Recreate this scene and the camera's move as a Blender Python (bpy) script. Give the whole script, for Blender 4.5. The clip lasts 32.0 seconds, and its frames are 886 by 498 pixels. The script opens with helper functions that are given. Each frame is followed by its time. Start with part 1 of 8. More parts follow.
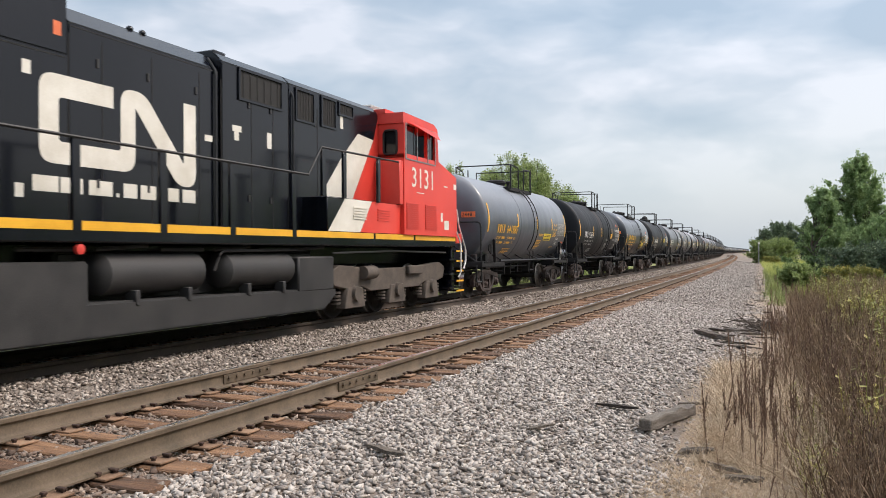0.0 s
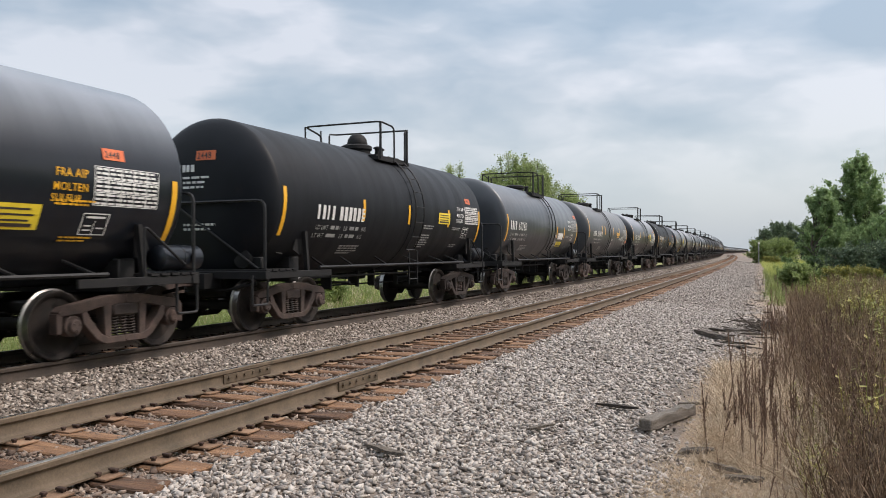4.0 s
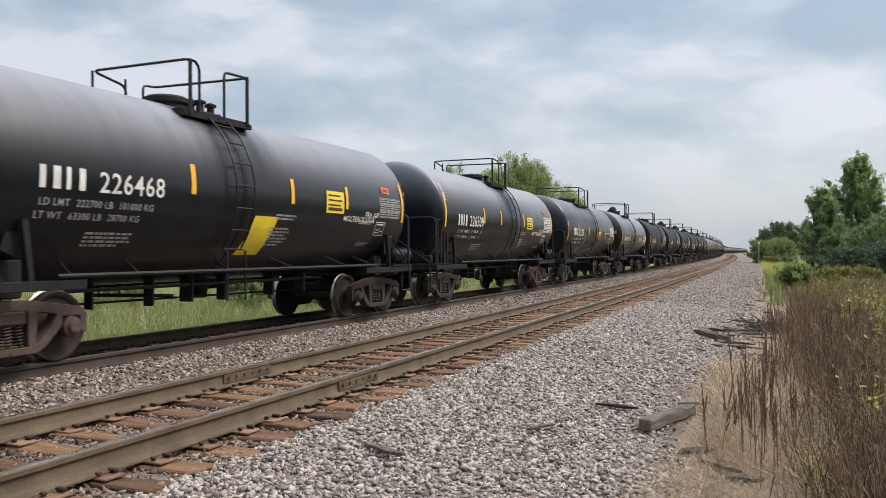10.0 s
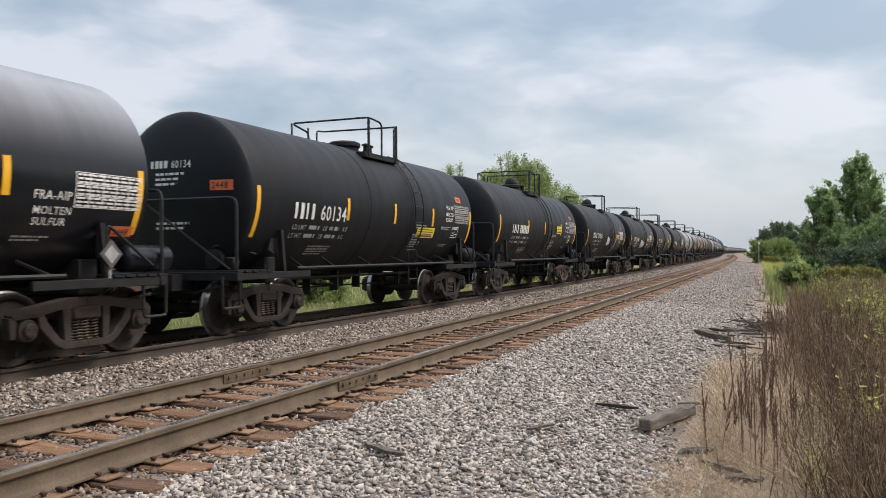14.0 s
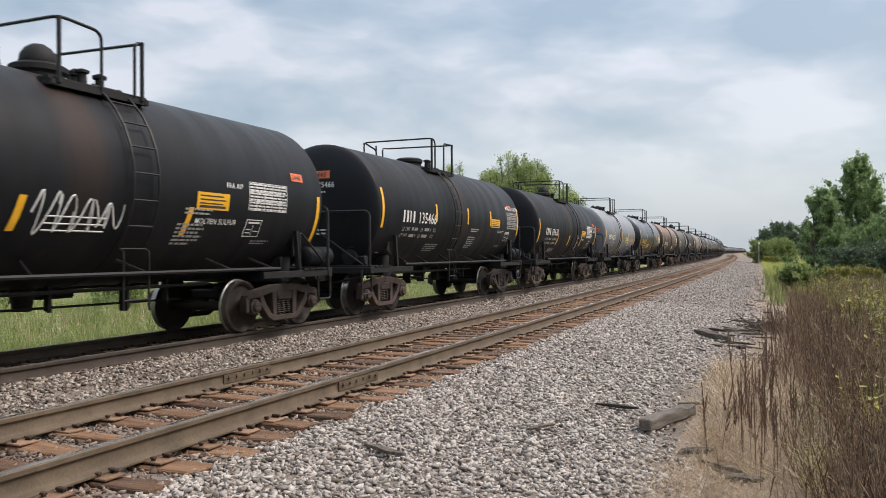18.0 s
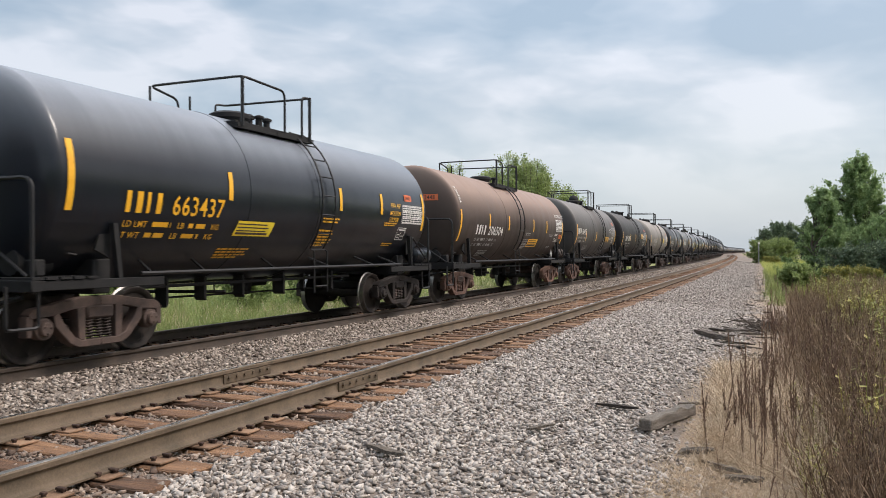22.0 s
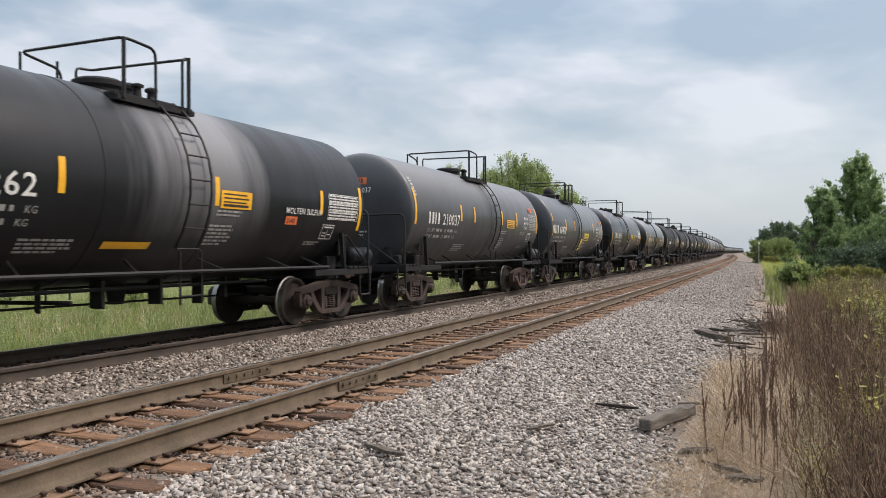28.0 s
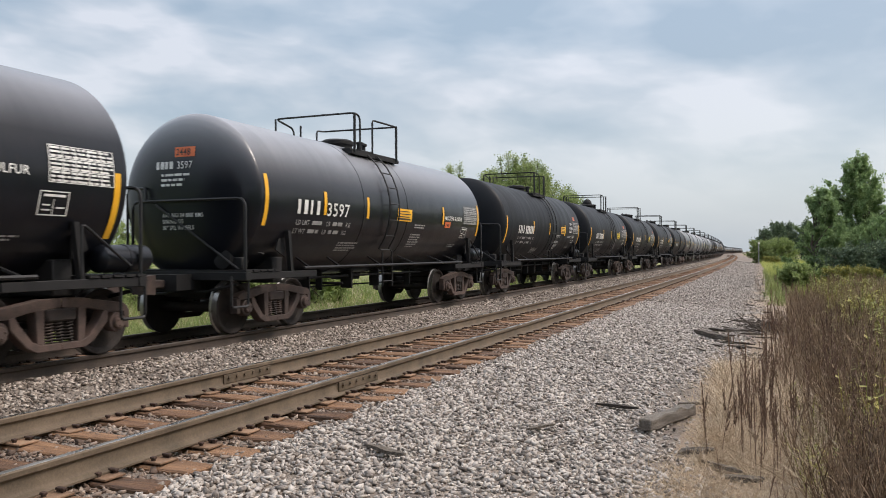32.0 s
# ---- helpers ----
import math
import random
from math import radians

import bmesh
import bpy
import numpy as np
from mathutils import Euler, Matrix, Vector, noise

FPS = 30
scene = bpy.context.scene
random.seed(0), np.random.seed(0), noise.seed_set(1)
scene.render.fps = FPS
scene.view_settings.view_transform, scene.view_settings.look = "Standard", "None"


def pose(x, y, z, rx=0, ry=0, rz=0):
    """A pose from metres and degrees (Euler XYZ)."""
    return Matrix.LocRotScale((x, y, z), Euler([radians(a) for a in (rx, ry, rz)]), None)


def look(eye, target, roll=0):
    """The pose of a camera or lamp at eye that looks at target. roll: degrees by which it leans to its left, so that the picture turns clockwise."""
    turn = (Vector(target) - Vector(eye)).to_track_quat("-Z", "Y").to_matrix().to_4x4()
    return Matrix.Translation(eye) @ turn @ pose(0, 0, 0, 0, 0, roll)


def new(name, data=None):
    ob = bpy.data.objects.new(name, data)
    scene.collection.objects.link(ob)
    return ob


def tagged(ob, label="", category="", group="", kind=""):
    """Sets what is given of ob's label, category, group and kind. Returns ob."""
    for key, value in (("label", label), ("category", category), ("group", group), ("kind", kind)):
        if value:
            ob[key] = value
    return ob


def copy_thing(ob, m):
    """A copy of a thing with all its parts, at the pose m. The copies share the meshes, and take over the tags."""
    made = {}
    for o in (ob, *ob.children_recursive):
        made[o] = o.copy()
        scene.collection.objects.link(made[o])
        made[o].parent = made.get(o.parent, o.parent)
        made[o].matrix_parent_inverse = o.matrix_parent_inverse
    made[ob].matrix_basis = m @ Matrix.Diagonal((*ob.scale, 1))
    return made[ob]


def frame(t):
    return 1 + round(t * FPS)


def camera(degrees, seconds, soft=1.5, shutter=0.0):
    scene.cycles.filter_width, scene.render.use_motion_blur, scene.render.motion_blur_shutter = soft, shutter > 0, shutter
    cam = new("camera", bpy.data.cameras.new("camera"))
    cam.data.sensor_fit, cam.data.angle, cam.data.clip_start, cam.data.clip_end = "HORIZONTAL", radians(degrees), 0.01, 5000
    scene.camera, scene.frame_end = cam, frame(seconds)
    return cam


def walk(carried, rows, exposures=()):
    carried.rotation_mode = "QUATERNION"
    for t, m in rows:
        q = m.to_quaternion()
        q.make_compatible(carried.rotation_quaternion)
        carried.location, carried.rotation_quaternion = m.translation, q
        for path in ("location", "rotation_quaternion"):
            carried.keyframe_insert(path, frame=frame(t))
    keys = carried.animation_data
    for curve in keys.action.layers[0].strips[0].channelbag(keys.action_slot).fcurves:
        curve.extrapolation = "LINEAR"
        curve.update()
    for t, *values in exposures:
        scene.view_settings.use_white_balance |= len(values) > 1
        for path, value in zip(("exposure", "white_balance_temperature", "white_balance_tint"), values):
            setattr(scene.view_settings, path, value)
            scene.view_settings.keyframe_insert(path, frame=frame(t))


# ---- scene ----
# One world for the whole clip: z = 0 on the rail heads, the camera beside the near track.
SECONDS = 32.0
EYE = (0.0, 0.0, 1.351)
cam = camera(58.5, SECONDS, soft=0.8, shutter=0.1)
HOLD = look(EYE, (0.0, 100.0, 1.351 + 0.4934), -0.325)
walk(cam, [(0.0, HOLD), (SECONDS, HOLD)], exposures=[(0.0, 0.25, 6800, 14), (1.5, 0.16, 6800, 14), (4.0, 0.11, 6800, 14), (8.0, 0.08, 6800, 14), (13.0, 0.12, 6800, 14), (19.0, 0.15, 6800, 14), (23.5, 0.22, 6850, 14), (25.0, 0.22, 6950, 14), (28.0, 0.12, 6800, 14), (SECONDS, 0.12, 6800, 14)])

# ---- light: overcast sky, soft sun through thin cloud from the right ----
SUN_AZ, SUN_EL = 92.0, 50.0
world = bpy.data.worlds.new("sky")
scene.world = world
world.use_nodes = True
wn = world.node_tree.nodes
sky = wn.new("ShaderNodeTexSky")
sky.sky_type, sky.sun_disc = "NISHITA", False
sky.sun_elevation, sky.sun_rotation = radians(SUN_EL), radians(SUN_AZ)
sky.dust_density = 4.0
wn["Background"].inputs["Strength"].default_value = 0.1
world.node_tree.links.new(sky.outputs[0], wn["Background"].inputs["Color"])
lamp = bpy.data.lights.new("sun", "SUN")
lamp.energy, lamp.angle, lamp.color = 3.9, radians(18), (1.0, 0.94, 0.87)
az, el = radians(SUN_AZ), radians(SUN_EL)
sun = new("sun", lamp)
sun.matrix_world = look((200 * math.sin(az) * math.cos(el), 200 * math.cos(az) * math.cos(el), 200 * math.sin(el)), (0, 0, 0))

# ---- the line of the near track: arc length s from beside the camera, d to the right of it ----
BENDS = ((-400, -.00045), (0, -.00045), (40, -.0003), (90, -.00019), (160, -.00014), (250, -.00018), (350, 0), (390, .00017), (600, .00017), (680, 0), (4200, 0))
S_GRID = np.arange(-400, 4200, 1.0)
_k = np.cumsum(np.interp(S_GRID, [b[0] for b in BENDS], [b[1] for b in BENDS]))
HEAD = 0.40323 + _k - _k[400]
TX, TY = np.cumsum(np.sin(HEAD)), np.cumsum(np.cos(HEAD))
TX, TY = TX - TX[400] - 5.666, TY - TY[400]
SPACING = 4.08


def on_track(s, d):
    """World x, y of the point(s) at arc length s, d metres right of the near track; and the heading."""
    h = np.interp(s, S_GRID, HEAD)
    return np.interp(s, S_GRID, TX) + np.cos(h) * d, np.interp(s, S_GRID, TY) - np.sin(h) * d, h


PROFILE = ((-1500, -2.2), (-60, -1.6), (-14, -1.25), (-9, -0.95), (-7.4, -0.62), (-6.1, -0.25), (-4.08, -0.262), (-3.42, -0.262), (-3.26, -0.19), (-2.7, -0.16), (-2.2, -0.23), (-2.0, -0.262), (-1.3, -0.262), (0, -0.262), (1.4, -0.262), (1.9, -0.275), (4.3, -0.50), (5.0, -0.55), (7, -0.62), (12, -0.85), (30, -1.1), (1500, -1.6))


def ground_z(d):
    return np.interp(d, [q[0] for q in PROFILE], [q[1] for q in PROFILE])


def place(s, d, z=None):
    x, y, h = on_track(s, d)
    return float(x), float(y), float(ground_z(d) if z is None else z)


# ---- materials ----
def nodes_of(name):
    m = bpy.data.materials.new(name)
    m.use_nodes = True
    return m, m.node_tree.nodes, m.node_tree.links, m.node_tree.nodes["Principled BSDF"]


def ramp(n, stops):
    r = n.new("ShaderNodeValToRGB")
    while len(r.color_ramp.elements) < len(stops):
        r.color_ramp.elements.new(0.5)
    for e, (p, c) in zip(r.color_ramp.elements, stops):
        e.position, e.color = p, (*c, 1)
    return r


def noise_tex(n, l, scale, detail=4, rough=0.6, vec=None, stretch=None):
    t = n.new("ShaderNodeTexNoise")
    t.inputs["Scale"].default_value, t.inputs["Detail"].default_value, t.inputs["Roughness"].default_value = scale, detail, rough
    co = n.new("ShaderNodeTexCoord").outputs["Object"] if vec is None else vec
    if stretch:
        mp = n.new("ShaderNodeMapping")
        mp.inputs["Scale"].default_value = stretch
        l.new(co, mp.inputs["Vector"])
        co = mp.outputs["Vector"]
    l.new(co, t.inputs["Vector"])
    return t


def surface(name, stops, rough=(0.6, 0.8), metal=0.0, scale=8.0, fine=90.0, bump=0.2, stretch=None, vary=0.0, island=0.0, spec=0.5, depth=0.01):
    """A worn surface: large mottling through stops, fine grain in bump and gloss, a tone of its own per object or per island."""
    m, n, l, b = nodes_of(name)
    big = noise_tex(n, l, scale, 6, 0.65, stretch=stretch)
    small = noise_tex(n, l, fine, 3, 0.6, stretch=stretch)
    mix = n.new("ShaderNodeMath")
    mix.operation = "MULTIPLY_ADD"
    l.new(small.outputs["Fac"], mix.inputs[0])
    mix.inputs[1].default_value = 0.35
    l.new(big.outputs["Fac"], mix.inputs[2])
    off = n.new("ShaderNodeMath")
    off.operation = "SUBTRACT"
    l.new(mix.outputs[0], off.inputs[0])
    off.inputs[1].default_value = 0.175
    fac = off.outputs[0]
    if vary or island:
        src = n.new("ShaderNodeObjectInfo").outputs["Random"] if vary else n.new("ShaderNodeNewGeometry").outputs["Random Per Island"]
        ma = n.new("ShaderNodeMath")
        ma.operation = "MULTIPLY_ADD"
        l.new(src, ma.inputs[0])
        ma.inputs[1].default_value = vary or island
        l.new(fac, ma.inputs[2])
        mb = n.new("ShaderNodeMath")
        mb.operation = "SUBTRACT"
        l.new(ma.outputs[0], mb.inputs[0])
        mb.inputs[1].default_value = (vary or island) / 2
        fac = mb.outputs[0]
    r = ramp(n, stops)
    l.new(fac, r.inputs[0])
    l.new(r.outputs[0], b.inputs["Base Color"])
    mr = n.new("ShaderNodeMapRange")
    l.new(big.outputs["Fac"], mr.inputs[0])
    mr.inputs[1].default_value, mr.inputs[2].default_value = 0.3, 0.7
    mr.inputs[3].default_value, mr.inputs[4].default_value = rough
    l.new(mr.outputs[0], b.inputs["Roughness"])
    b.inputs["Metallic"].default_value = metal
    b.inputs["Specular IOR Level"].default_value = spec
    if bump:
        bu = n.new("ShaderNodeBump")
        bu.inputs["Strength"].default_value, bu.inputs["Distance"].default_value = bump, depth
        l.new(small.outputs["Fac"], bu.inputs["Height"])
        l.new(bu.outputs[0], b.inputs["Normal"])
    return m


def tank_paint(name, side, dusty, rust, dust_sheen=0.5, rough=(0.32, 0.5), spec=0.5, band=None, coat=0.0, from_z=2.4, thin=0.12):
    """Jacket paint of a tank car: base coat, upper half paled by a dusting and by painted sky sheen (dusty), run marks
    down the shell, rust spots.
    """
    m, n, l, b = nodes_of(name)
    co = n.new("ShaderNodeTexCoord").outputs["Object"]
    streak = noise_tex(n, l, 1.0, 5, 0.6, co, (0.3, 2.6, 0.35))
    patch = noise_tex(n, l, 0.9, 6, 0.6, co)
    fine = noise_tex(n, l, 60, 3, 0.6, co)
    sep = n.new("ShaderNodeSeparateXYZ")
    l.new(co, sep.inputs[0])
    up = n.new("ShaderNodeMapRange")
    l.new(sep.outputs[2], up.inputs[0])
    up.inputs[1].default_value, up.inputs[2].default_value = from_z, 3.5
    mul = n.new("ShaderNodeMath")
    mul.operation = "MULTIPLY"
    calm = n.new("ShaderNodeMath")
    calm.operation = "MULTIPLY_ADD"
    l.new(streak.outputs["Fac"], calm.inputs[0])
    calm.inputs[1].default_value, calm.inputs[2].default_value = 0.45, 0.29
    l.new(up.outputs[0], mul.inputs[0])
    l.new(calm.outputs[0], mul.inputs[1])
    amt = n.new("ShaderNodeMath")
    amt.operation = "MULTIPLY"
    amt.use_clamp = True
    # the dusting and the painted sheen show where the shell faces the sky
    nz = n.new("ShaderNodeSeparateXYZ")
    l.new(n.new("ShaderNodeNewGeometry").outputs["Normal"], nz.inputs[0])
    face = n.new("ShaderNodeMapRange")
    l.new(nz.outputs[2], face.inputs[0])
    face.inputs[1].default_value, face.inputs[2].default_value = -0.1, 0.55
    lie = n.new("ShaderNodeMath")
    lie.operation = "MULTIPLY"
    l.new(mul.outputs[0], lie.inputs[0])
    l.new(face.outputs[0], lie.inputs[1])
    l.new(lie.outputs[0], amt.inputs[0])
    amt.inputs[1].default_value = dust_sheen * 1.6
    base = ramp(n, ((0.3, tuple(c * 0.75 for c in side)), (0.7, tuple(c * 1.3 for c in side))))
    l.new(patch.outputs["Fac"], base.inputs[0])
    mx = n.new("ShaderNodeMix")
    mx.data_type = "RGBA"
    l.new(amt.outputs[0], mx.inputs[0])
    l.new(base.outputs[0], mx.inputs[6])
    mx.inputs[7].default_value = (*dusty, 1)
    rs = noise_tex(n, l, 1.7, 8, 0.72, co, (1.0, 1.6, 0.6))
    rr = n.new("ShaderNodeMapRange")
    l.new(rs.outputs["Fac"], rr.inputs[0])
    rr.inputs[1].default_value, rr.inputs[2].default_value = 0.60, 0.78
    rr.inputs[4].default_value = rust
    mx2 = n.new("ShaderNodeMix")
    mx2.data_type = "RGBA"
    l.new(rr.outputs[0], mx2.inputs[0])
    l.new(mx.outputs[2], mx2.inputs[6])
    mx2.inputs[7].default_value = (0.10, 0.048, 0.026, 1)
    skin = mx2.outputs[2]
    if band:
        # spilt residue that ran down from the manway
        centre, half, tone, much = band
        ab = n.new("ShaderNodeMath")
        ab.operation = "SUBTRACT"
        l.new(sep.outputs[1], ab.inputs[0])
        ab.inputs[1].default_value = centre
        wob = n.new("ShaderNodeMath")
        wob.operation = "ABSOLUTE"
        l.new(ab.outputs[0], wob.inputs[0])
        edge = n.new("ShaderNodeMath")
        edge.operation = "MULTIPLY_ADD"
        l.new(streak.outputs["Fac"], edge.inputs[0])
        edge.inputs[1].default_value = -half * 1.4
        l.new(wob.outputs[0], edge.inputs[2])
        bm_ = n.new("ShaderNodeMapRange")
        l.new(edge.outputs[0], bm_.inputs[0])
        bm_.inputs[1].default_value, bm_.inputs[2].default_value, bm_.inputs[3].default_value, bm_.inputs[4].default_value = -half * 0.3, half * 0.45, much, 0.0
        # thinner the further down it ran
        run = n.new("ShaderNodeMapRange")
        l.new(sep.outputs[2], run.inputs[0])
        run.inputs[1].default_value, run.inputs[2].default_value, run.inputs[3].default_value = 1.5, 3.1, thin
        wet = n.new("ShaderNodeMath")
        wet.operation = "MULTIPLY"
        l.new(bm_.outputs[0], wet.inputs[0])
        l.new(run.outputs[0], wet.inputs[1])
        mx3 = n.new("ShaderNodeMix")
        mx3.data_type = "RGBA"
        l.new(wet.outputs[0], mx3.inputs[0])
        l.new(skin, mx3.inputs[6])
        mx3.inputs[7].default_value = (*tone, 1)
        skin = mx3.outputs[2]
    l.new(skin, b.inputs["Base Color"])
    b.inputs["Specular IOR Level"].default_value = spec
    b.inputs["Coat Weight"].default_value, b.inputs["Coat Roughness"].default_value = coat, 0.16
    ro = n.new("ShaderNodeMapRange")
    l.new(streak.outputs["Fac"], ro.inputs[0])
    ro.inputs[1].default_value, ro.inputs[2].default_value = 0.3, 0.7
    ro.inputs[3].default_value, ro.inputs[4].default_value = rough
    l.new(ro.outputs[0], b.inputs["Roughness"])
    bu = n.new("ShaderNodeBump")
    bu.inputs["Strength"].default_value, bu.inputs["Distance"].default_value = 0.12, 0.01
    l.new(fine.outputs["Fac"], bu.inputs["Height"])
    bu2 = n.new("ShaderNodeBump")
    bu2.inputs["Strength"].default_value, bu2.inputs["Distance"].default_value = 0.2, 0.03
    l.new(patch.outputs["Fac"], bu2.inputs["Height"])
    l.new(bu.outputs[0], bu2.inputs["Normal"])
    l.new(bu2.outputs[0], b.inputs["Normal"])
    return m


def leafy(name, stops, island=0.6, seep=0.25, rough=0.55):
    """Leaves and blades: a tone per blade, thin enough to let light through."""
    m, n, l, b = nodes_of(name)
    geo = n.new("ShaderNodeNewGeometry")
    big = noise_tex(n, l, 0.35, 3, 0.6)
    ma = n.new("ShaderNodeMath")
    ma.operation = "MULTIPLY_ADD"
    l.new(geo.outputs["Random Per Island"], ma.inputs[0])
    ma.inputs[1].default_value = island
    l.new(big.outputs["Fac"], ma.inputs[2])
    mb = n.new("ShaderNodeMath")
    mb.operation = "SUBTRACT"
    l.new(ma.outputs[0], mb.inputs[0])
    mb.inputs[1].default_value = island / 2
    r = ramp(n, stops)
    l.new(mb.outputs[0], r.inputs[0])
    l.new(r.outputs[0], b.inputs["Base Color"])
    b.inputs["Roughness"].default_value = rough
    tr = n.new("ShaderNodeBsdfTranslucent")
    l.new(r.outputs[0], tr.inputs[0])
    mx = n.new("ShaderNodeMixShader")
    mx.inputs[0].default_value = seep
    l.new(b.outputs[0], mx.inputs[1])
    l.new(tr.outputs[0], mx.inputs[2])
    l.new(mx.outputs[0], n["Material Output"].inputs[0])
    return m


WET = (0.007, 0.0078, 0.0102)
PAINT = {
    # black, gloss, satin and blue: the paler top is painted sky sheen
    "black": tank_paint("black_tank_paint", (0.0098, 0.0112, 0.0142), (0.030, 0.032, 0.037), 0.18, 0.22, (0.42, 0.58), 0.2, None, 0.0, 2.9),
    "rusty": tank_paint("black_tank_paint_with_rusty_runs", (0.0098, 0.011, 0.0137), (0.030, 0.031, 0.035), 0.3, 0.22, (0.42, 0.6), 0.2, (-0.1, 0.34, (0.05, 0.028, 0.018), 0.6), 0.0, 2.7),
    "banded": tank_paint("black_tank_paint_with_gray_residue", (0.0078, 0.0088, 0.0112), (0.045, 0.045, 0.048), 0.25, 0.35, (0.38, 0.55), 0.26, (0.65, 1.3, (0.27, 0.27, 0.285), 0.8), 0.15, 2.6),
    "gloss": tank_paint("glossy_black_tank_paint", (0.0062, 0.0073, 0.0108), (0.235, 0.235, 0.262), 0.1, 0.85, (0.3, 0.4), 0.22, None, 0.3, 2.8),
    "satin": tank_paint("black_tank_paint_with_painted_sheen", (0.0062, 0.0073, 0.0108), (0.27, 0.275, 0.30), 0.1, 1.1, (0.28, 0.38), 0.24, None, 0.35, 2.5),
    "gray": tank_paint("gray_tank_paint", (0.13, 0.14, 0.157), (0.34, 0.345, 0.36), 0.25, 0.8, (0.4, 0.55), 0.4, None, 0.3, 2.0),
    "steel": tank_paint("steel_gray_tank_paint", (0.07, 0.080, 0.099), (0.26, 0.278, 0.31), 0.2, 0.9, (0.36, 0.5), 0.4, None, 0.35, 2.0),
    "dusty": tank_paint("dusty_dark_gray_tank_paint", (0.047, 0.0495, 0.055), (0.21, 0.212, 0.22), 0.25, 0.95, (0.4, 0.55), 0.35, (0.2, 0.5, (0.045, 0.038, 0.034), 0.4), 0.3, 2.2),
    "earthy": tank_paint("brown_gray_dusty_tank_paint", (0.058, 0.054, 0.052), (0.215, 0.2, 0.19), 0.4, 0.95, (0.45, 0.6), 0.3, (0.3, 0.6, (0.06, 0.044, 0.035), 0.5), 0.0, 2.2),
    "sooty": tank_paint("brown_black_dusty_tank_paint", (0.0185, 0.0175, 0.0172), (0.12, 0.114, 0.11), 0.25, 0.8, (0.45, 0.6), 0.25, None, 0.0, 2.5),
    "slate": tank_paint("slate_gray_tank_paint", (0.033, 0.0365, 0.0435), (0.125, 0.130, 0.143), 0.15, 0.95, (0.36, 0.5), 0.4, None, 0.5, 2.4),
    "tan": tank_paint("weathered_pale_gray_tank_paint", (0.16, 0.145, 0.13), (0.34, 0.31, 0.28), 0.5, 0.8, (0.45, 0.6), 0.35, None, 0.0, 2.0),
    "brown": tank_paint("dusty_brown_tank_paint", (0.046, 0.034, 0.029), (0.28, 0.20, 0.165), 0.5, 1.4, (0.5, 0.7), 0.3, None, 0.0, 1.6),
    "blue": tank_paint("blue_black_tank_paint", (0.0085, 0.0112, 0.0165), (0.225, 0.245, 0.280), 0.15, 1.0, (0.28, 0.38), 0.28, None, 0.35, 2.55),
    # wet coats: gray top is a dusting plus sky sheen put into the colour
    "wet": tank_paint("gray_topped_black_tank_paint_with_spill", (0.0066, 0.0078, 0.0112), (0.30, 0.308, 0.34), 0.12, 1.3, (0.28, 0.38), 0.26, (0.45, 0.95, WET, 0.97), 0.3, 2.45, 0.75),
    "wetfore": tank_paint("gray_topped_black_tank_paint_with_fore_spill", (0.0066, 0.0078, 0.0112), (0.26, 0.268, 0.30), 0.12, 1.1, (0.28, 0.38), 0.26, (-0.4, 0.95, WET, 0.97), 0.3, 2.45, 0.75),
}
M_IRON = surface("grimy_black_iron", ((0.3, (0.008, 0.0082, 0.009)), (0.7, (0.021, 0.020, 0.0205))), (0.6, 0.8), 0.0, 4, 60, 0.25, spec=0.3)
M_PIPE = surface("black_enamel", ((0.3, (0.008, 0.008, 0.009)), (0.7, (0.02, 0.02, 0.021))), (0.4, 0.6), 0.0, 6, 80, 0.1, spec=0.35)
M_REDTRUCK = surface("red_rusted_cast_steel", ((0.25, (0.034, 0.02, 0.015)), (0.5, (0.085, 0.045, 0.033)), (0.8, (0.17, 0.092, 0.066))), (0.7, 0.88), 0.05, 5, 70, 0.35, vary=0.35)
M_TRUCK = surface("rusty_cast_steel", ((0.25, (0.017, 0.0125, 0.011)), (0.5, (0.043, 0.030, 0.026)), (0.8, (0.10, 0.067, 0.056))), (0.65, 0.85), 0.1, 5, 70, 0.35, vary=0.5)
M_WHEEL = surface("greasy_wheel_steel", ((0.3, (0.015, 0.0125, 0.0115)), (0.7, (0.042, 0.033, 0.029))), (0.65, 0.8), 0.0, 5, 60, 0.2, vary=0.3, spec=0.25)
M_TREAD = surface("polished_tread_steel", ((0.3, (0.22, 0.21, 0.2)), (0.7, (0.4, 0.39, 0.37))), (0.25, 0.4), 0.9, 8, 60, 0.05)
M_WHITE = surface("white_stencil_paint", ((0.25, (0.5, 0.49, 0.47)), (0.6, (0.75, 0.75, 0.73))), (0.5, 0.65), 0, 5, 50, 0.05)
M_DIM = surface("faded_white_stencil_paint", ((0.3, (0.22, 0.22, 0.215)), (0.7, (0.42, 0.42, 0.41))), (0.55, 0.7), 0, 7, 50, 0.05)
M_YEL = surface("yellow_reflective_tape", ((0.3, (0.72, 0.36, 0.02)), (0.7, (0.86, 0.47, 0.03))), (0.3, 0.45), 0, 5, 120, 0.05)
M_PANEL = surface("yellow_notice_panel", ((0.3, (0.68, 0.5, 0.03)), (0.7, (0.85, 0.66, 0.05))), (0.4, 0.55), 0, 4, 60, 0.05)
M_ORANGE = surface("orange_red_placard", ((0.3, (0.62, 0.12, 0.04)), (0.7, (0.78, 0.2, 0.07))), (0.4, 0.55), 0, 5, 60, 0.05)
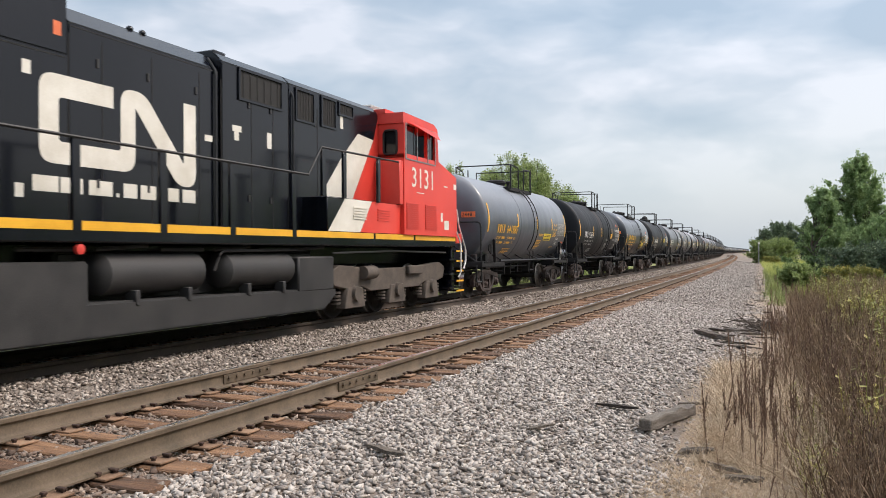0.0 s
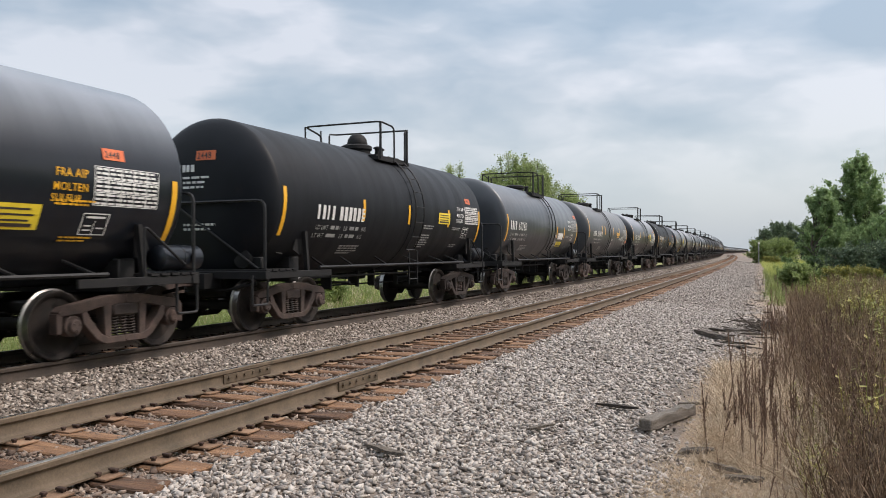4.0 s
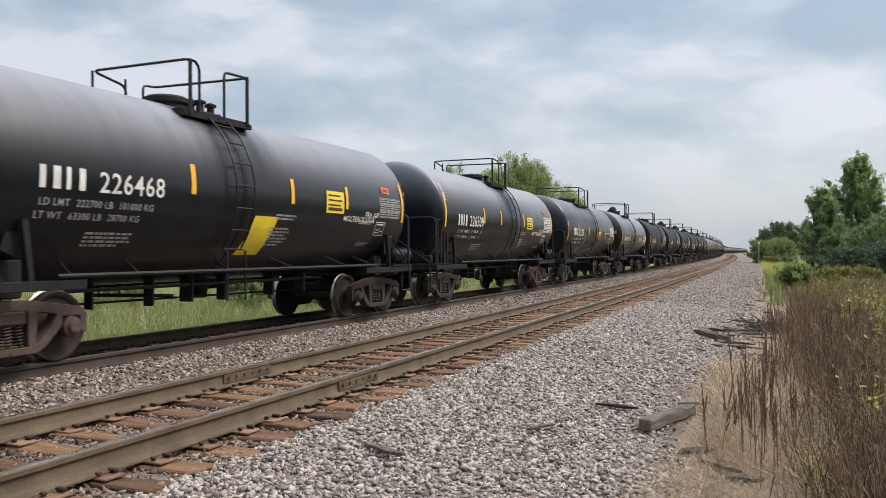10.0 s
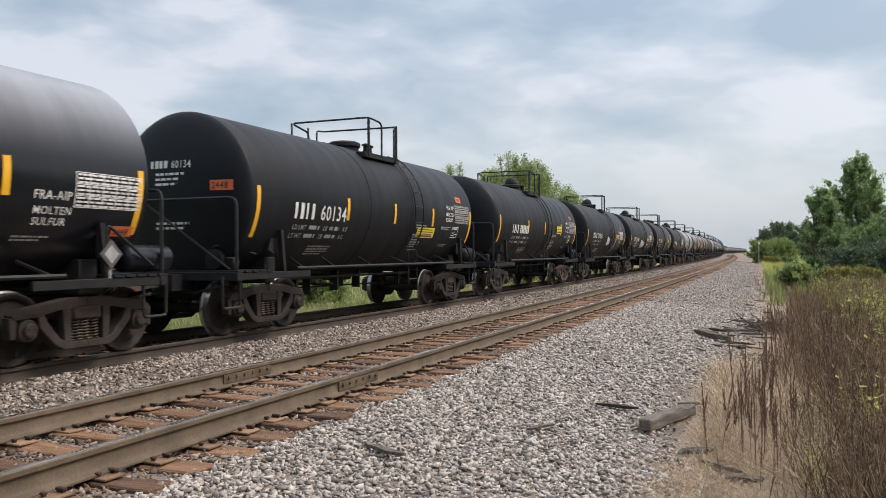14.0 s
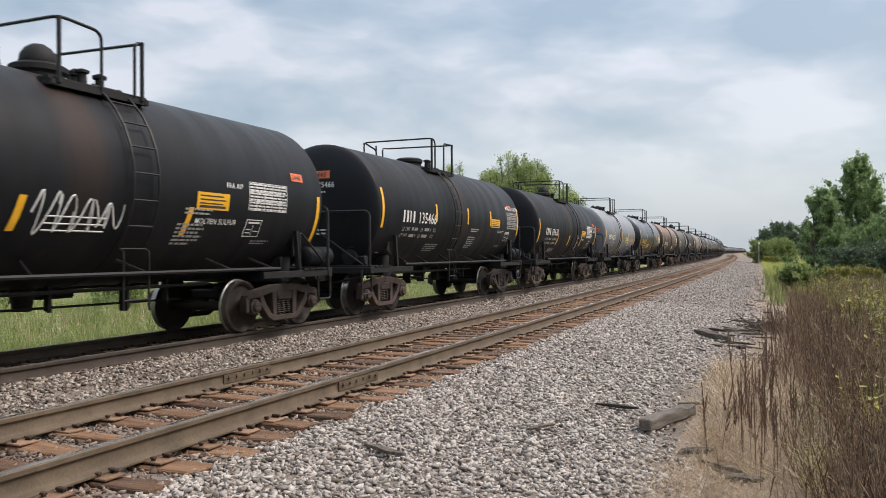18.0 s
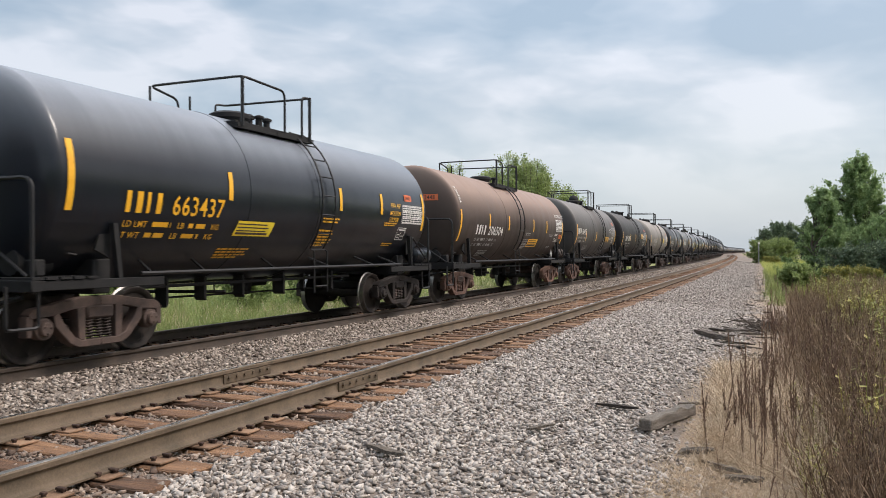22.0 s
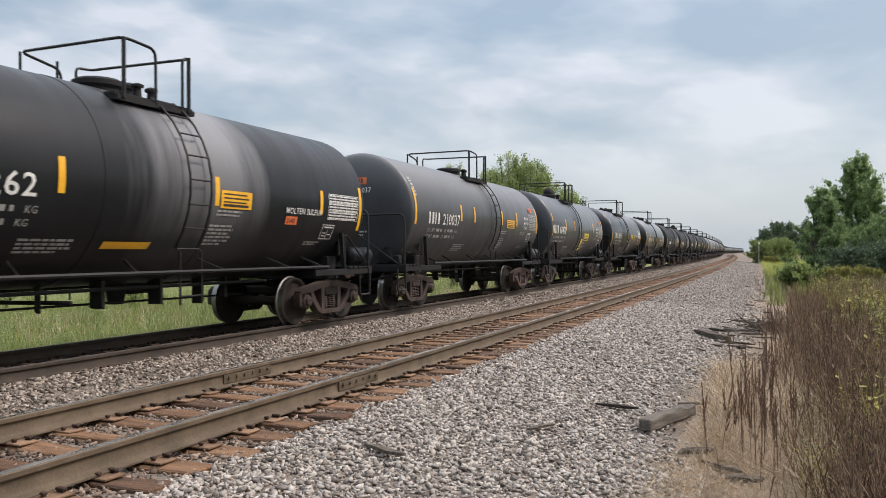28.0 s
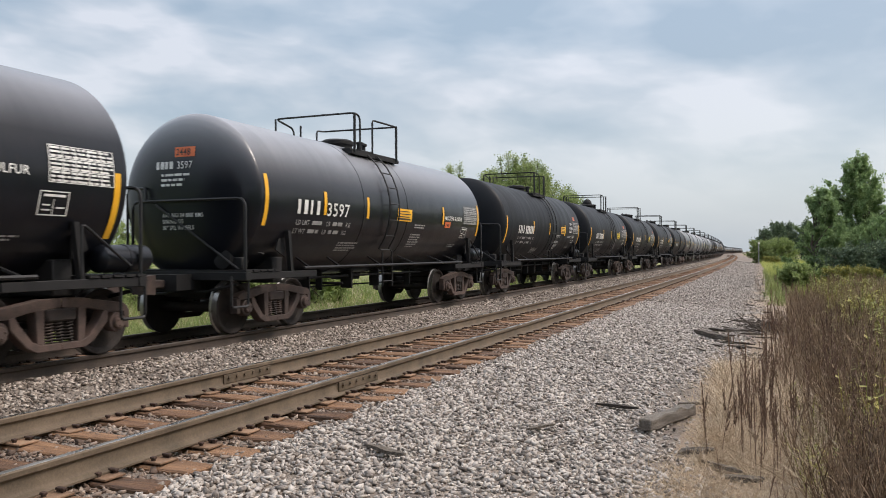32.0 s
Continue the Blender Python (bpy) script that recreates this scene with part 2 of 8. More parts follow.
M_DARKBAR = surface("dark_print", ((0.3, (0.03, 0.02, 0.02)), (0.7, (0.06, 0.045, 0.04))), (0.5, 0.6), 0, 5, 60, 0.0)
M_DULLPLATE = surface("dull_gray_sheet", ((0.3, (0.06, 0.055, 0.052)), (0.7, (0.13, 0.12, 0.115))), (0.5, 0.65), 0.2, 5, 60, 0.05)
M_RED = surface("red_enamel", ((0.3, (0.5, 0.03, 0.025)), (0.7, (0.66, 0.06, 0.045))), (0.35, 0.5), 0, 1.5, 60, 0.06)


# ---- mesh helpers ----
def mesh_from(name, bm, mats, smooth=True):
    me = bpy.data.meshes.new(name)
    bm.to_mesh(me)
    bm.free()
    for m in mats if isinstance(mats, (list, tuple)) else [mats]:
        me.materials.append(m)
    if smooth:
        me.polygons.foreach_set("use_smooth", [True] * len(me.polygons))
        me.set_sharp_from_angle(angle=radians(38))
    return me


def part(name, bm, material, parent, label="", smooth=True, at=None):
    ob = new(name, mesh_from(name, bm, material, smooth))
    ob.parent = parent
    if at is not None:
        ob.matrix_local = at
    return tagged(ob, label)


def share(name, me, parent, at=None, label=""):
    ob = new(name, me)
    ob.parent = parent
    if at is not None:
        ob.matrix_local = at
    return tagged(ob, label)


def empty(name, m=None):
    ob = new(name)
    ob.empty_display_size = 0.3
    if m is not None:
        ob.matrix_world = m
    return ob


def box(bm, x0, x1, y0, y1, z0, z1, bevel=0.0, mat=0):
    r = bmesh.ops.create_cube(bm, size=1, matrix=Matrix.Translation(((x0 + x1) / 2, (y0 + y1) / 2, (z0 + z1) / 2)) @ Matrix.Diagonal((abs(x1 - x0), abs(y1 - y0), abs(z1 - z0), 1)))
    fs = {f for v in r["verts"] for f in v.link_faces}
    for f in fs:
        f.material_index = mat
    if bevel:
        es = {e for v in r["verts"] for e in v.link_edges}
        out = bmesh.ops.bevel(bm, geom=list(es), offset=bevel, segments=1, affect="EDGES", profile=0.5)
        for f in out["faces"]:
            f.material_index = mat
    return bm


def prism(bm, outline, x0, x1, mat=0):
    """An outline of (y, z) pulled from x0 to x1."""
    a = [bm.verts.new((x0, y, z)) for y, z in outline]
    b = [bm.verts.new((x1, y, z)) for y, z in outline]
    k = len(a)
    fs = [bm.faces.new(a[::-1]), bm.faces.new(b)]
    fs += [bm.faces.new((a[i], a[(i + 1) % k], b[(i + 1) % k], b[i])) for i in range(k)]
    for f in fs:
        f.material_index = mat
    bmesh.ops.recalc_face_normals(bm, faces=fs)
    return bm


def tube(bm, pts, r=0.02, sides=6, mat=0):
    """A round bar along the points."""
    pts = [Vector(p) for p in pts]
    rings = []
    for i, p in enumerate(pts):
        d = (pts[min(i + 1, len(pts) - 1)] - pts[max(i - 1, 0)]).normalized()
        u = d.cross(Vector((0, 0, 1)) if abs(d.z) < 0.9 else Vector((1, 0, 0))).normalized()
        w = d.cross(u)
        rings.append([bm.verts.new(p + (u * math.cos(a) + w * math.sin(a)) * r) for a in [2 * math.pi * k / sides for k in range(sides)]])
    for a, b in zip(rings, rings[1:]):
        for k in range(sides):
            f = bm.faces.new((a[k], a[(k + 1) % sides], b[(k + 1) % sides], b[k]))
            f.material_index = mat
    for ring in (rings[0][::-1], rings[-1]):
        bm.faces.new(ring).material_index = mat
    return bm


def round_corner(a, b, c, r=0.12, n=4):
    """The corner b between a and c, eased by radius r."""
    a, b, c = Vector(a), Vector(b), Vector(c)
    p, q = b + (a - b).normalized() * r, b + (c - b).normalized() * r
    return [p.lerp(b, t).lerp(b.lerp(q, t), t) for t in [k / n for k in range(n + 1)]]


def bent(pts, r=0.12):
    out = [Vector(pts[0])]
    for a, b, c in zip(pts, pts[1:], pts[2:]):
        out += round_corner(a, b, c, r)
    return out + [Vector(pts[-1])]


def lathe(bm, prof, axis="y", steps=40, mat=0, caps=True):
    """Turns a profile of (along, radius) round an axis through the origin."""
    rings = []
    for t, r in prof:
        ring = []
        for k in range(steps):
            a = 2 * math.pi * k / steps
            u, w = r * math.cos(a), r * math.sin(a)
            ring.append(bm.verts.new({"y": (u, t, w), "x": (t, u, w), "z": (u, w, t)}[axis]))
        rings.append(ring)
    fs = []
    for a, b in zip(rings, rings[1:]):
        for k in range(steps):
            fs.append(bm.faces.new((a[k], a[(k + 1) % steps], b[(k + 1) % steps], b[k])))
    if caps:
        fs += [bm.faces.new(rings[0][::-1]), bm.faces.new(rings[-1])]
    for f in fs:
        f.material_index = mat
    bmesh.ops.recalc_face_normals(bm, faces=fs)
    return bm


def from_arrays(name, verts, faces, mats, smooth=False):
    """A mesh of faces that all have the same number of corners."""
    me = bpy.data.meshes.new(name)
    verts, faces = np.asarray(verts, np.float32), np.asarray(faces, np.int32)
    k = faces.shape[1]
    me.vertices.add(len(verts))
    me.vertices.foreach_set("co", verts.ravel())
    me.loops.add(faces.size)
    me.loops.foreach_set("vertex_index", faces.ravel())
    me.polygons.add(len(faces))
    me.polygons.foreach_set("loop_start", np.arange(0, faces.size, k, dtype=np.int32))
    if smooth:
        me.polygons.foreach_set("use_smooth", np.ones(len(faces), bool))
    for m in mats if isinstance(mats, (list, tuple)) else [mats]:
        me.materials.append(m)
    me.update(calc_edges=True)
    return me


def scatter(templates, pos, size, rng, tilt=0.15, spin=True, stretch=None):
    """Copies of template (verts, faces) at the places: each turned, tilted and scaled by chance. Returns verts, faces."""
    pick = rng.integers(0, len(templates), len(pos))
    V, F, base = [], [], 0
    for j, (tv, tf) in enumerate(templates):
        idx = np.nonzero(pick == j)[0]
        if not len(idx):
            continue
        n = len(idx)
        a = rng.uniform(0, 2 * np.pi, n) if spin else np.zeros(n)
        bx, by = rng.normal(0, tilt, n), rng.normal(0, tilt, n)
        ca, sa = np.cos(a), np.sin(a)
        sc = size[idx] if np.ndim(size) else np.full(n, size)
        v = tv[None] * (sc[:, None, None] if sc.ndim == 1 else sc[:, None, :])
        x, y, z = v[..., 0], v[..., 1], v[..., 2]
        x, z = x * np.cos(by)[:, None] + z * np.sin(by)[:, None], -x * np.sin(by)[:, None] + z * np.cos(by)[:, None]
        y, z = y * np.cos(bx)[:, None] - z * np.sin(bx)[:, None], y * np.sin(bx)[:, None] + z * np.cos(bx)[:, None]
        x, y = x * ca[:, None] - y * sa[:, None], x * sa[:, None] + y * ca[:, None]
        v = np.stack([x, y, z], -1) + pos[idx][:, None]
        V.append(v.reshape(-1, 3))
        F.append((tf[None] + (np.arange(n) * len(tv))[:, None, None] + base).reshape(-1, tf.shape[1]))
        base += n * len(tv)
    return np.concatenate(V), np.concatenate(F)
# ---- ground, ballast, tracks, sky ----
M_BED = surface("gravel_bed", ((0.25, (0.09, 0.07, 0.058)), (0.5, (0.20, 0.163, 0.135)), (0.75, (0.34, 0.285, 0.24))), (0.8, 0.95), 0, 1.6, 24, 1.0, depth=0.05)
M_STONE = surface("crushed_stone", ((0.08, (0.11, 0.092, 0.08)), (0.34, (0.285, 0.25, 0.224)), (0.58, (0.415, 0.37, 0.335)), (0.9, (0.525, 0.475, 0.43))), (0.8, 0.95), 0, 14, 90, 0.35, island=0.75, spec=0.3)
M_STONE_BROWN = surface("brown_gray_crushed_stone", ((0.08, (0.07, 0.053, 0.042)), (0.34, (0.20, 0.165, 0.138)), (0.58, (0.33, 0.278, 0.236)), (0.9, (0.50, 0.435, 0.38))), (0.8, 0.95), 0, 14, 90, 0.35, island=0.75, spec=0.3)
M_STONE_RUST = surface("rust_stained_crushed_stone", ((0.1, (0.07, 0.043, 0.03)), (0.45, (0.18, 0.125, 0.095)), (0.9, (0.36, 0.29, 0.235))), (0.8, 0.95), 0, 14, 90, 0.35, island=0.7)
# stones and bed under the train: oil dirt plus the cars' shade painted in
M_SHADED_OILSTONE = surface("oily_stone_with_painted_shade", ((0.1, (0.010, 0.009, 0.008)), (0.5, (0.028, 0.023, 0.02)), (0.9, (0.07, 0.055, 0.045))), (0.6, 0.85), 0, 14, 90, 0.3, island=0.6)
M_SHADED_OILBED = surface("oily_gravel_bed_with_painted_shade", ((0.3, (0.010, 0.009, 0.008)), (0.7, (0.03, 0.025, 0.02))), (0.7, 0.9), 0, 3, 40, 0.8, depth=0.03)
M_SOIL = surface("dry_soil_and_thatch", ((0.25, (0.13, 0.094, 0.068)), (0.5, (0.26, 0.196, 0.144)), (0.75, (0.42, 0.33, 0.25))), (0.85, 0.95), 0, 0.8, 30, 0.8, depth=0.04)
M_MEADOW = surface("meadow_ground", ((0.25, (0.09, 0.105, 0.028)), (0.5, (0.17, 0.18, 0.055)), (0.75, (0.28, 0.26, 0.10))), (0.85, 0.95), 0, 0.12, 6, 0.8, depth=0.08)
M_RAIL = surface("rusty_rail_steel", ((0.3, (0.085, 0.066, 0.046)), (0.55, (0.148, 0.11, 0.076)), (0.8, (0.205, 0.158, 0.115))), (0.6, 0.8), 0.25, 3, 50, 0.2, stretch=(1, 1, 1))
M_RAILTOP = surface("polished_rail_head", ((0.3, (0.40, 0.38, 0.36)), (0.7, (0.62, 0.60, 0.575))), (0.2, 0.34), 0.85, 2, 40, 0.04)
M_SPIKE = surface("dark_rusty_spike_iron", ((0.3, (0.025, 0.014, 0.010)), (0.7, (0.07, 0.038, 0.026))), (0.7, 0.9), 0.1, 9, 80, 0.2)
M_RAILWORN = surface("dull_rail_head", ((0.3, (0.065, 0.053, 0.045)), (0.7, (0.13, 0.11, 0.097))), (0.5, 0.65), 0.3, 2, 40, 0.05)
M_RAILDARK = surface("dark_brown_rail_steel", ((0.3, (0.034, 0.025, 0.019)), (0.55, (0.06, 0.044, 0.034)), (0.8, (0.10, 0.075, 0.06))), (0.65, 0.85), 0.1, 3, 50, 0.2)
M_TIE = surface("weathered_oak_tie", ((0.2, (0.05, 0.029, 0.019)), (0.45, (0.155, 0.082, 0.046)), (0.7, (0.29, 0.158, 0.083)), (0.9, (0.37, 0.25, 0.165))), (0.8, 0.95), 0, 3, 30, 0.6, stretch=(0.5, 9, 4), vary=0.32, depth=0.02)
# far ties: oil stain, darkened further by painted shade of the cars
M_TIE_DARK = surface("oily_tie_with_painted_shade", ((0.2, (0.016, 0.011, 0.008)), (0.5, (0.045, 0.028, 0.02)), (0.85, (0.10, 0.065, 0.045))), (0.7, 0.9), 0, 3, 30, 0.6, stretch=(0.5, 9, 4), vary=0.4, depth=0.02)
M_OLDWOOD = surface("rotten_gray_wood", ((0.2, (0.025, 0.019, 0.015)), (0.5, (0.08, 0.063, 0.05)), (0.8, (0.19, 0.16, 0.13))), (0.85, 0.95), 0, 4, 30, 0.8, stretch=(9, 0.6, 5), vary=0.4, depth=0.02)
M_GRAYWOOD = surface("weathered_pale_gray_wood", ((0.2, (0.06, 0.05, 0.042)), (0.5, (0.16, 0.137, 0.115)), (0.8, (0.30, 0.265, 0.23))), (0.85, 0.95), 0, 4, 30, 0.8, stretch=(0.6, 9, 9), depth=0.02)
M_PLATE = surface("rusty_tie_plate", ((0.3, (0.14, 0.082, 0.05)), (0.7, (0.30, 0.185, 0.115))), (0.7, 0.9), 0.1, 9, 80, 0.3, vary=0.3)

rng = np.random.default_rng(5)
s_rows = np.concatenate([np.arange(-300, -20, 20), np.arange(-20, 60, 0.5), np.arange(60, 200, 4), np.arange(200, 1000, 25), np.arange(1000, 4100, 100)])
d_cols = np.array(sorted({q[0] for q in PROFILE} | {-900, -500, -250, -120, -35, -20, -11, -8.2, -6.8, -5.6, -5, -2.95, 1.65, 2.4, 3, 3.4, 4.2, 4.6, 5.6, 6.2, 9, 17, 22, 45, 80, 150, 300, 600, 1000}))
SS, DD = np.meshgrid(s_rows, d_cols, indexing="ij")
gx, gy, _ = on_track(SS, DD)
gz = ground_z(DD)
rough_amt = np.where((DD < -7.5) | (DD > 6), 0.035, np.where(DD > 4.7, 0.015, 0.0))
gz = gz + rough_amt * rng.normal(0, 1, gz.shape) * (np.abs(DD) < 200)
nc = len(d_cols)
i, j = np.meshgrid(np.arange(len(s_rows) - 1), np.arange(nc - 1), indexing="ij")
quads = np.stack([i * nc + j, i * nc + j + 1, (i + 1) * nc + j + 1, (i + 1) * nc + j], -1).reshape(-1, 4)
gme = from_arrays("ground", np.stack([gx, gy, gz], -1).reshape(-1, 3), quads, [M_BED, M_SOIL, M_MEADOW, M_SHADED_OILBED], True)
mid = (d_cols[:-1] + d_cols[1:]) / 2
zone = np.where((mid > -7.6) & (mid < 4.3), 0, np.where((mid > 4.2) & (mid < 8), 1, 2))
# strip below the cars: oily bed with their shade put into its colour
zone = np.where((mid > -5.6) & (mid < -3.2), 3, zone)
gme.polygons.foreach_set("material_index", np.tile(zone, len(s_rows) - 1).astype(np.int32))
tagged(new("ground", gme), "gravel railway bed between dry verge and green meadow", "ground", kind="structure")


# stones: crushed rock in several shapes
def rock_shapes(count, seed):
    r = np.random.default_rng(seed)
    out = []
    for _ in range(count):
        bm = bmesh.new()
        for c in r.uniform(-0.5, 0.5, (9, 3)):
            c = c / max(0.25, np.abs(c).max()) * 0.5 * r.uniform(0.75, 1.0)
            bm.verts.new(c * np.array([1.15, r.uniform(0.7, 0.95), r.uniform(0.4, 0.62)]))
        hull = bmesh.ops.convex_hull(bm, input=bm.verts[:])
        bmesh.ops.delete(bm, geom=[v for v in bm.verts if not v.link_faces], context="VERTS")
        bmesh.ops.triangulate(bm, faces=bm.faces[:])
        bm.verts.index_update()
        out.append((np.array([x.co[:] for x in bm.verts]), np.array([[x.index for x in f.verts] for f in bm.faces])))
        bm.free()
    return out


ROCKS = rock_shapes(16, 3)


def stones(name, label, bands, material, seed):
    r = np.random.default_rng(seed)
    P, Z = [], []
    for s0, s1, d0, d1, per, lo, hi in bands:
        n = int((s1 - s0) * (d1 - d0) * per)
        s, d = r.uniform(s0, s1, n), r.uniform(d0, d1, n)
        if d1 > 3.3:
            keep = d < 4.05 + 0.6 * np.clip((s - 13) / 5, 0, 1) + 0.3 * np.sin(s * 0.9) + 0.15 * np.sin(s * 2.3) + r.normal(0, 0.28, n)
            s, d = s[keep], d[keep]
        x, y, _ = on_track(s, d)
        size = r.uniform(lo, hi, len(s)) * r.choice([0.7, 1.0, 1.25], len(s), p=[0.35, 0.45, 0.2])
        P.append(np.stack([x, y, ground_z(d) + size * r.uniform(-0.05, 0.3, len(s))], -1))
        Z.append(size)
    V, F = scatter(ROCKS, np.concatenate(P), np.concatenate(Z), r, 0.38)
    return tagged(new(name, from_arrays(name, V, F, material)), label, "ballast", kind="stuff")


stones("ballast_stones", "loose light gray crushed stone ballast on the track shoulder", ((-14, 3, 1.25, 5.0, 260, 0.05, 0.085), (3, 14, 1.25, 5.0, 980, 0.036, 0.07), (14, 28, 1.25, 5.0, 480, 0.045, 0.08), (28, 60, 1.25, 5.3, 110, 0.05, 0.085), (60, 140, 1.3, 5.2, 18, 0.07, 0.12)), M_STONE, 11)
stones("ballast_stones", "gray brown crushed stone ballast between the two tracks", ((-14, 6, -3.22, -1.25, 160, 0.05, 0.08), (6, 24, -3.22, -1.25, 460, 0.045, 0.075), (24, 60, -3.22, -1.25, 120, 0.06, 0.1), (60, 140, -2.7, -1.3, 22, 0.1, 0.16), (4, 30, 1.2, 1.9, 170, 0.036, 0.07), (12, 40, 3.9, 4.9, 60, 0.036, 0.07)), M_STONE_BROWN, 12)
stones("ballast_stones", "rust stained stone ballast in the cribs between the ties", ((-14, 4, -1.28, 1.28, 160, 0.05, 0.08), (4, 24, -1.28, 1.28, 520, 0.035, 0.07), (24, 60, -1.28, 1.28, 130, 0.05, 0.08)), M_STONE_RUST, 13)
stones("ballast_stones", "oily stone ballast under the train, its shade painted into the colour", ((-14, 5, -5.9, -3.42, 120, 0.045, 0.08), (5, 40, -5.9, -3.42, 330, 0.035, 0.07)), M_SHADED_OILSTONE, 14)


# rails: a real section swept along the line
SECTION = ((-0.07, -0.1995), (0.07, -0.1995), (0.07, -0.1856), (0.022, -0.1682), (0.009, -0.145), (0.009, -0.0696), (0.02, -0.0534), (0.036, -0.0464), (0.0365, -0.0139), (0.03, -0.0023), (0.015, 0.0), (-0.015, 0.0), (-0.03, -0.0023), (-0.0365, -0.0139), (-0.036, -0.0464), (-0.02, -0.0534), (-0.009, -0.0696), (-0.009, -0.145), (-0.022, -0.1682), (-0.07, -0.1856))


def rail(parent, d, top=None):
    ss = np.concatenate([np.arange(-30, 60, 1.0), np.arange(60, 200, 4), np.arange(200, 1150, 12)])
    k = len(SECTION)
    V = []
    for o, z in SECTION:
        x, y, _ = on_track(ss, d + o)
        V.append(np.stack([x, y, np.full(len(ss), z)], -1))
    V = np.stack(V, 1).reshape(-1, 3)
    i, j = np.meshgrid(np.arange(len(ss) - 1), np.arange(k), indexing="ij")
    F = np.stack([i * k + j, i * k + (j + 1) % k, (i + 1) * k + (j + 1) % k, (i + 1) * k + j], -1).reshape(-1, 4)
    me = from_arrays("rail", V, F, [M_RAIL if top is None else M_RAILDARK, top or M_RAILTOP], True)
    me.polygons.foreach_set("material_index", np.tile([1 if 9 <= q <= 11 else 0 for q in range(k)], len(ss) - 1).astype(np.int32))
    me.set_sharp_from_angle(angle=radians(30))
    ob = new("rail", me)
    ob.parent = parent
    return tagged(ob, "rust-brown steel rail with polished head")


GAUGE = 1.507


def tie_meshes(seed):
    r = random.Random(seed)
    out = []
    for _ in range(8):
        bm = bmesh.new()
        hw, hl = r.uniform(0.105, 0.125), r.uniform(1.2, 1.36)
        bmesh.ops.create_cube(bm, size=1, matrix=Matrix.Diagonal((2 * hl, 2 * hw, 0.17, 1)))
        bmesh.ops.subdivide_edges(bm, edges=[e for e in bm.edges if abs(e.verts[0].co.x - e.verts[1].co.x) > 1], cuts=6)
        for v in bm.verts:
            v.co += Vector((r.uniform(-0.035, 0.035), r.uniform(-0.016, 0.016), r.uniform(-0.018, 0.004)))
        bmesh.ops.bevel(bm, geom=[e for e in bm.edges if e.calc_face_angle(0) > 1.2], offset=0.012, segments=1, affect="EDGES")
        out.append(mesh_from("tie", bm, M_TIE, False))
    return out


def plate_mesh():
    bm = bmesh.new()
    box(bm, -0.19, 0.19, -0.095, 0.095, 0, 0.018, 0.004)
    for x in (-0.125, -0.088, 0.088, 0.125):
        for y in (-0.06, 0.06):
            if (x, y) in ((-0.125, 0.06), (0.125, -0.06)):
                continue
            box(bm, x - 0.012, x + 0.012, y - 0.012, y + 0.012, 0.015, 0.034, mat=1)
            box(bm, x - 0.02, x + 0.02, y - 0.018, y + 0.018, 0.032, 0.05, 0.004, mat=1)
    return mesh_from("tie_plate", bm, [M_PLATE, M_SPIKE], False)


PLATE = plate_mesh()


def joint_bar(parent, s, d):
    """Two bolted fish plates over a rail joint."""
    x, y, h = on_track(s, d)
    at = pose(float(x), float(y), 0, 0, 0, -math.degrees(float(h)))
    bm = bmesh.new()
    for sg in (-1, 1):
        box(bm, sg * 0.010, sg * 0.030, -0.46, 0.46, -0.165, -0.058, 0.004)
        for yb in (-0.38, -0.23, -0.08, 0.08, 0.23, 0.38):
            lathe_bm = bmesh.ops.create_cone(bm, cap_ends=True, segments=6, radius1=0.019, radius2=0.019, depth=0.024, matrix=Matrix.Translation((sg * 0.041, yb, -0.095)) @ Matrix.Rotation(math.pi / 2, 4, "Y"))
    part("joint_bar", bm, M_RAIL, parent, "rusty bolted joint bar", False, at)


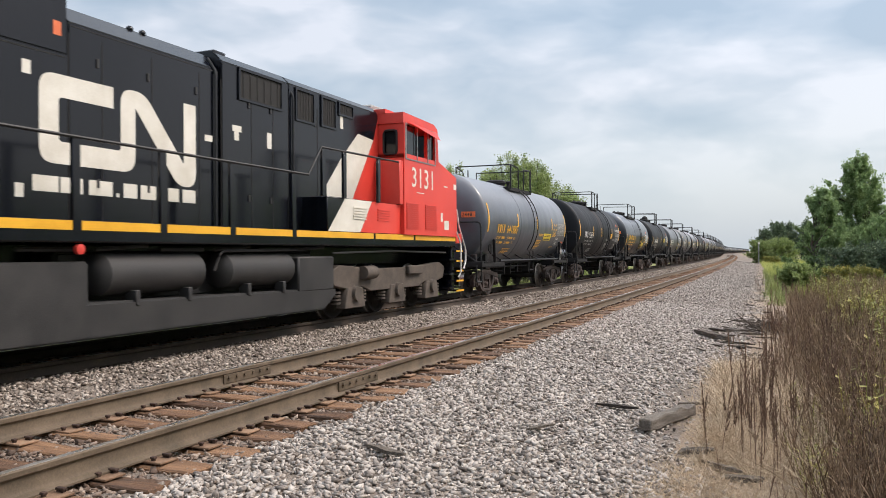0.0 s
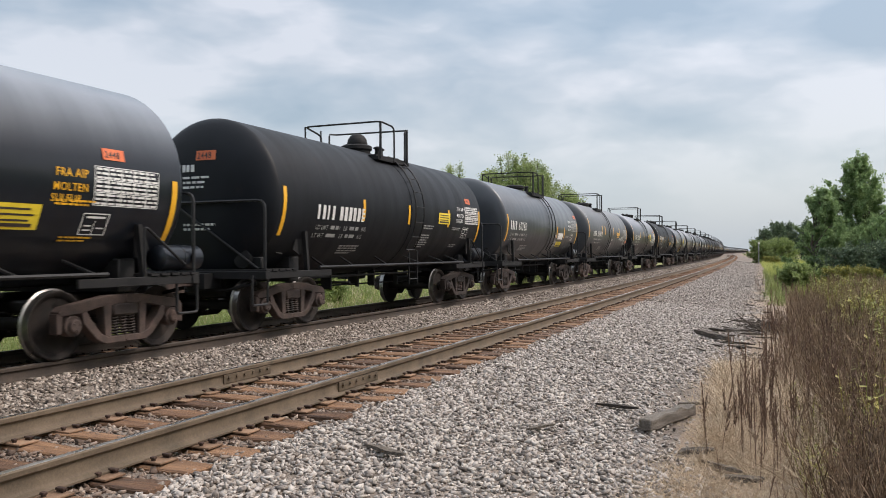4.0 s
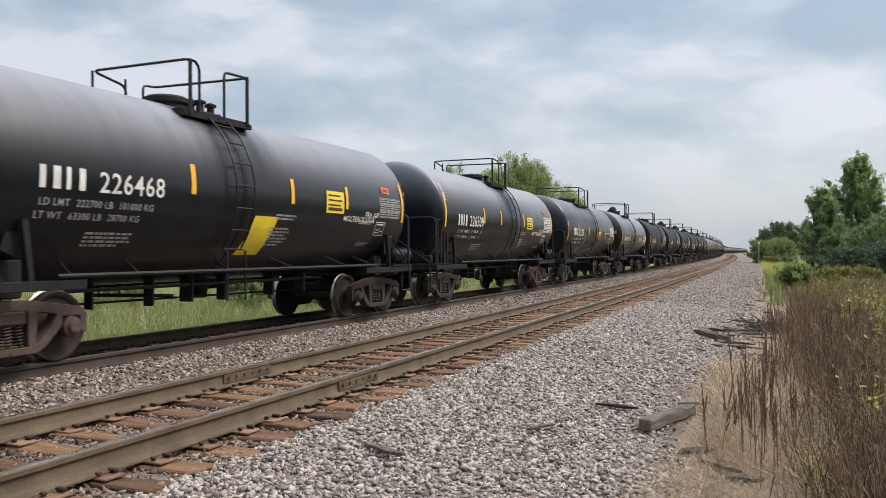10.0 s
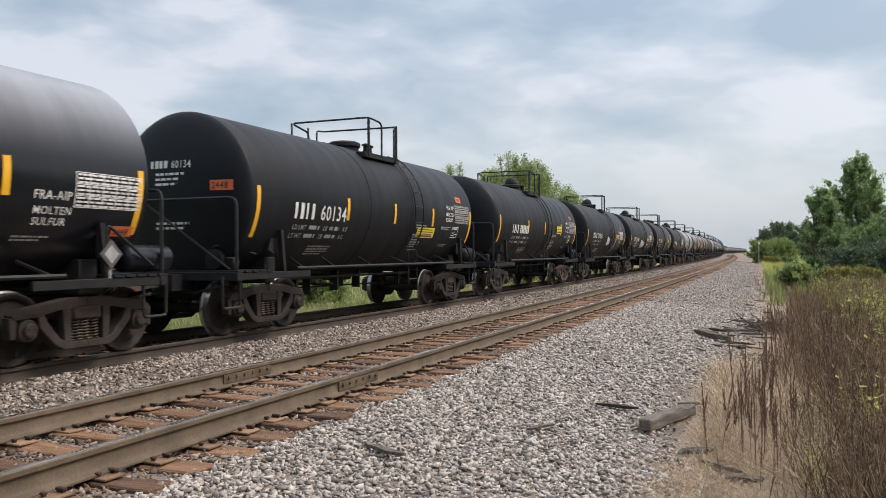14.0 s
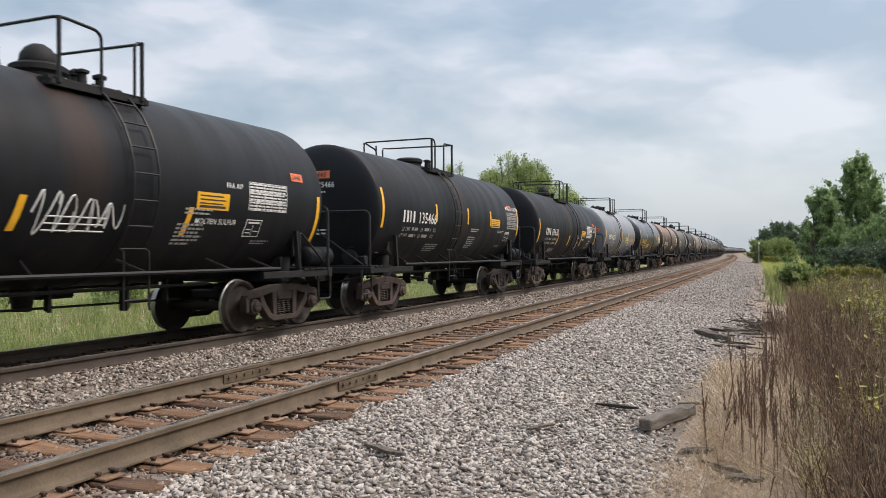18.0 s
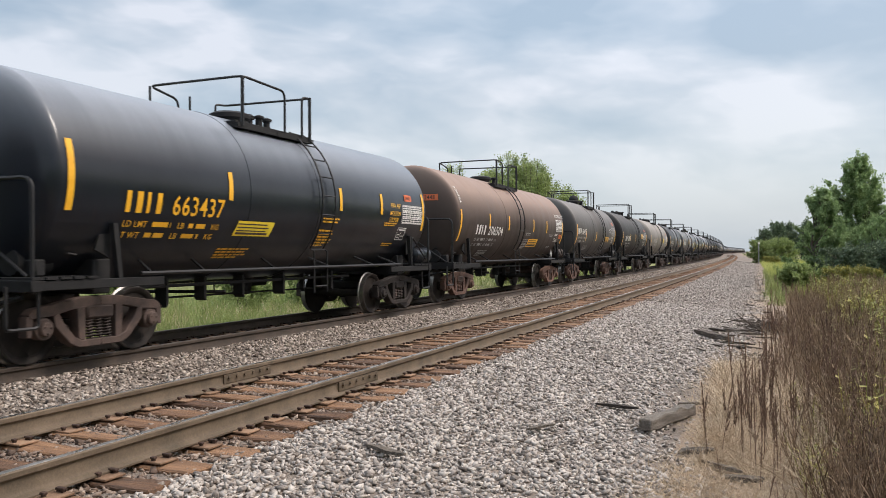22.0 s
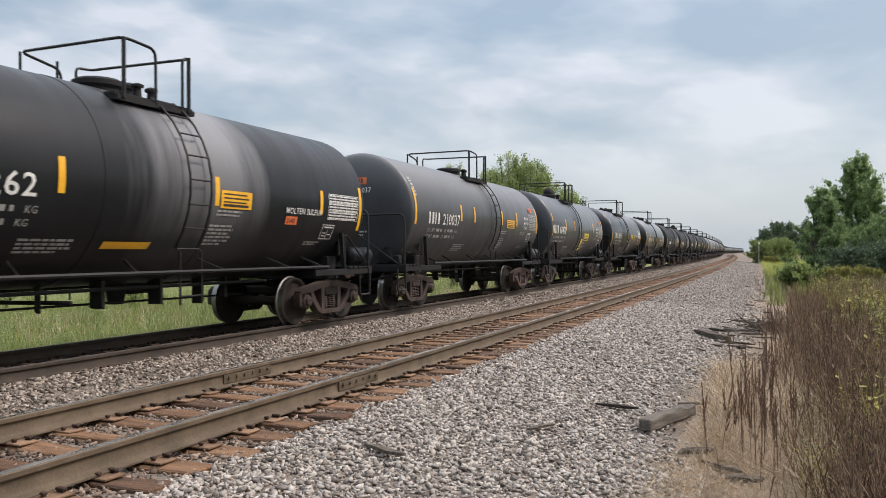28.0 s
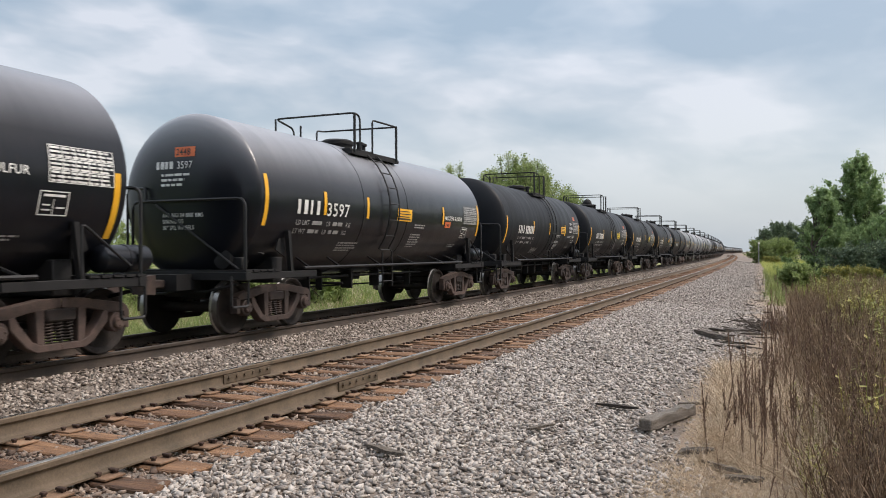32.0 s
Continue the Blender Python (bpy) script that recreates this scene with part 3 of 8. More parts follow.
def track(name, label, centre, near_ties, far_to, bars):
    root = tagged(empty(name), label, "railway track", "railway tracks", "structure")
    for sg in (-1, 1):
        rail(root, centre + sg * GAUGE / 2, M_RAILWORN if centre else None)
    metas, r = tie_meshes(int(abs(centre) * 10) + 2), random.Random(int(abs(centre) * 100) + 4)
    s, n = 2.0, 0
    far_pos = []
    for back in np.arange(-28.0, 1.8, 0.5):
        x, y, h = on_track(back, centre)
        far_pos.append((float(x), float(y), -0.302, float(h)))
    while s < far_to:
        x, y, h = on_track(s, centre + r.uniform(-0.04, 0.04))
        m = pose(float(x), float(y), -0.302 + r.uniform(-0.008, 0.006), r.uniform(-0.6, 0.6), r.uniform(-0.25, 0.25), -math.degrees(float(h)) + r.uniform(-1.2, 1.2))
        if n < near_ties:
            t = share("tie", r.choice(metas), root, m)
            if n < 110:
                for sg in (-1, 1):
                    share("tie_plate", PLATE, t, Matrix.Translation((sg * GAUGE / 2, 0, 0.086)))
        else:
            far_pos.append((float(x), float(y), -0.302, float(h)))
        s += 0.495 + r.uniform(-0.025, 0.025)
        n += 1
    if far_pos:
        a = np.array(far_pos)
        c = np.array([[-1.3, -.115, -.085], [1.3, -.115, -.085], [1.3, .115, -.085], [-1.3, .115, -.085], [-1.3, -.115, .085], [1.3, -.115, .085], [1.3, .115, .085], [-1.3, .115, .085]])
        q = np.array([[4, 5, 6, 7], [0, 1, 5, 4], [1, 2, 6, 5], [2, 3, 7, 6], [3, 0, 4, 7]])
        co, si = np.cos(-a[:, 3])[:, None], np.sin(-a[:, 3])[:, None]
        V = np.stack([c[:, 0] * co - c[:, 1] * si + a[:, :1], c[:, 0] * si + c[:, 1] * co + a[:, 1:2], c[:, 2] + a[:, 2:3]], -1).reshape(-1, 3)
        F = (q[None] + (np.arange(len(a)) * 8)[:, None, None]).reshape(-1, 4)
        ob = new("far_ties", from_arrays("far_ties", V, F, M_TIE))
        ob.parent = root
        tagged(ob, "weathered wooden ties", kind="stuff")
    for sb, sg in bars:
        joint_bar(root, sb, centre + sg * GAUGE / 2)
    return root


track("track_near", "railway track with rust-brown rails on weathered wooden ties", 0.0, 290, 330, ((10.15, -1), (10.2, 1)))
M_TIE = M_TIE_DARK  # far track: oily dirt, with the train's shade painted into the ties
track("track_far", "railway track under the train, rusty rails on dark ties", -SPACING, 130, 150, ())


# ---- cloud layer: one shallow vault of overcast that drifts ----
def cloud_material():
    m, n, l, b = nodes_of("overcast_cloud")
    co = n.new("ShaderNodeTexCoord").outputs["Object"]
    # cloud has height as well as spread: its forms follow the direction in which they stand
    way = n.new("ShaderNodeVectorMath")
    way.operation = "NORMALIZE"
    l.new(co, way.inputs[0])
    warp = noise_tex(n, l, 5.0, 3, 0.5, way.outputs[0], (1.0, 1.0, 2.2))
    add = n.new("ShaderNodeVectorMath")
    add.operation = "MULTIPLY_ADD"
    l.new(warp.outputs["Color"], add.inputs[0])
    add.inputs[1].default_value = (0.10, 0.10, 0.05)
    l.new(way.outputs[0], add.inputs[2])
    big = noise_tex(n, l, 3.6, 4, 0.5, add.outputs[0], (1.0, 1.0, 2.6))
    puff = noise_tex(n, l, 6.5, 5, 0.48, add.outputs[0], (1.0, 1.0, 2.4))
    mx = n.new("ShaderNodeMath")
    mx.operation = "MULTIPLY_ADD"
    l.new(puff.outputs["Fac"], mx.inputs[0])
    mx.inputs[1].default_value = 0.55
    l.new(big.outputs["Fac"], mx.inputs[2])
    r = ramp(n, ((0.58, (0.22, 0.298, 0.362)), (0.70, (0.295, 0.365, 0.422)), (0.79, (0.375, 0.432, 0.478)), (0.90, (0.51, 0.547, 0.585))))
    l.new(mx.outputs[0], r.inputs[0])
    # towards the horizon the layer pales into even haze
    ln = n.new("ShaderNodeVectorMath")
    ln.operation = "LENGTH"
    l.new(co, ln.inputs[0])
    hz = n.new("ShaderNodeMapRange")
    hz.interpolation_type = "SMOOTHSTEP"
    l.new(ln.outputs["Value"], hz.inputs[0])
    hz.inputs[1].default_value, hz.inputs[2].default_value, hz.inputs[4].default_value = 1700, 3500, 0.85
    mh = n.new("ShaderNodeMix")
    mh.data_type = "RGBA"
    l.new(hz.outputs[0], mh.inputs[0])
    l.new(r.outputs[0], mh.inputs[6])
    mh.inputs[7].default_value = (0.415, 0.495, 0.56, 1)
    # the sun glows through thin cloud
    ds = n.new("ShaderNodeVectorMath")
    ds.operation = "DISTANCE"
    l.new(co, ds.inputs[0])
    ds.inputs[1].default_value = SUN_SPOT
    gl = n.new("ShaderNodeMapRange")
    gl.interpolation_type = "SMOOTHERSTEP"
    l.new(ds.outputs["Value"], gl.inputs[0])
    gl.inputs[1].default_value, gl.inputs[2].default_value, gl.inputs[3].default_value, gl.inputs[4].default_value = 60, 900, 1.12, 1.0
    # an overcast sky is brightest overhead
    zen = n.new("ShaderNodeMapRange")
    zen.interpolation_type = "SMOOTHSTEP"
    l.new(ln.outputs["Value"], zen.inputs[0])
    zen.inputs[1].default_value, zen.inputs[2].default_value, zen.inputs[3].default_value, zen.inputs[4].default_value = 380, 1250, 2.1, 1.0
    st = n.new("ShaderNodeMath")
    st.operation = "MULTIPLY"
    l.new(gl.outputs[0], st.inputs[0])
    l.new(zen.outputs[0], st.inputs[1])
    em = n.new("ShaderNodeEmission")
    l.new(mh.outputs[2], em.inputs[0])
    l.new(st.outputs[0], em.inputs[1])
    # the layer is thin: part of the sunlight and of the blue above comes through
    thin = n.new("ShaderNodeBsdfTransparent")
    thin.inputs[0].default_value = (0.62, 0.62, 0.62, 1)
    both = n.new("ShaderNodeAddShader")
    l.new(em.outputs[0], both.inputs[0])
    l.new(thin.outputs[0], both.inputs[1])
    l.new(both.outputs[0], n["Material Output"].inputs[0])
    m.cycles.emission_sampling = "NONE"
    return m


CLOUD_TOP, CLOUD_REACH = 430.0, 4300.0
SUN_SPOT = (330.0, 1010.0, 380.0)
rr = np.concatenate([np.linspace(0, 1500, 16), np.linspace(1600, CLOUD_REACH, 28)])
aa = np.linspace(0, 2 * np.pi, 97)[:-1]
RR, AA = np.meshgrid(rr, aa, indexing="ij")
ZZ = CLOUD_TOP - (CLOUD_TOP + 60) * (RR / CLOUD_REACH) ** 2.2
i, j = np.meshgrid(np.arange(len(rr) - 1), np.arange(96), indexing="ij")
F = np.stack([i * 96 + j, i * 96 + (j + 1) % 96, (i + 1) * 96 + (j + 1) % 96, (i + 1) * 96 + j], -1).reshape(-1, 4)
clouds = new("backdrop", from_arrays("backdrop", np.stack([RR * np.cos(AA), RR * np.sin(AA), ZZ], -1).reshape(-1, 3), F, cloud_material(), True))
tagged(clouds, "overcast sky of drifting pale gray clouds", "sky", kind="structure")


# ---- tank cars ----
TANK_R, TANK_Z, BULGE = 1.44, 2.34, 0.32
TRAIN, WHEELS = [], []


HEAD_KIND = ["round"]


def head_y(rho):
    """How far the tank head stands out at a distance from its axis: round-shouldered, or a flatter dish with a tight edge."""
    q = min(1.0, rho / TANK_R)
    if HEAD_KIND[0] == "round":
        return BULGE * max(0.0, 1 - q ** 3.0) ** 0.55
    return 0.15 * (1 - q ** 2.2) + 0.09 * max(0.0, 1 - q ** 14) ** 0.5


def tank_shape(L, bands=()):
    bm = bmesh.new()
    prof = []
    rhos = [0.02, 0.3, 0.6, 0.85, 1.05, 1.2, 1.31, 1.37, 1.405, 1.427, 1.437, TANK_R]
    prof += [(-L / 2 - head_y(q), q) for q in rhos]
    for yb in sorted(bands):
        prof += [(yb - 0.075, TANK_R), (yb - 0.07, TANK_R + 0.008), (yb + 0.07, TANK_R + 0.008), (yb + 0.075, TANK_R)]
    prof += [(L / 2 + head_y(q), q) for q in rhos[::-1]]
    lathe(bm, prof, "y", 56)
    bmesh.ops.translate(bm, verts=bm.verts, vec=(0, 0, TANK_Z))
    return bm


def on_shell(y, v, off=0.012):
    a = v / TANK_R
    return ((TANK_R + off) * math.cos(a), y, TANK_Z + (TANK_R + off) * math.sin(a))


def patch(bm, y0, y1, v0, v1, off=0.010, mat=0, lean=0.0, steps=5):
    """A rectangle of tape or print laid on the shell's side."""
    rows = []
    for k in range(steps + 1):
        v = v0 + (v1 - v0) * k / steps
        o = lean * (v - v0)
        rows.append([bm.verts.new(on_shell(y + o, v, off)) for y in (y0, y1)])
    for a, b in zip(rows, rows[1:]):
        bm.faces.new((a[0], a[1], b[1], b[0])).material_index = mat
    return bm


def on_head(L, x, z, off=0.012):
    return (x, -L / 2 - head_y(math.hypot(x, z - TANK_Z)) - off, z)


def head_patch(bm, L, x0, x1, z0, z1, off=0.010, mat=0):
    n = 3
    g = [[bm.verts.new(on_head(L, x0 + (x1 - x0) * i / n, z0 + (z1 - z0) * j / 2, off)) for i in range(n + 1)] for j in range(3)]
    for j in range(2):
        for i in range(n):
            bm.faces.new((g[j][i], g[j][i + 1], g[j + 1][i + 1], g[j + 1][i])).material_index = mat
    return bm


GLYPHS = {}


def glyph_mesh(text, bold=0.012):
    """Letters of height 1, their left foot at the origin, in the built-in font: (u, v) triangles and the width."""
    if text not in GLYPHS:
        cu = bpy.data.curves.new("letters", "FONT")
        cu.body, cu.size, cu.resolution_u, cu.offset, cu.space_character = text, 1.38, 2, bold, 1.08
        ob = new("letters", cu)
        me = bpy.data.meshes.new_from_object(ob)
        bpy.data.objects.remove(ob)
        bpy.data.curves.remove(cu)
        GLYPHS[text] = me
    return GLYPHS[text]


def letters(bm, text, u0, v0, h, place_uv, squeeze=0.8, mat=0):
    """Adds text, h high, from (u0, v0), each point mapped by place_uv(u, v). Returns where it ends."""
    t = bmesh.new()
    t.from_mesh(glyph_mesh(text))
    for cut in (0.25, 0.5, 0.75):
        bmesh.ops.bisect_plane(t, geom=t.verts[:] + t.edges[:] + t.faces[:], plane_co=(0, cut, 0), plane_no=(0, 1, 0))
    hi = max(v.co.x for v in t.verts)
    made = {v: bm.verts.new(place_uv(u0 + v.co.x * h * squeeze, v0 + v.co.y * h)) for v in t.verts}
    for f in t.faces:
        try:
            nf = bm.faces.new([made[v] for v in f.verts])
            nf.material_index = mat
        except ValueError:
            pass
    t.free()
    return u0 + hi * h * squeeze


def mark_blocks(bm, u0, v0, h, put, count=4):
    """The owner's mark as plain upright blocks of its size. Returns where it ends."""
    w = h * 0.62
    for k in range(count):
        a = u0 + k * w * 1.22
        put(bm, a, a + w * (0.95 if k % 2 else 0.8), v0 + h * 0.02, v0 + h)
    return u0 + count * w * 1.22


def text_rows(bm, put, u0, v0, widths, h, gap, r):
    """Writing too small to read: short bars in rows, from the top row down."""
    for k, w in enumerate(widths):
        u, v = u0, v0 - k * (h + gap)
        while u < u0 + w:
            step = r.uniform(1.2, 4.5) * h
            put(bm, u, min(u + step, u0 + w), v, v + h)
            u += step + h * r.uniform(0.5, 0.9)


def side_frame_mesh():
    bm = bmesh.new()
    for sg in (-1, 1):
        def P(q):
            return [(sg * y, z) for y, z in (q if sg > 0 else q[::-1])]
        prism(bm, P(((0.0, 0.70), (0.45, 0.66), (0.74, 0.60), (1.06, 0.58), (1.10, 0.64), (1.02, 0.70), (0.62, 0.76), (0.3, 0.81), (0.0, 0.82))), -0.075, 0.075)
        prism(bm, P(((0.0, 0.17), (0.36, 0.17), (0.50, 0.24), (0.72, 0.47), (0.74, 0.60), (0.66, 0.63), (0.60, 0.52), (0.42, 0.31), (0.30, 0.26), (0.0, 0.26))), -0.085, 0.085)
        prism(bm, P(((0.25, 0.24), (0.36, 0.28), (0.38, 0.68), (0.25, 0.70))), -0.08, 0.08)
        prism(bm, P(((1.04, 0.36), (1.12, 0.36), (1.12, 0.62), (1.02, 0.60))), -0.07, 0.07)
        bmesh.ops.create_cone(bm, cap_ends=True, segments=14, radius1=0.135, radius2=0.135, depth=0.15, matrix=Matrix.Translation((0.02, sg * 0.885, 0.45)) @ Matrix.Rotation(math.pi / 2, 4, "Y"))
        bmesh.ops.create_cone(bm, cap_ends=True, segments=14, radius1=0.10, radius2=0.085, depth=0.06, matrix=Matrix.Translation((0.12, sg * 0.885, 0.45)) @ Matrix.Rotation(math.pi / 2, 4, "Y"))
        for a in range(3):
            an = a * 2.094 + 0.4
            box(bm, 0.145, 0.165, sg * 0.885 + 0.05 * math.cos(an) - 0.014, sg * 0.885 + 0.05 * math.cos(an) + 0.014, 0.45 + 0.05 * math.sin(an) - 0.014, 0.45 + 0.05 * math.sin(an) + 0.014)
    bmesh.ops.bevel(bm, geom=[e for e in bm.edges if len(e.link_faces) == 2 and e.calc_face_angle(0) > 1.0], offset=0.008, segments=1, affect="EDGES")
    return mesh_from("side_frame", bm, M_TRUCK)


def spring_mesh():
    bm = bmesh.new()
    pts = []
    for k in range(41):
        a = k / 40 * 6.5 * 2 * math.pi
        pts.append((0.062 * math.cos(a), 0.062 * math.sin(a), 0.27 + 0.25 * k / 40))
    tube(bm, pts, 0.014, 4)
    return mesh_from("spring", bm, M_TRUCK)


WHEEL_R = 0.45


def wheelset_mesh():
    bm = bmesh.new()
    lathe(bm, ((-1.08, 0.06), (-0.98, 0.075), (-0.80, 0.085), (0.80, 0.085), (0.98, 0.075), (1.08, 0.06)), "x", 14)
    for sg in (-1, 1):
        prof = [(0.70, 0.10), (0.70, 0.36), (0.682, 0.39), (0.682, WHEEL_R + 0.026), (0.70, WHEEL_R + 0.026), (0.714, WHEEL_R), (0.81, WHEEL_R - 0.006), (0.815, WHEEL_R - 0.02), (0.80, 0.385), (0.765, 0.355), (0.745, 0.24), (0.79, 0.13), (0.84, 0.125), (0.84, 0.09)]
        lathe(bm, [(sg * t, q) for t, q in prof], "x", 36)
    for f in bm.faces:
        c = f.calc_center_median()
        q = math.hypot(c.y, c.z)
        f.material_index = 1 if q > WHEEL_R - 0.012 else 0
    for sg in (-1, 1):
        for a in range(3):
            an = a * 2.094
            box(bm, sg * 0.80, sg * 0.806, 0.3 * math.cos(an) - 0.03, 0.3 * math.cos(an) + 0.03, 0.3 * math.sin(an) - 0.03, 0.3 * math.sin(an) + 0.03)
    return mesh_from("wheelset", bm, [M_WHEEL, M_TREAD])


def bolster_mesh():
    bm = bmesh.new()
    box(bm, -1.09, 1.09, -0.23, 0.23, 0.52, 0.70, 0.03)
    box(bm, -0.3, 0.3, -0.3, 0.3, 0.70, 0.82, 0.02)
    for sg in (-1, 1):
        box(bm, -0.72, 0.72, sg * 0.40 - 0.04, sg * 0.40 + 0.04, 0.36, 0.44, 0.01)
        box(bm, 0.62, 0.80, sg * 0.40 - 0.02, sg * 0.42 + 0.02, 0.26, 0.5, 0.01)
        box(bm, -0.80, -0.62, sg * 0.40 - 0.02, sg * 0.42 + 0.02, 0.26, 0.5, 0.01)
    return mesh_from("truck", bm, M_TRUCK)


FRAME_ME, SPRING_ME, WHEELSET_ME, BOLSTER_ME = side_frame_mesh(), spring_mesh(), wheelset_mesh(), bolster_mesh()


def recast(me, material):
    other = me.copy()
    other.materials[0] = material
    return other


RED_BOLSTER_ME, RED_FRAME_ME, RED_SPRING_ME = [recast(me, M_REDTRUCK) for me in (BOLSTER_ME, FRAME_ME, SPRING_ME)]


def truck(car, y, s0, red=False):
    t = share("truck", RED_BOLSTER_ME if red else BOLSTER_ME, car, Matrix.Translation((0, y, 0)), "rusty cast steel freight truck")
    for sg in (-1, 1):
        share("side_frame", RED_FRAME_ME if red else FRAME_ME, t, Matrix.Translation((sg * 1.0, 0, 0)) @ Matrix.Rotation(0 if sg > 0 else math.pi, 4, "Z"))
        for dy in (-0.15, 0.0, 0.15):
            share("spring", RED_SPRING_ME if red else SPRING_ME, t, Matrix.Translation((sg * 1.0, dy, 0)))
        w = share("wheelset", WHEELSET_ME, t, Matrix.Translation((0, sg * 0.885, WHEEL_R)))
        WHEELS.append((w, s0, y + sg * 0.885, WHEEL_R))
    return t


def plank_mesh(x, y, z):
    bm = bmesh.new()
    box(bm, -x, x, -y, y, -z, z, 0.004)
    return mesh_from("deck_plank", bm, M_IRON, False)


PLANK_ME, BEAM_ME = plank_mesh(0.1, 1.08, 0.02), plank_mesh(1.0, 0.035, 0.035)


def railing(f, y1, y2, b, z0=3.62, z1=4.36, hw=1.0, r=0.022):
    """Safety rail round the manway platform from f to b, open at the ladder between y1 and y2: a list of (name, mesh)."""
    out = [("railing_hoop", tube(bmesh.new(), bent(((-hw, f + 0.75, z0 - 0.1), (-hw, f + 0.72, z1 - 0.12), (-hw, f, z1), (hw, f, z1), (hw, y1, z1 - 0.04), (hw, y1, z0 - 0.05)), 0.14), r)),
           ("railing_hoop", tube(bmesh.new(), bent(((hw, y2, z0 - 0.05), (hw, y2, z1 - 0.04), (hw, b, z1 - 0.02), (-hw, b, z1), (-hw, b - 0.3, z1 - 0.02), (-hw, b - 0.3, z0)), 0.09), r)),
           ("mid_rail", tube(bmesh.new(), bent(((-hw, f + 0.12, z0), (-hw, f + 0.2, z1 - 0.3), (-hw, b - 0.3, z1 - 0.3)), 0.1), r * 0.8))]
    for x, y in ((hw, b), (hw, f), (-hw, f), (-hw, (f + b) / 2)):
        out.append(("railing_post", tube(bmesh.new(), ((x, y, z0 - 0.1), (x, y, z1)), 0.03 if x > 0 else r)))
    return out


def ladder(y, sgn=1, z_low=0.62):
    """Side ladder: two stiles that follow the shell, with rungs. Returns the stile meshes and the rungs' places."""
    r = TANK_R + 0.10
    a0 = -0.62
    path = [(TANK_R * 0.93, z_low), (TANK_R * 0.93, TANK_Z + r * math.sin(a0) - 0.05)]
    for k in range(10):
        a = a0 + (1.02 - a0) * k / 9
        path.append((r * math.cos(a), TANK_Z + r * math.sin(a)))
    stiles = [tube(bmesh.new(), [(sgn * x, y + dy, z) for x, z in path], 0.018, 5) for dy in (-0.23, 0.23)]
    cum = [0.0]
    for (x0, z0), (x1, z1) in zip(path, path[1:]):
        cum.append(cum[-1] + math.hypot(x1 - x0, z1 - z0))
    rungs, d = [], 0.12
    while d < cum[-1]:
        x, z = np.interp(d, cum, [q[0] for q in path]), np.interp(d, cum, [q[1] for q in path])
        rungs.append((float(sgn * x), y, float(z)))
        d += 0.36
    return stiles, rungs


RUNG_ME = mesh_from("rung", tube(bmesh.new(), ((0, -0.23, 0), (0, 0.23, 0)), 0.014, 5), M_PIPE)


def joined(bms):
    """Several small meshes as one, for what stays far off or unseen."""
    me, out = bpy.data.meshes.new("joined"), bmesh.new()
    for b in bms:
        b.to_mesh(me)
        b.free()
        out.from_mesh(me)
    bpy.data.meshes.remove(me)
    return out


def add_ladder(car, y, sgn, split):
    stiles, rungs = ladder(y, sgn)
    if split:
        top = part("ladder", stiles[0], M_PIPE, car, "black steel side ladder")
        part("stile", stiles[1], M_PIPE, top)
        for q in rungs:
            share("rung", RUNG_ME, top, Matrix.Translation(q))
    else:
        bms = stiles + [tube(bmesh.new(), ((x, yy - 0.23, z), (x, yy + 0.23, z)), 0.014, 5) for x, yy, z in rungs]
        tagged(part("ladder", joined(bms), M_PIPE, car, "black steel side ladder"), kind="stuff")


def under_gear(car, L, r):
    """Outlet, steam pipes and brake rods below the tank, each a part."""
    for x in (-0.55, 0.5):
        part("steam_pipe", tube(bmesh.new(), ((x, -L / 2 + 2.1, 0.86), (x, L / 2 - 2.1, 0.86)), 0.03, 6), M_IRON, car)
    part("brake_rod", tube(bmesh.new(), ((0.2, -2.9, 0.66), (0.2, 2.9, 0.62)), 0.018, 5), M_IRON, car)
    bm = bmesh.new()
    bmesh.ops.create_cone(bm, cap_ends=True, segments=12, radius1=0.12, radius2=0.18, depth=0.4, matrix=Matrix.Translation((0, 0.1, 0.80)))
    part("outlet_valve", bm, M_IRON, car)
    for k in range(6):
        yb = -2.6 + k * 1.0 + r.uniform(-0.25, 0.25)
        w = r.uniform(0.03, 0.07)
        bm = bmesh.new()
        prism(bm, ((yb, 0.58 + r.uniform(-0.06, 0.08)), (yb + w, 0.58), (yb + w, 0.98), (yb, 0.98)), 0.3, 0.38 + r.uniform(0, 0.2))
        part("pipe_hanger", bm, M_IRON, car, smooth=False)
    part("brake_beam_rod", tube(bmesh.new(), ((-0.7, -1.7, 0.72), (0.75, -1.4, 0.72)), 0.03, 5), M_IRON, car)
    bm = bmesh.new()
    box(bm, -0.75, -0.25, 0.6, 1.2, 0.72, 0.95, 0.03)
    part("valve_box", bm, M_IRON, car)


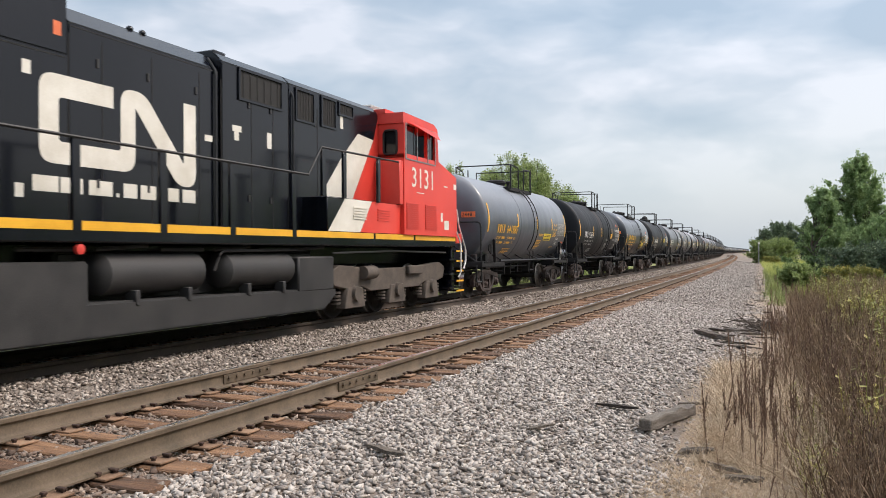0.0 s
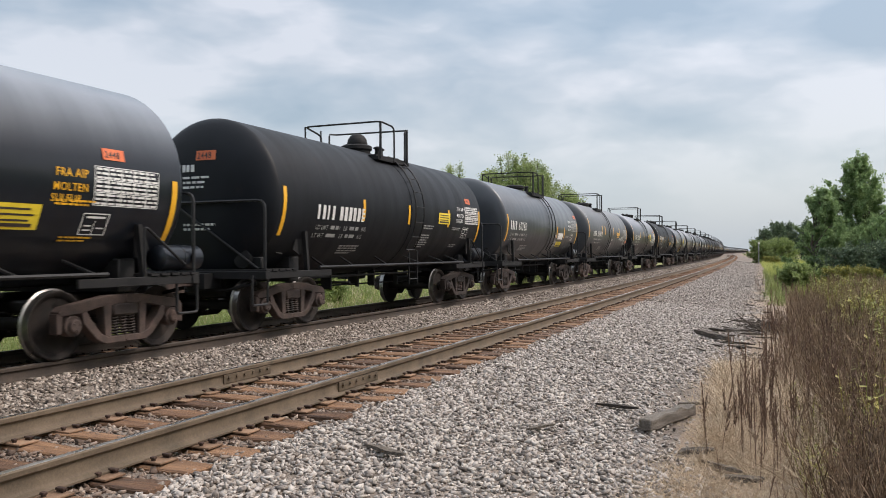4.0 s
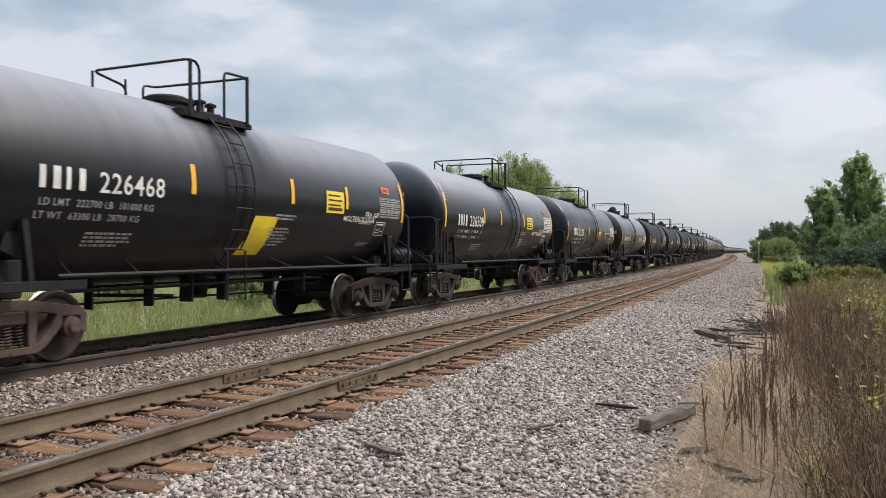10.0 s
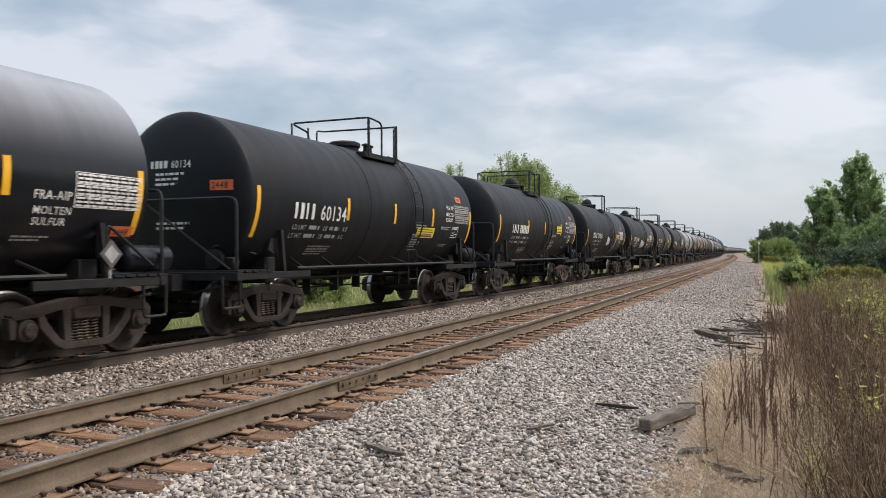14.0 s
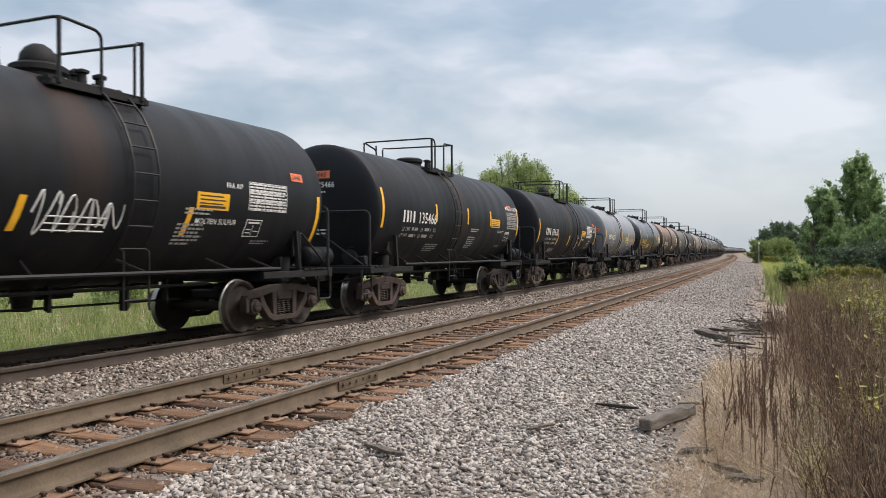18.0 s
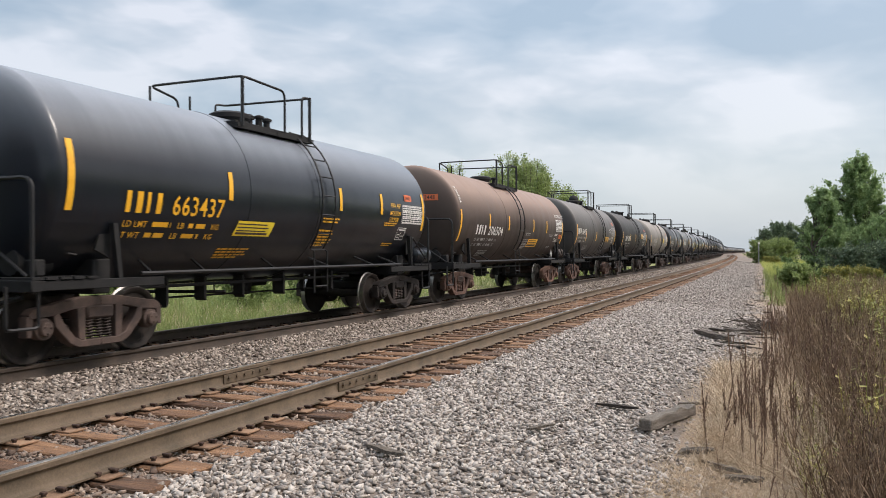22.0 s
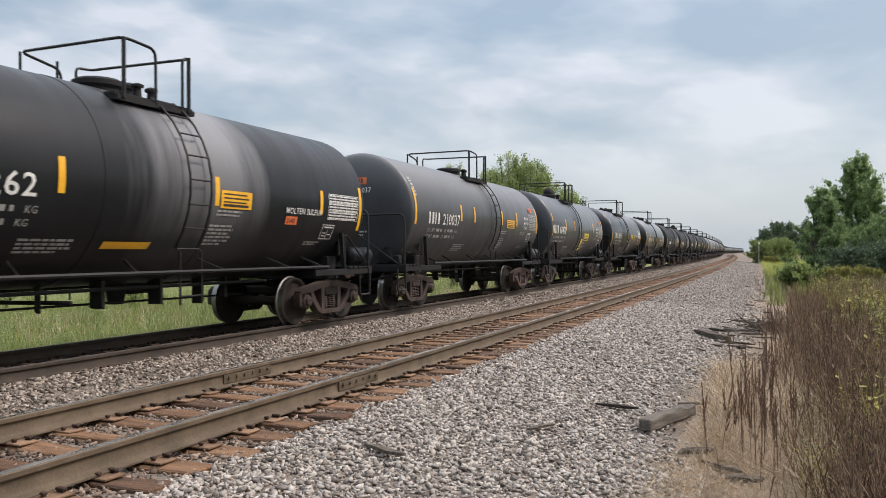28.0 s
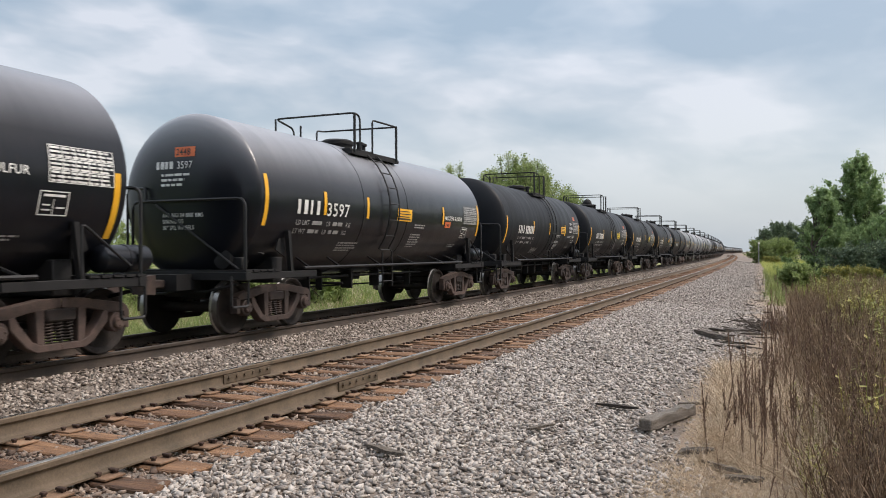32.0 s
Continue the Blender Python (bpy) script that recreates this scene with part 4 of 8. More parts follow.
def tank_car(s0, L, hl, paint, number, spot, letter_mat, label, opts, marks):
    """One molten-sulphur tank car. hl: half its coupled length; marks: where platform, ladder, tape and panels sit."""
    r = random.Random(int(s0 * 100))
    car = tagged(empty("tank_car"), label, "tank car", "tank cars of the train")
    HEAD_KIND[0] = "round" if letter_mat == "yellow" or number[:2] in ("35", "32", "") else "dished"
    F, B = -L / 2, L / 2
    half = B - 0.12
    rail_at = marks.get("rail", (-0.4, 0.3, 0.88, 1.0))
    deck0, deck1 = rail_at[0] - 0.12, rail_at[3] + 0.14
    plat, reach = (deck0 + deck1) / 2, (deck1 - deck0) / 2
    climb = marks.get("ladder", 0.6)
    TRUCKS = (-half + 0.8, half - 0.55)
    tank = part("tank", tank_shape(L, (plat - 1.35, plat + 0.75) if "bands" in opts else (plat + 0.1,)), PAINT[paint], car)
    # manway platform
    zt = TANK_Z + TANK_R
    bm = bmesh.new()
    prism(bm, ((deck0, zt - 0.30), (deck1, zt - 0.30), (deck1, zt - 0.22), (deck0, zt - 0.22)), 0.92, 0.99)
    pf = part("platform", bm, M_IRON, car, "black steel grating platform")
    for k in range(8):
        share("deck_plank", PLANK_ME, pf, Matrix.Translation((-0.85 + k * 0.243, plat, zt - 0.2)) @ Matrix.Diagonal((1, reach / 1.08, 1, 1)))
    for yy in (deck0 + 0.04, plat, deck1 - 0.04):
        share("cross_beam", BEAM_ME, pf, Matrix.Translation((0, yy, zt - 0.255)))
    for nm, b in railing(*rail_at):
        part(nm, b, M_PIPE, pf)
    bm = bmesh.new()
    lathe(bm, ((zt - 0.25, 0.33), (zt - 0.02, 0.33), (zt + 0.02, 0.37), (zt + 0.09, 0.37), (zt + 0.13, 0.30), (zt + 0.15, 0.05)), "z", 20)
    bmesh.ops.translate(bm, verts=bm.verts, vec=(0.15, plat - 0.3, 0))
    if "dome" in opts:
        bmesh.ops.create_uvsphere(bm, u_segments=16, v_segments=8, radius=0.24, matrix=Matrix.Translation((0.2, plat - 0.35, zt + 0.16)))
    part("manway", bm, M_IRON, pf, "black manway cover")
    for x, y, h in ((0.1, 0.35, 0.22), (0.35, 0.55, 0.16), (-0.2, 0.6, 0.26), (0.5, 0.1, 0.13)):
        bm = bmesh.new()
        lathe(bm, ((zt - 0.2, 0.075), (zt + h * 0.5, 0.06), (zt + h * 0.55, 0.10), (zt + h * 0.8, 0.10), (zt + h, 0.035)), "z", 10)
        bmesh.ops.translate(bm, verts=bm.verts, vec=(x, plat + y, 0))
        part("valve", bm, M_IRON, pf, "dark valve fitting")
    add_ladder(car, climb, 1, True)
    add_ladder(car, climb, -1, False)
    # sills, walkways, end gear
    for sg in (-1, 1):
        bm = bmesh.new()
        y0, y1 = sg * (B - 2.4), sg * (hl - 0.42)
        prism(bm, ((y0, 0.93), (y1 - sg * 0.5, 0.76), (y1, 0.76), (y1, 1.02), (y0 + sg * 0.3, 1.06)), -0.33, 0.33)
        box(bm, -1.42, 1.42, sg * (B + 0.42), sg * (B + 0.28), 0.92, 1.06, 0.01)
        for k in range(5):
            yy = sg * (B - 0.55 + k * 0.2)
            box(bm, -1.42, 1.42, yy, yy + sg * 0.16, 1.06, 1.09)
        for x in (-1.40, 1.34):
            box(bm, x, x + 0.06, sg * (B - 1.75), sg * (B + 0.42), 0.93, 1.05, 0.008)
        sill = part("end_sill", bm, M_IRON, car, "grimy black end sill and walkway")
        bm = bmesh.new()
        tk = TRUCKS[0] if sg < 0 else TRUCKS[1]
        for x in (-1.40, 1.28):
            prism(bm, ((tk + 0.09, 1.0), (tk + 0.02, 1.0), (tk - 0.08, 1.76), (tk + 0.0, 1.76)), x + 0.02, x + 0.10)
            prism(bm, ((tk + sg * 0.0, 1.3), (tk + sg * 0.26, 1.42), (tk + sg * 0.14, 1.74), (tk + sg * 0.0, 1.74)), x * 0.95, x * 0.95 + 0.03)
        box(bm, -1.1, 1.1, tk - 0.15, tk + 0.15, 0.84, 1.3, 0.02)
        part("saddle", bm, M_IRON, car)
        bm = bmesh.new()
        box(bm, -0.09, 0.09, sg * (hl - 0.45), sg * (hl - 0.14), 0.80, 0.94, 0.02)
        prism(bm, ((sg * (hl - 0.2), 0.70), (sg * (hl + 0.06), 0.72), (sg * (hl + 0.06), 1.0), (sg * (hl - 0.2), 1.02)), -0.15, 0.10)
        part("coupler", bm, M_TRUCK, sill, "rusty knuckle coupler")
        bm = bmesh.new()
        e = sg * (B + 0.36)
        tube(bm, bent(((1.36, e, 1.06), (1.36, e, 2.26), (-1.0, e, 2.26), (-1.0, e, 1.06)), 0.16), 0.026)
        part("end_handrail", bm, M_PIPE, car)
        if sg < 0:
            part("grab_iron", tube(bmesh.new(), bent(((-1.36, e + 0.25, 1.06), (-1.36, e + 0.25, 2.5), (-0.7, e, 2.5), (-0.7, e, 2.26)), 0.14), 0.024), M_PIPE, car)
            part("diagonal_brace", tube(bmesh.new(), ((-0.5, e, 2.2), (1.15, e + 0.1, 1.1)), 0.02), M_PIPE, car)
            if "rack" in opts:
                rack = part("rack_rail", tube(bmesh.new(), ((1.36, e, 2.2), (1.36, e + 0.8, 2.2)), 0.02), M_PIPE, car)
                for k in range(4):
                    part("rack_bar", tube(bmesh.new(), ((1.36, e + 0.12 + k * 0.2, 1.06), (1.36, e + 0.12 + k * 0.2, 2.2)), 0.02), M_PIPE, rack)
        else:
            part("grab_iron", tube(bmesh.new(), bent(((1.38, e - 1.0, 1.06), (1.38, e - 1.0, 1.75), (1.38, e - 0.2, 1.2)), 0.1), 0.02), M_PIPE, car)
        part("sill_step", tube(bmesh.new(), bent(((1.34, e + 0.1, 1.0), (1.34, e + 0.1, 0.5), (1.34, e - 0.33, 0.5), (1.34, e - 0.33, 1.0)), 0.06), 0.022), M_PIPE, car)
        # brake rigging and draft box between the truck and the coupler
        bm = bmesh.new()
        q0, q1 = sorted((tk + sg * 0.45, sg * (B + 0.2)))
        prism(bm, ((q0, 0.62), (q1, 0.58), (q1, 0.94), (q0, 0.98)), -0.42, 0.42)
        part("draft_box", bm, M_IRON, car)
        part("brake_pipe", tube(bmesh.new(), bent(((-1.2, e, 0.8), (-0.6, e + 0.05, 0.68), (0.5, e + 0.05, 0.72), (1.2, e, 0.86)), 0.1), 0.03, 6), M_IRON, car)
    for x in (-1.4, 1.4):
        bm = bmesh.new()
        tube(bm, ((x, F + 1.3, 1.1), (x, B - 1.3, 1.1)), 0.03)
        for y in (F + 1.5, F + 2.6, -0.9, 0.9, B - 2.6, B - 1.5):
            tube(bm, ((x, y, 1.1), (x * 0.72, y + 0.16 * (1 if y < 0 else -1), 1.28)), 0.022, 5)
        part("side_rail", bm, M_PIPE, car)
    under_gear(car, L, r)
    bm = bmesh.new()
    lathe(bm, ((-0.46, 0.04), (-0.44, 0.14), (-0.39, 0.185), (0.0, 0.185), (0.005, 0.193), (0.05, 0.193), (0.055, 0.185), (0.39, 0.185), (0.44, 0.14), (0.46, 0.04)), "y", 20)
    bmesh.ops.translate(bm, verts=bm.verts, vec=(1.15, B + 0.22, 1.3))
    part("air_reservoir", bm, PAINT[paint], car, "cylindrical air reservoir")
    bm = bmesh.new()
    lathe(bm, ((-0.3, 0.05), (-0.28, 0.17), (0.2, 0.19), (0.25, 0.05)), "y", 16)
    bmesh.ops.translate(bm, verts=bm.verts, vec=(0.75, F + 0.1, 1.27))
    box(bm, 0.4, 1.1, F - 0.1, F + 0.05, 1.09, 1.3, 0.02)
    tube(bm, bent(((0.5, F + 0.0, 1.3), (0.8, F - 0.2, 1.5), (1.1, F + 0.5, 1.35)), 0.1), 0.02)
    part("brake_cylinder", bm, M_IRON, car)
    for y in TRUCKS:
        truck(car, y, s0, paint in ("brown", "earthy"))
    # reflective tape
    mid, end = marks.get("mid", -0.1), marks.get("ends", -0.25)
    for yy in marks.get("stripes", (-2.0, 0.2, 2.6)):
        lean = 0.18 if "lowstripe" in opts else 0.0
        part("reflective_stripe", patch(bmesh.new(), yy - 0.05, yy + 0.05, mid - 0.22, mid + 0.22, lean=lean), M_YEL, tank, smooth=False)
    for y in (F + 0.12, B - 0.12):
        if "splittape" in opts and y < 0:
            for v0, v1 in ((end - 0.42, end - 0.02), (end + 0.12, end + 0.46)):
                part("reflective_stripe", patch(bmesh.new(), y - 0.05, y + 0.05, v0, v1, steps=5), M_YEL, tank, smooth=False)
        else:
            part("reflective_stripe", patch(bmesh.new(), y - 0.05, y + 0.05, end - 0.44, end + 0.44, steps=7), M_YEL, tank, smooth=False)
    if "whitearc" in opts:
        part("worn_stripe", patch(bmesh.new(), -1.9, -1.81, -0.92, 0.2, steps=9), M_DIM, tank, "worn pale stripe", smooth=False)
    if "diamond" in opts:
        yq, zq = marks["diamond"]
        bm = bmesh.new()
        prism(bm, ((yq - 0.19, zq), (yq, zq - 0.19), (yq + 0.19, zq), (yq, zq + 0.19)), 1.40, 1.412)
        holder = part("placard_holder", bm, M_DULLPLATE, car, "gray diamond placard holder", smooth=False)
        bm = bmesh.new()
        prism(bm, ((yq - 0.12, zq), (yq, zq - 0.12), (yq + 0.12, zq), (yq, zq + 0.12)), 1.413, 1.418)
        box(bm, 1.34, 1.39, yq - 0.02, yq + 0.02, 1.05, zq - 0.1)
        part("placard_face", bm, M_DIM, holder, smooth=False)
    if "lowbar" in opts:
        part("notice_panel", patch(bmesh.new(), -1.3, -0.45, -0.98, -0.86, lean=0.1), M_YEL, tank, "low amber panel", smooth=False)
    # lettering on the side
    mat = {"white": M_WHITE, "dim": M_DIM, "yellow": M_YEL}[letter_mat]
    u0, u1, v0, h = spot
    put = lambda b, p0, p1, q0, q1: patch(b, p0, p1, q0, q1, steps=2)
    span = u1 - u0
    count = len(number) if number else 6
    cell = span / (4 + 0.8 + count)
    bm = bmesh.new()
    for k in range(4):
        a = u0 + k * cell
        patch(bm, a + cell * 0.06, a + cell * (0.5, 0.62, 0.4, 0.56)[k], v0, v0 + h, steps=3)
    tagged(part("owner_mark", bm, mat, tank, "plain painted bars", smooth=False), kind="stuff")
    bm = bmesh.new()
    un = u0 + cell * 4.7
    if number:
        wide = max(v.co.x for v in glyph_mesh(number).vertices)
        letters(bm, number, un, v0, h, lambda a, v: on_shell(a, v), (u1 - un) / (wide * h))
    else:
        for k in range(6):
            patch(bm, un + k * cell, un + k * cell + cell * 0.66, v0, v0 + h, steps=3)
    tagged(part("number_lettering", bm, mat, tank, smooth=False), kind="stuff")
    bm = bmesh.new()
    for k in range(2):
        u, v = u0 + 0.02 - k * 0.03, v0 - 0.20 - k * 0.165
        words = ("LD LMT", "222700 LB", "101000 KG") if k == 0 else ("LT WT", "63300 LB", "28700 KG")
        if number != "226468":
            words = (words[0], None, "LB", None, "KG")
        for w in words:
            if w:
                u = letters(bm, w, u, v, 0.095, lambda a, q: on_shell(a, q), 0.95) + 0.10
            else:
                text_rows(bm, put, u, v + 0.01, (0.36,), 0.075, 0, r)
                u += 0.36 + 0.14
    text_rows(bm, put, u0 + 0.8 + r.uniform(0, 1.6), v0 - 0.56, (0.8, 0.75, 0.8, 0.6), 0.035, 0.025, r)
    tagged(part("weight_lettering", bm, mat if letter_mat != "white" else M_DIM, tank, smooth=False), kind="stuff")
    bm = bmesh.new()
    q = plat + 0.75 + r.uniform(-0.1, 0.3)
    text_rows(bm, put, q, -0.58, (0.55, 0.6, 0.5, 0.6, 0.55, 0.4), 0.035, 0.028, r)
    text_rows(bm, put, q + 0.1, -0.34, (0.6, 0.55), 0.03, 0.03, r)
    if "words" not in marks:
        text_rows(bm, put, B - 2.1, -0.34, (0.6, 0.5), 0.025, 0.022, r)
    text_rows(bm, put, B - 1.9, -0.82, (0.5, 0.4), 0.025, 0.022, r)
    tagged(part("notice_lettering", bm, M_DIM if letter_mat != "yellow" else M_YEL, tank, smooth=False), kind="stuff")
    bm = bmesh.new()
    t0, t1, w0, w1 = marks.get("table", (half - 1.12, half - 0.1, -0.2, 0.27))
    if "words" in marks:
        for word, u, v, high in marks["words"]:
            letters(bm, word, u, v, high, lambda a, q: on_shell(a, q), 0.95)
    elif "overline" in opts:
        letters(bm, "MOLTEN SULFUR", t0 - 0.05, w1 + 0.08, 0.12, lambda a, v: on_shell(a, v), 0.95)
    elif "lowline" in opts:
        letters(bm, "MOLTEN SULFUR", t0 - 1.5, w0 - 0.13, 0.115, lambda a, v: on_shell(a, v), 1.0)
        letters(bm, "FRA AIP", t0 - 0.62, w0 - 0.02, 0.115, lambda a, v: on_shell(a, v), 1.0)
    else:
        letters(bm, "MOLTEN", t0 - 0.61, w0 + 0.16, 0.1, lambda a, v: on_shell(a, v), 0.9)
        letters(bm, "SULFUR", t0 - 0.63, w0 + 0.02, 0.1, lambda a, v: on_shell(a, v), 0.9)
        letters(bm, "FRA AIP", t0 - 0.58, w0 + 0.33, 0.105, lambda a, v: on_shell(a, v), 0.9)
    tagged(part("cargo_lettering", bm, mat, tank, smooth=False), kind="stuff")
    # qualification table near the far end
    bm = bmesh.new()
    t0, t1, w0, w1 = marks.get("table", (half - 1.12, half - 0.1, -0.2, 0.27))
    pitch = (w1 - w0) / 9.2
    for k in range(9):
        u = t0 + 0.03
        while u < t1 - 0.07:
            w = r.uniform(0.05, 0.16)
            patch(bm, u, min(u + w, t1 - 0.02), w0 + (k + 0.3) * pitch, w0 + (k + 0.82) * pitch, steps=1)
            u += w + 0.018
    for k in range(6):
        patch(bm, t0 + k * (t1 - t0 - 0.012) / 5, t0 + k * (t1 - t0 - 0.012) / 5 + 0.012, w0, w1, 0.011, steps=3)
    for k in (0, 3, 6, 9):
        patch(bm, t0, t1, w0 + k * pitch, w0 + k * pitch + 0.01, 0.011, steps=1)
    tagged(part("data_table", bm, M_WHITE if r.random() < 0.6 else M_DIM, tank, "white printed inspection table", smooth=False), kind="stuff")
    bm = bmesh.new()
    s_u, s_v = marks.get("small", (t0 - 0.1, w0 - 0.4))
    for a, b, c, d in ((0, 0.42, 0, 0.015), (0, 0.42, 0.285, 0.3), (0, 0.015, 0.015, 0.285), (0.405, 0.42, 0.015, 0.285), (0.2, 0.212, 0.015, 0.2), (0.06, 0.36, 0.23, 0.26), (0.05, 0.17, 0.06, 0.08), (0.05, 0.16, 0.12, 0.14), (0.25, 0.37, 0.09, 0.11)):
        patch(bm, s_u + a, s_u + b, s_v + c, s_v + d, steps=1)
    tagged(part("small_table", bm, M_WHITE, tank, smooth=False), kind="stuff")
    # yellow notice and placards
    bm = bmesh.new()
    y0, y1, z0, z1 = marks.get("panel", (1.95, 2.7, -0.25, 0.03))
    patch(bm, y0, y1, z0, z1, lean=0.25 if "flagpanel" in opts else 0.0)
    np_ = part("notice_panel", bm, M_PANEL if "orange" not in opts else M_YEL, tank, "yellow emergency notice panel", smooth=False)
    bm = bmesh.new()
    for k in range(4):
        row = (z1 - z0) / 4.6
        patch(bm, y0 + 0.06, y1 - 0.08 - 0.06 * (k % 2), z0 + (k + 0.5) * row, z0 + (k + (1.15 if k == 0 else 0.85)) * row, 0.0125, steps=1)
    tagged(part("notice_print", bm, M_DARKBAR, np_, smooth=False), kind="stuff")
    if "bigflag" in opts:
        bm = bmesh.new()
        patch(bm, -0.36, 0.28, -1.1, -0.36, lean=0.22, steps=7)
        part("notice_panel", bm, M_PANEL, tank, "large bright yellow panel", smooth=False)
    if "flag" in opts:
        bm = bmesh.new()
        f0 = marks["extra"]
        patch(bm, f0[3][0] - 0.06, f0[2][0] - 0.06, f0[3][1], f0[0][1], lean=0.3)
        part("notice_panel", bm, M_PANEL, tank, "tilted bright yellow panel", smooth=False)
    if number == "60400":
        part("notice_panel", patch(bmesh.new(), 0.12, 0.72, -0.97, -0.84, lean=0.25), M_PANEL, tank, "dull yellow low panel", smooth=False)
    if "whitebox" in opts:
        bm = bmesh.new()
        patch(bm, y0, y1, -0.48, -0.23)
        part("faded_panel", bm, M_WHITE, tank, "faded white panel", smooth=False)
    if "graffiti" in opts:
        bm = bmesh.new()
        (g0, top), (g1, low) = marks["extra"]
        for g in range(4):
            pts, u, wide = [], g0 + g * (g1 - g0) / 4, (g1 - g0) / 3.2
            for k in range(22):
                q = k / 21
                pts.append(on_shell(u + wide * (q * 0.8 + 0.16 * math.sin(q * 9 + g * 2)), (top + low) / 2 + (top - low) * 0.48 * math.sin(q * (9 + 2 * g) + g * 1.7) * (1 - 0.25 * g % 2 * 0.5), 0.004))
            tube(bm, pts, 0.013, 4)
        for g in range(3):
            q = low + (top - low) * (0.12 + 0.16 * g)
            tube(bm, [on_shell(g0 + (g1 - g0) * (0.15 + 0.7 * e / 5), q, 0.004) for e in range(6)], 0.01, 4)
        part("spray_scrawl", bm, M_WHITE, tank, "pale sprayed scrawl", smooth=False)
    bm = bmesh.new()
    q = marks.get("placard", (t0 + 0.15, t0 + 0.5, w1 + 0.09, w1 + 0.22))
    y0, z0 = q[0], q[2]
    patch(bm, y0, y0 + 0.36, z0, z0 + 0.15, 0.010, 0, steps=2)
    letters(bm, "2448", y0 + 0.03, z0 + 0.03, 0.09, lambda a, v: on_shell(a, v, 0.014), 0.95, 1)
    part("placard", bm, [M_ORANGE, M_DARKBAR], tank, "orange-red hazard number placard", smooth=False)
    bm = bmesh.new()
    hx, hz = (0.72, 2.4) if "placard_low" in opts else (0.46, 2.78) if paint == "brown" else (-0.12, 3.0)
    head_patch(bm, L, hx, hx + 0.42, hz, hz + 0.17, 0.010, 0)
    letters(bm, "2448", hx + 0.03, hz + 0.03, 0.115, lambda a, v: on_head(L, a, v, 0.016), 0.9, 1)
    part("placard", bm, [M_ORANGE, M_DARKBAR], tank, "orange-red hazard number placard", smooth=False)
    bm = bmesh.new()
    hput = lambda b, u0, u1, v0, v1: head_patch(b, L, u0, u1, v0, v1)
    u = mark_blocks(bm, -0.52, 2.8, 0.13, hput) + 0.06
    if number:
        letters(bm, number, u, 2.8, 0.13, lambda a, v: on_head(L, a, v), 0.85)
    text_rows(bm, hput, -0.4, 2.68, (0.6, 0.5, 0.45), 0.04, 0.045, r)
    if number in ("3523", "3553", "3597"):
        for k, line in enumerate(("AAR NO 24 BRK BMS", "SPRING D5", '36" STL WHEELS')):
            letters(bm, line, -0.38, 1.98 - k * 0.105, 0.07, lambda a, v: on_head(L, a, v), 0.9)
    else:
        text_rows(bm, hput, -0.4, 1.85, (0.7, 0.6), 0.04, 0.04, r)
    tagged(part("head_lettering", bm, mat, tank, smooth=False), kind="stuff")
    if "archtext" in opts and number:
        # number along the rim of the head's shoulder
        bm = bmesh.new()

        def rim(u, v):
            a = 0.62 - u / TANK_R
            return ((TANK_R + 0.012) * math.cos(a), F + 0.12 + v, TANK_Z + (TANK_R + 0.012) * math.sin(a))
        letters(bm, number, 0.0, 0.0, 0.13, rim, 0.9)
        tagged(part("rim_lettering", bm, mat, tank, smooth=False), kind="stuff")
    TRAIN.append((car, s0))
    return car


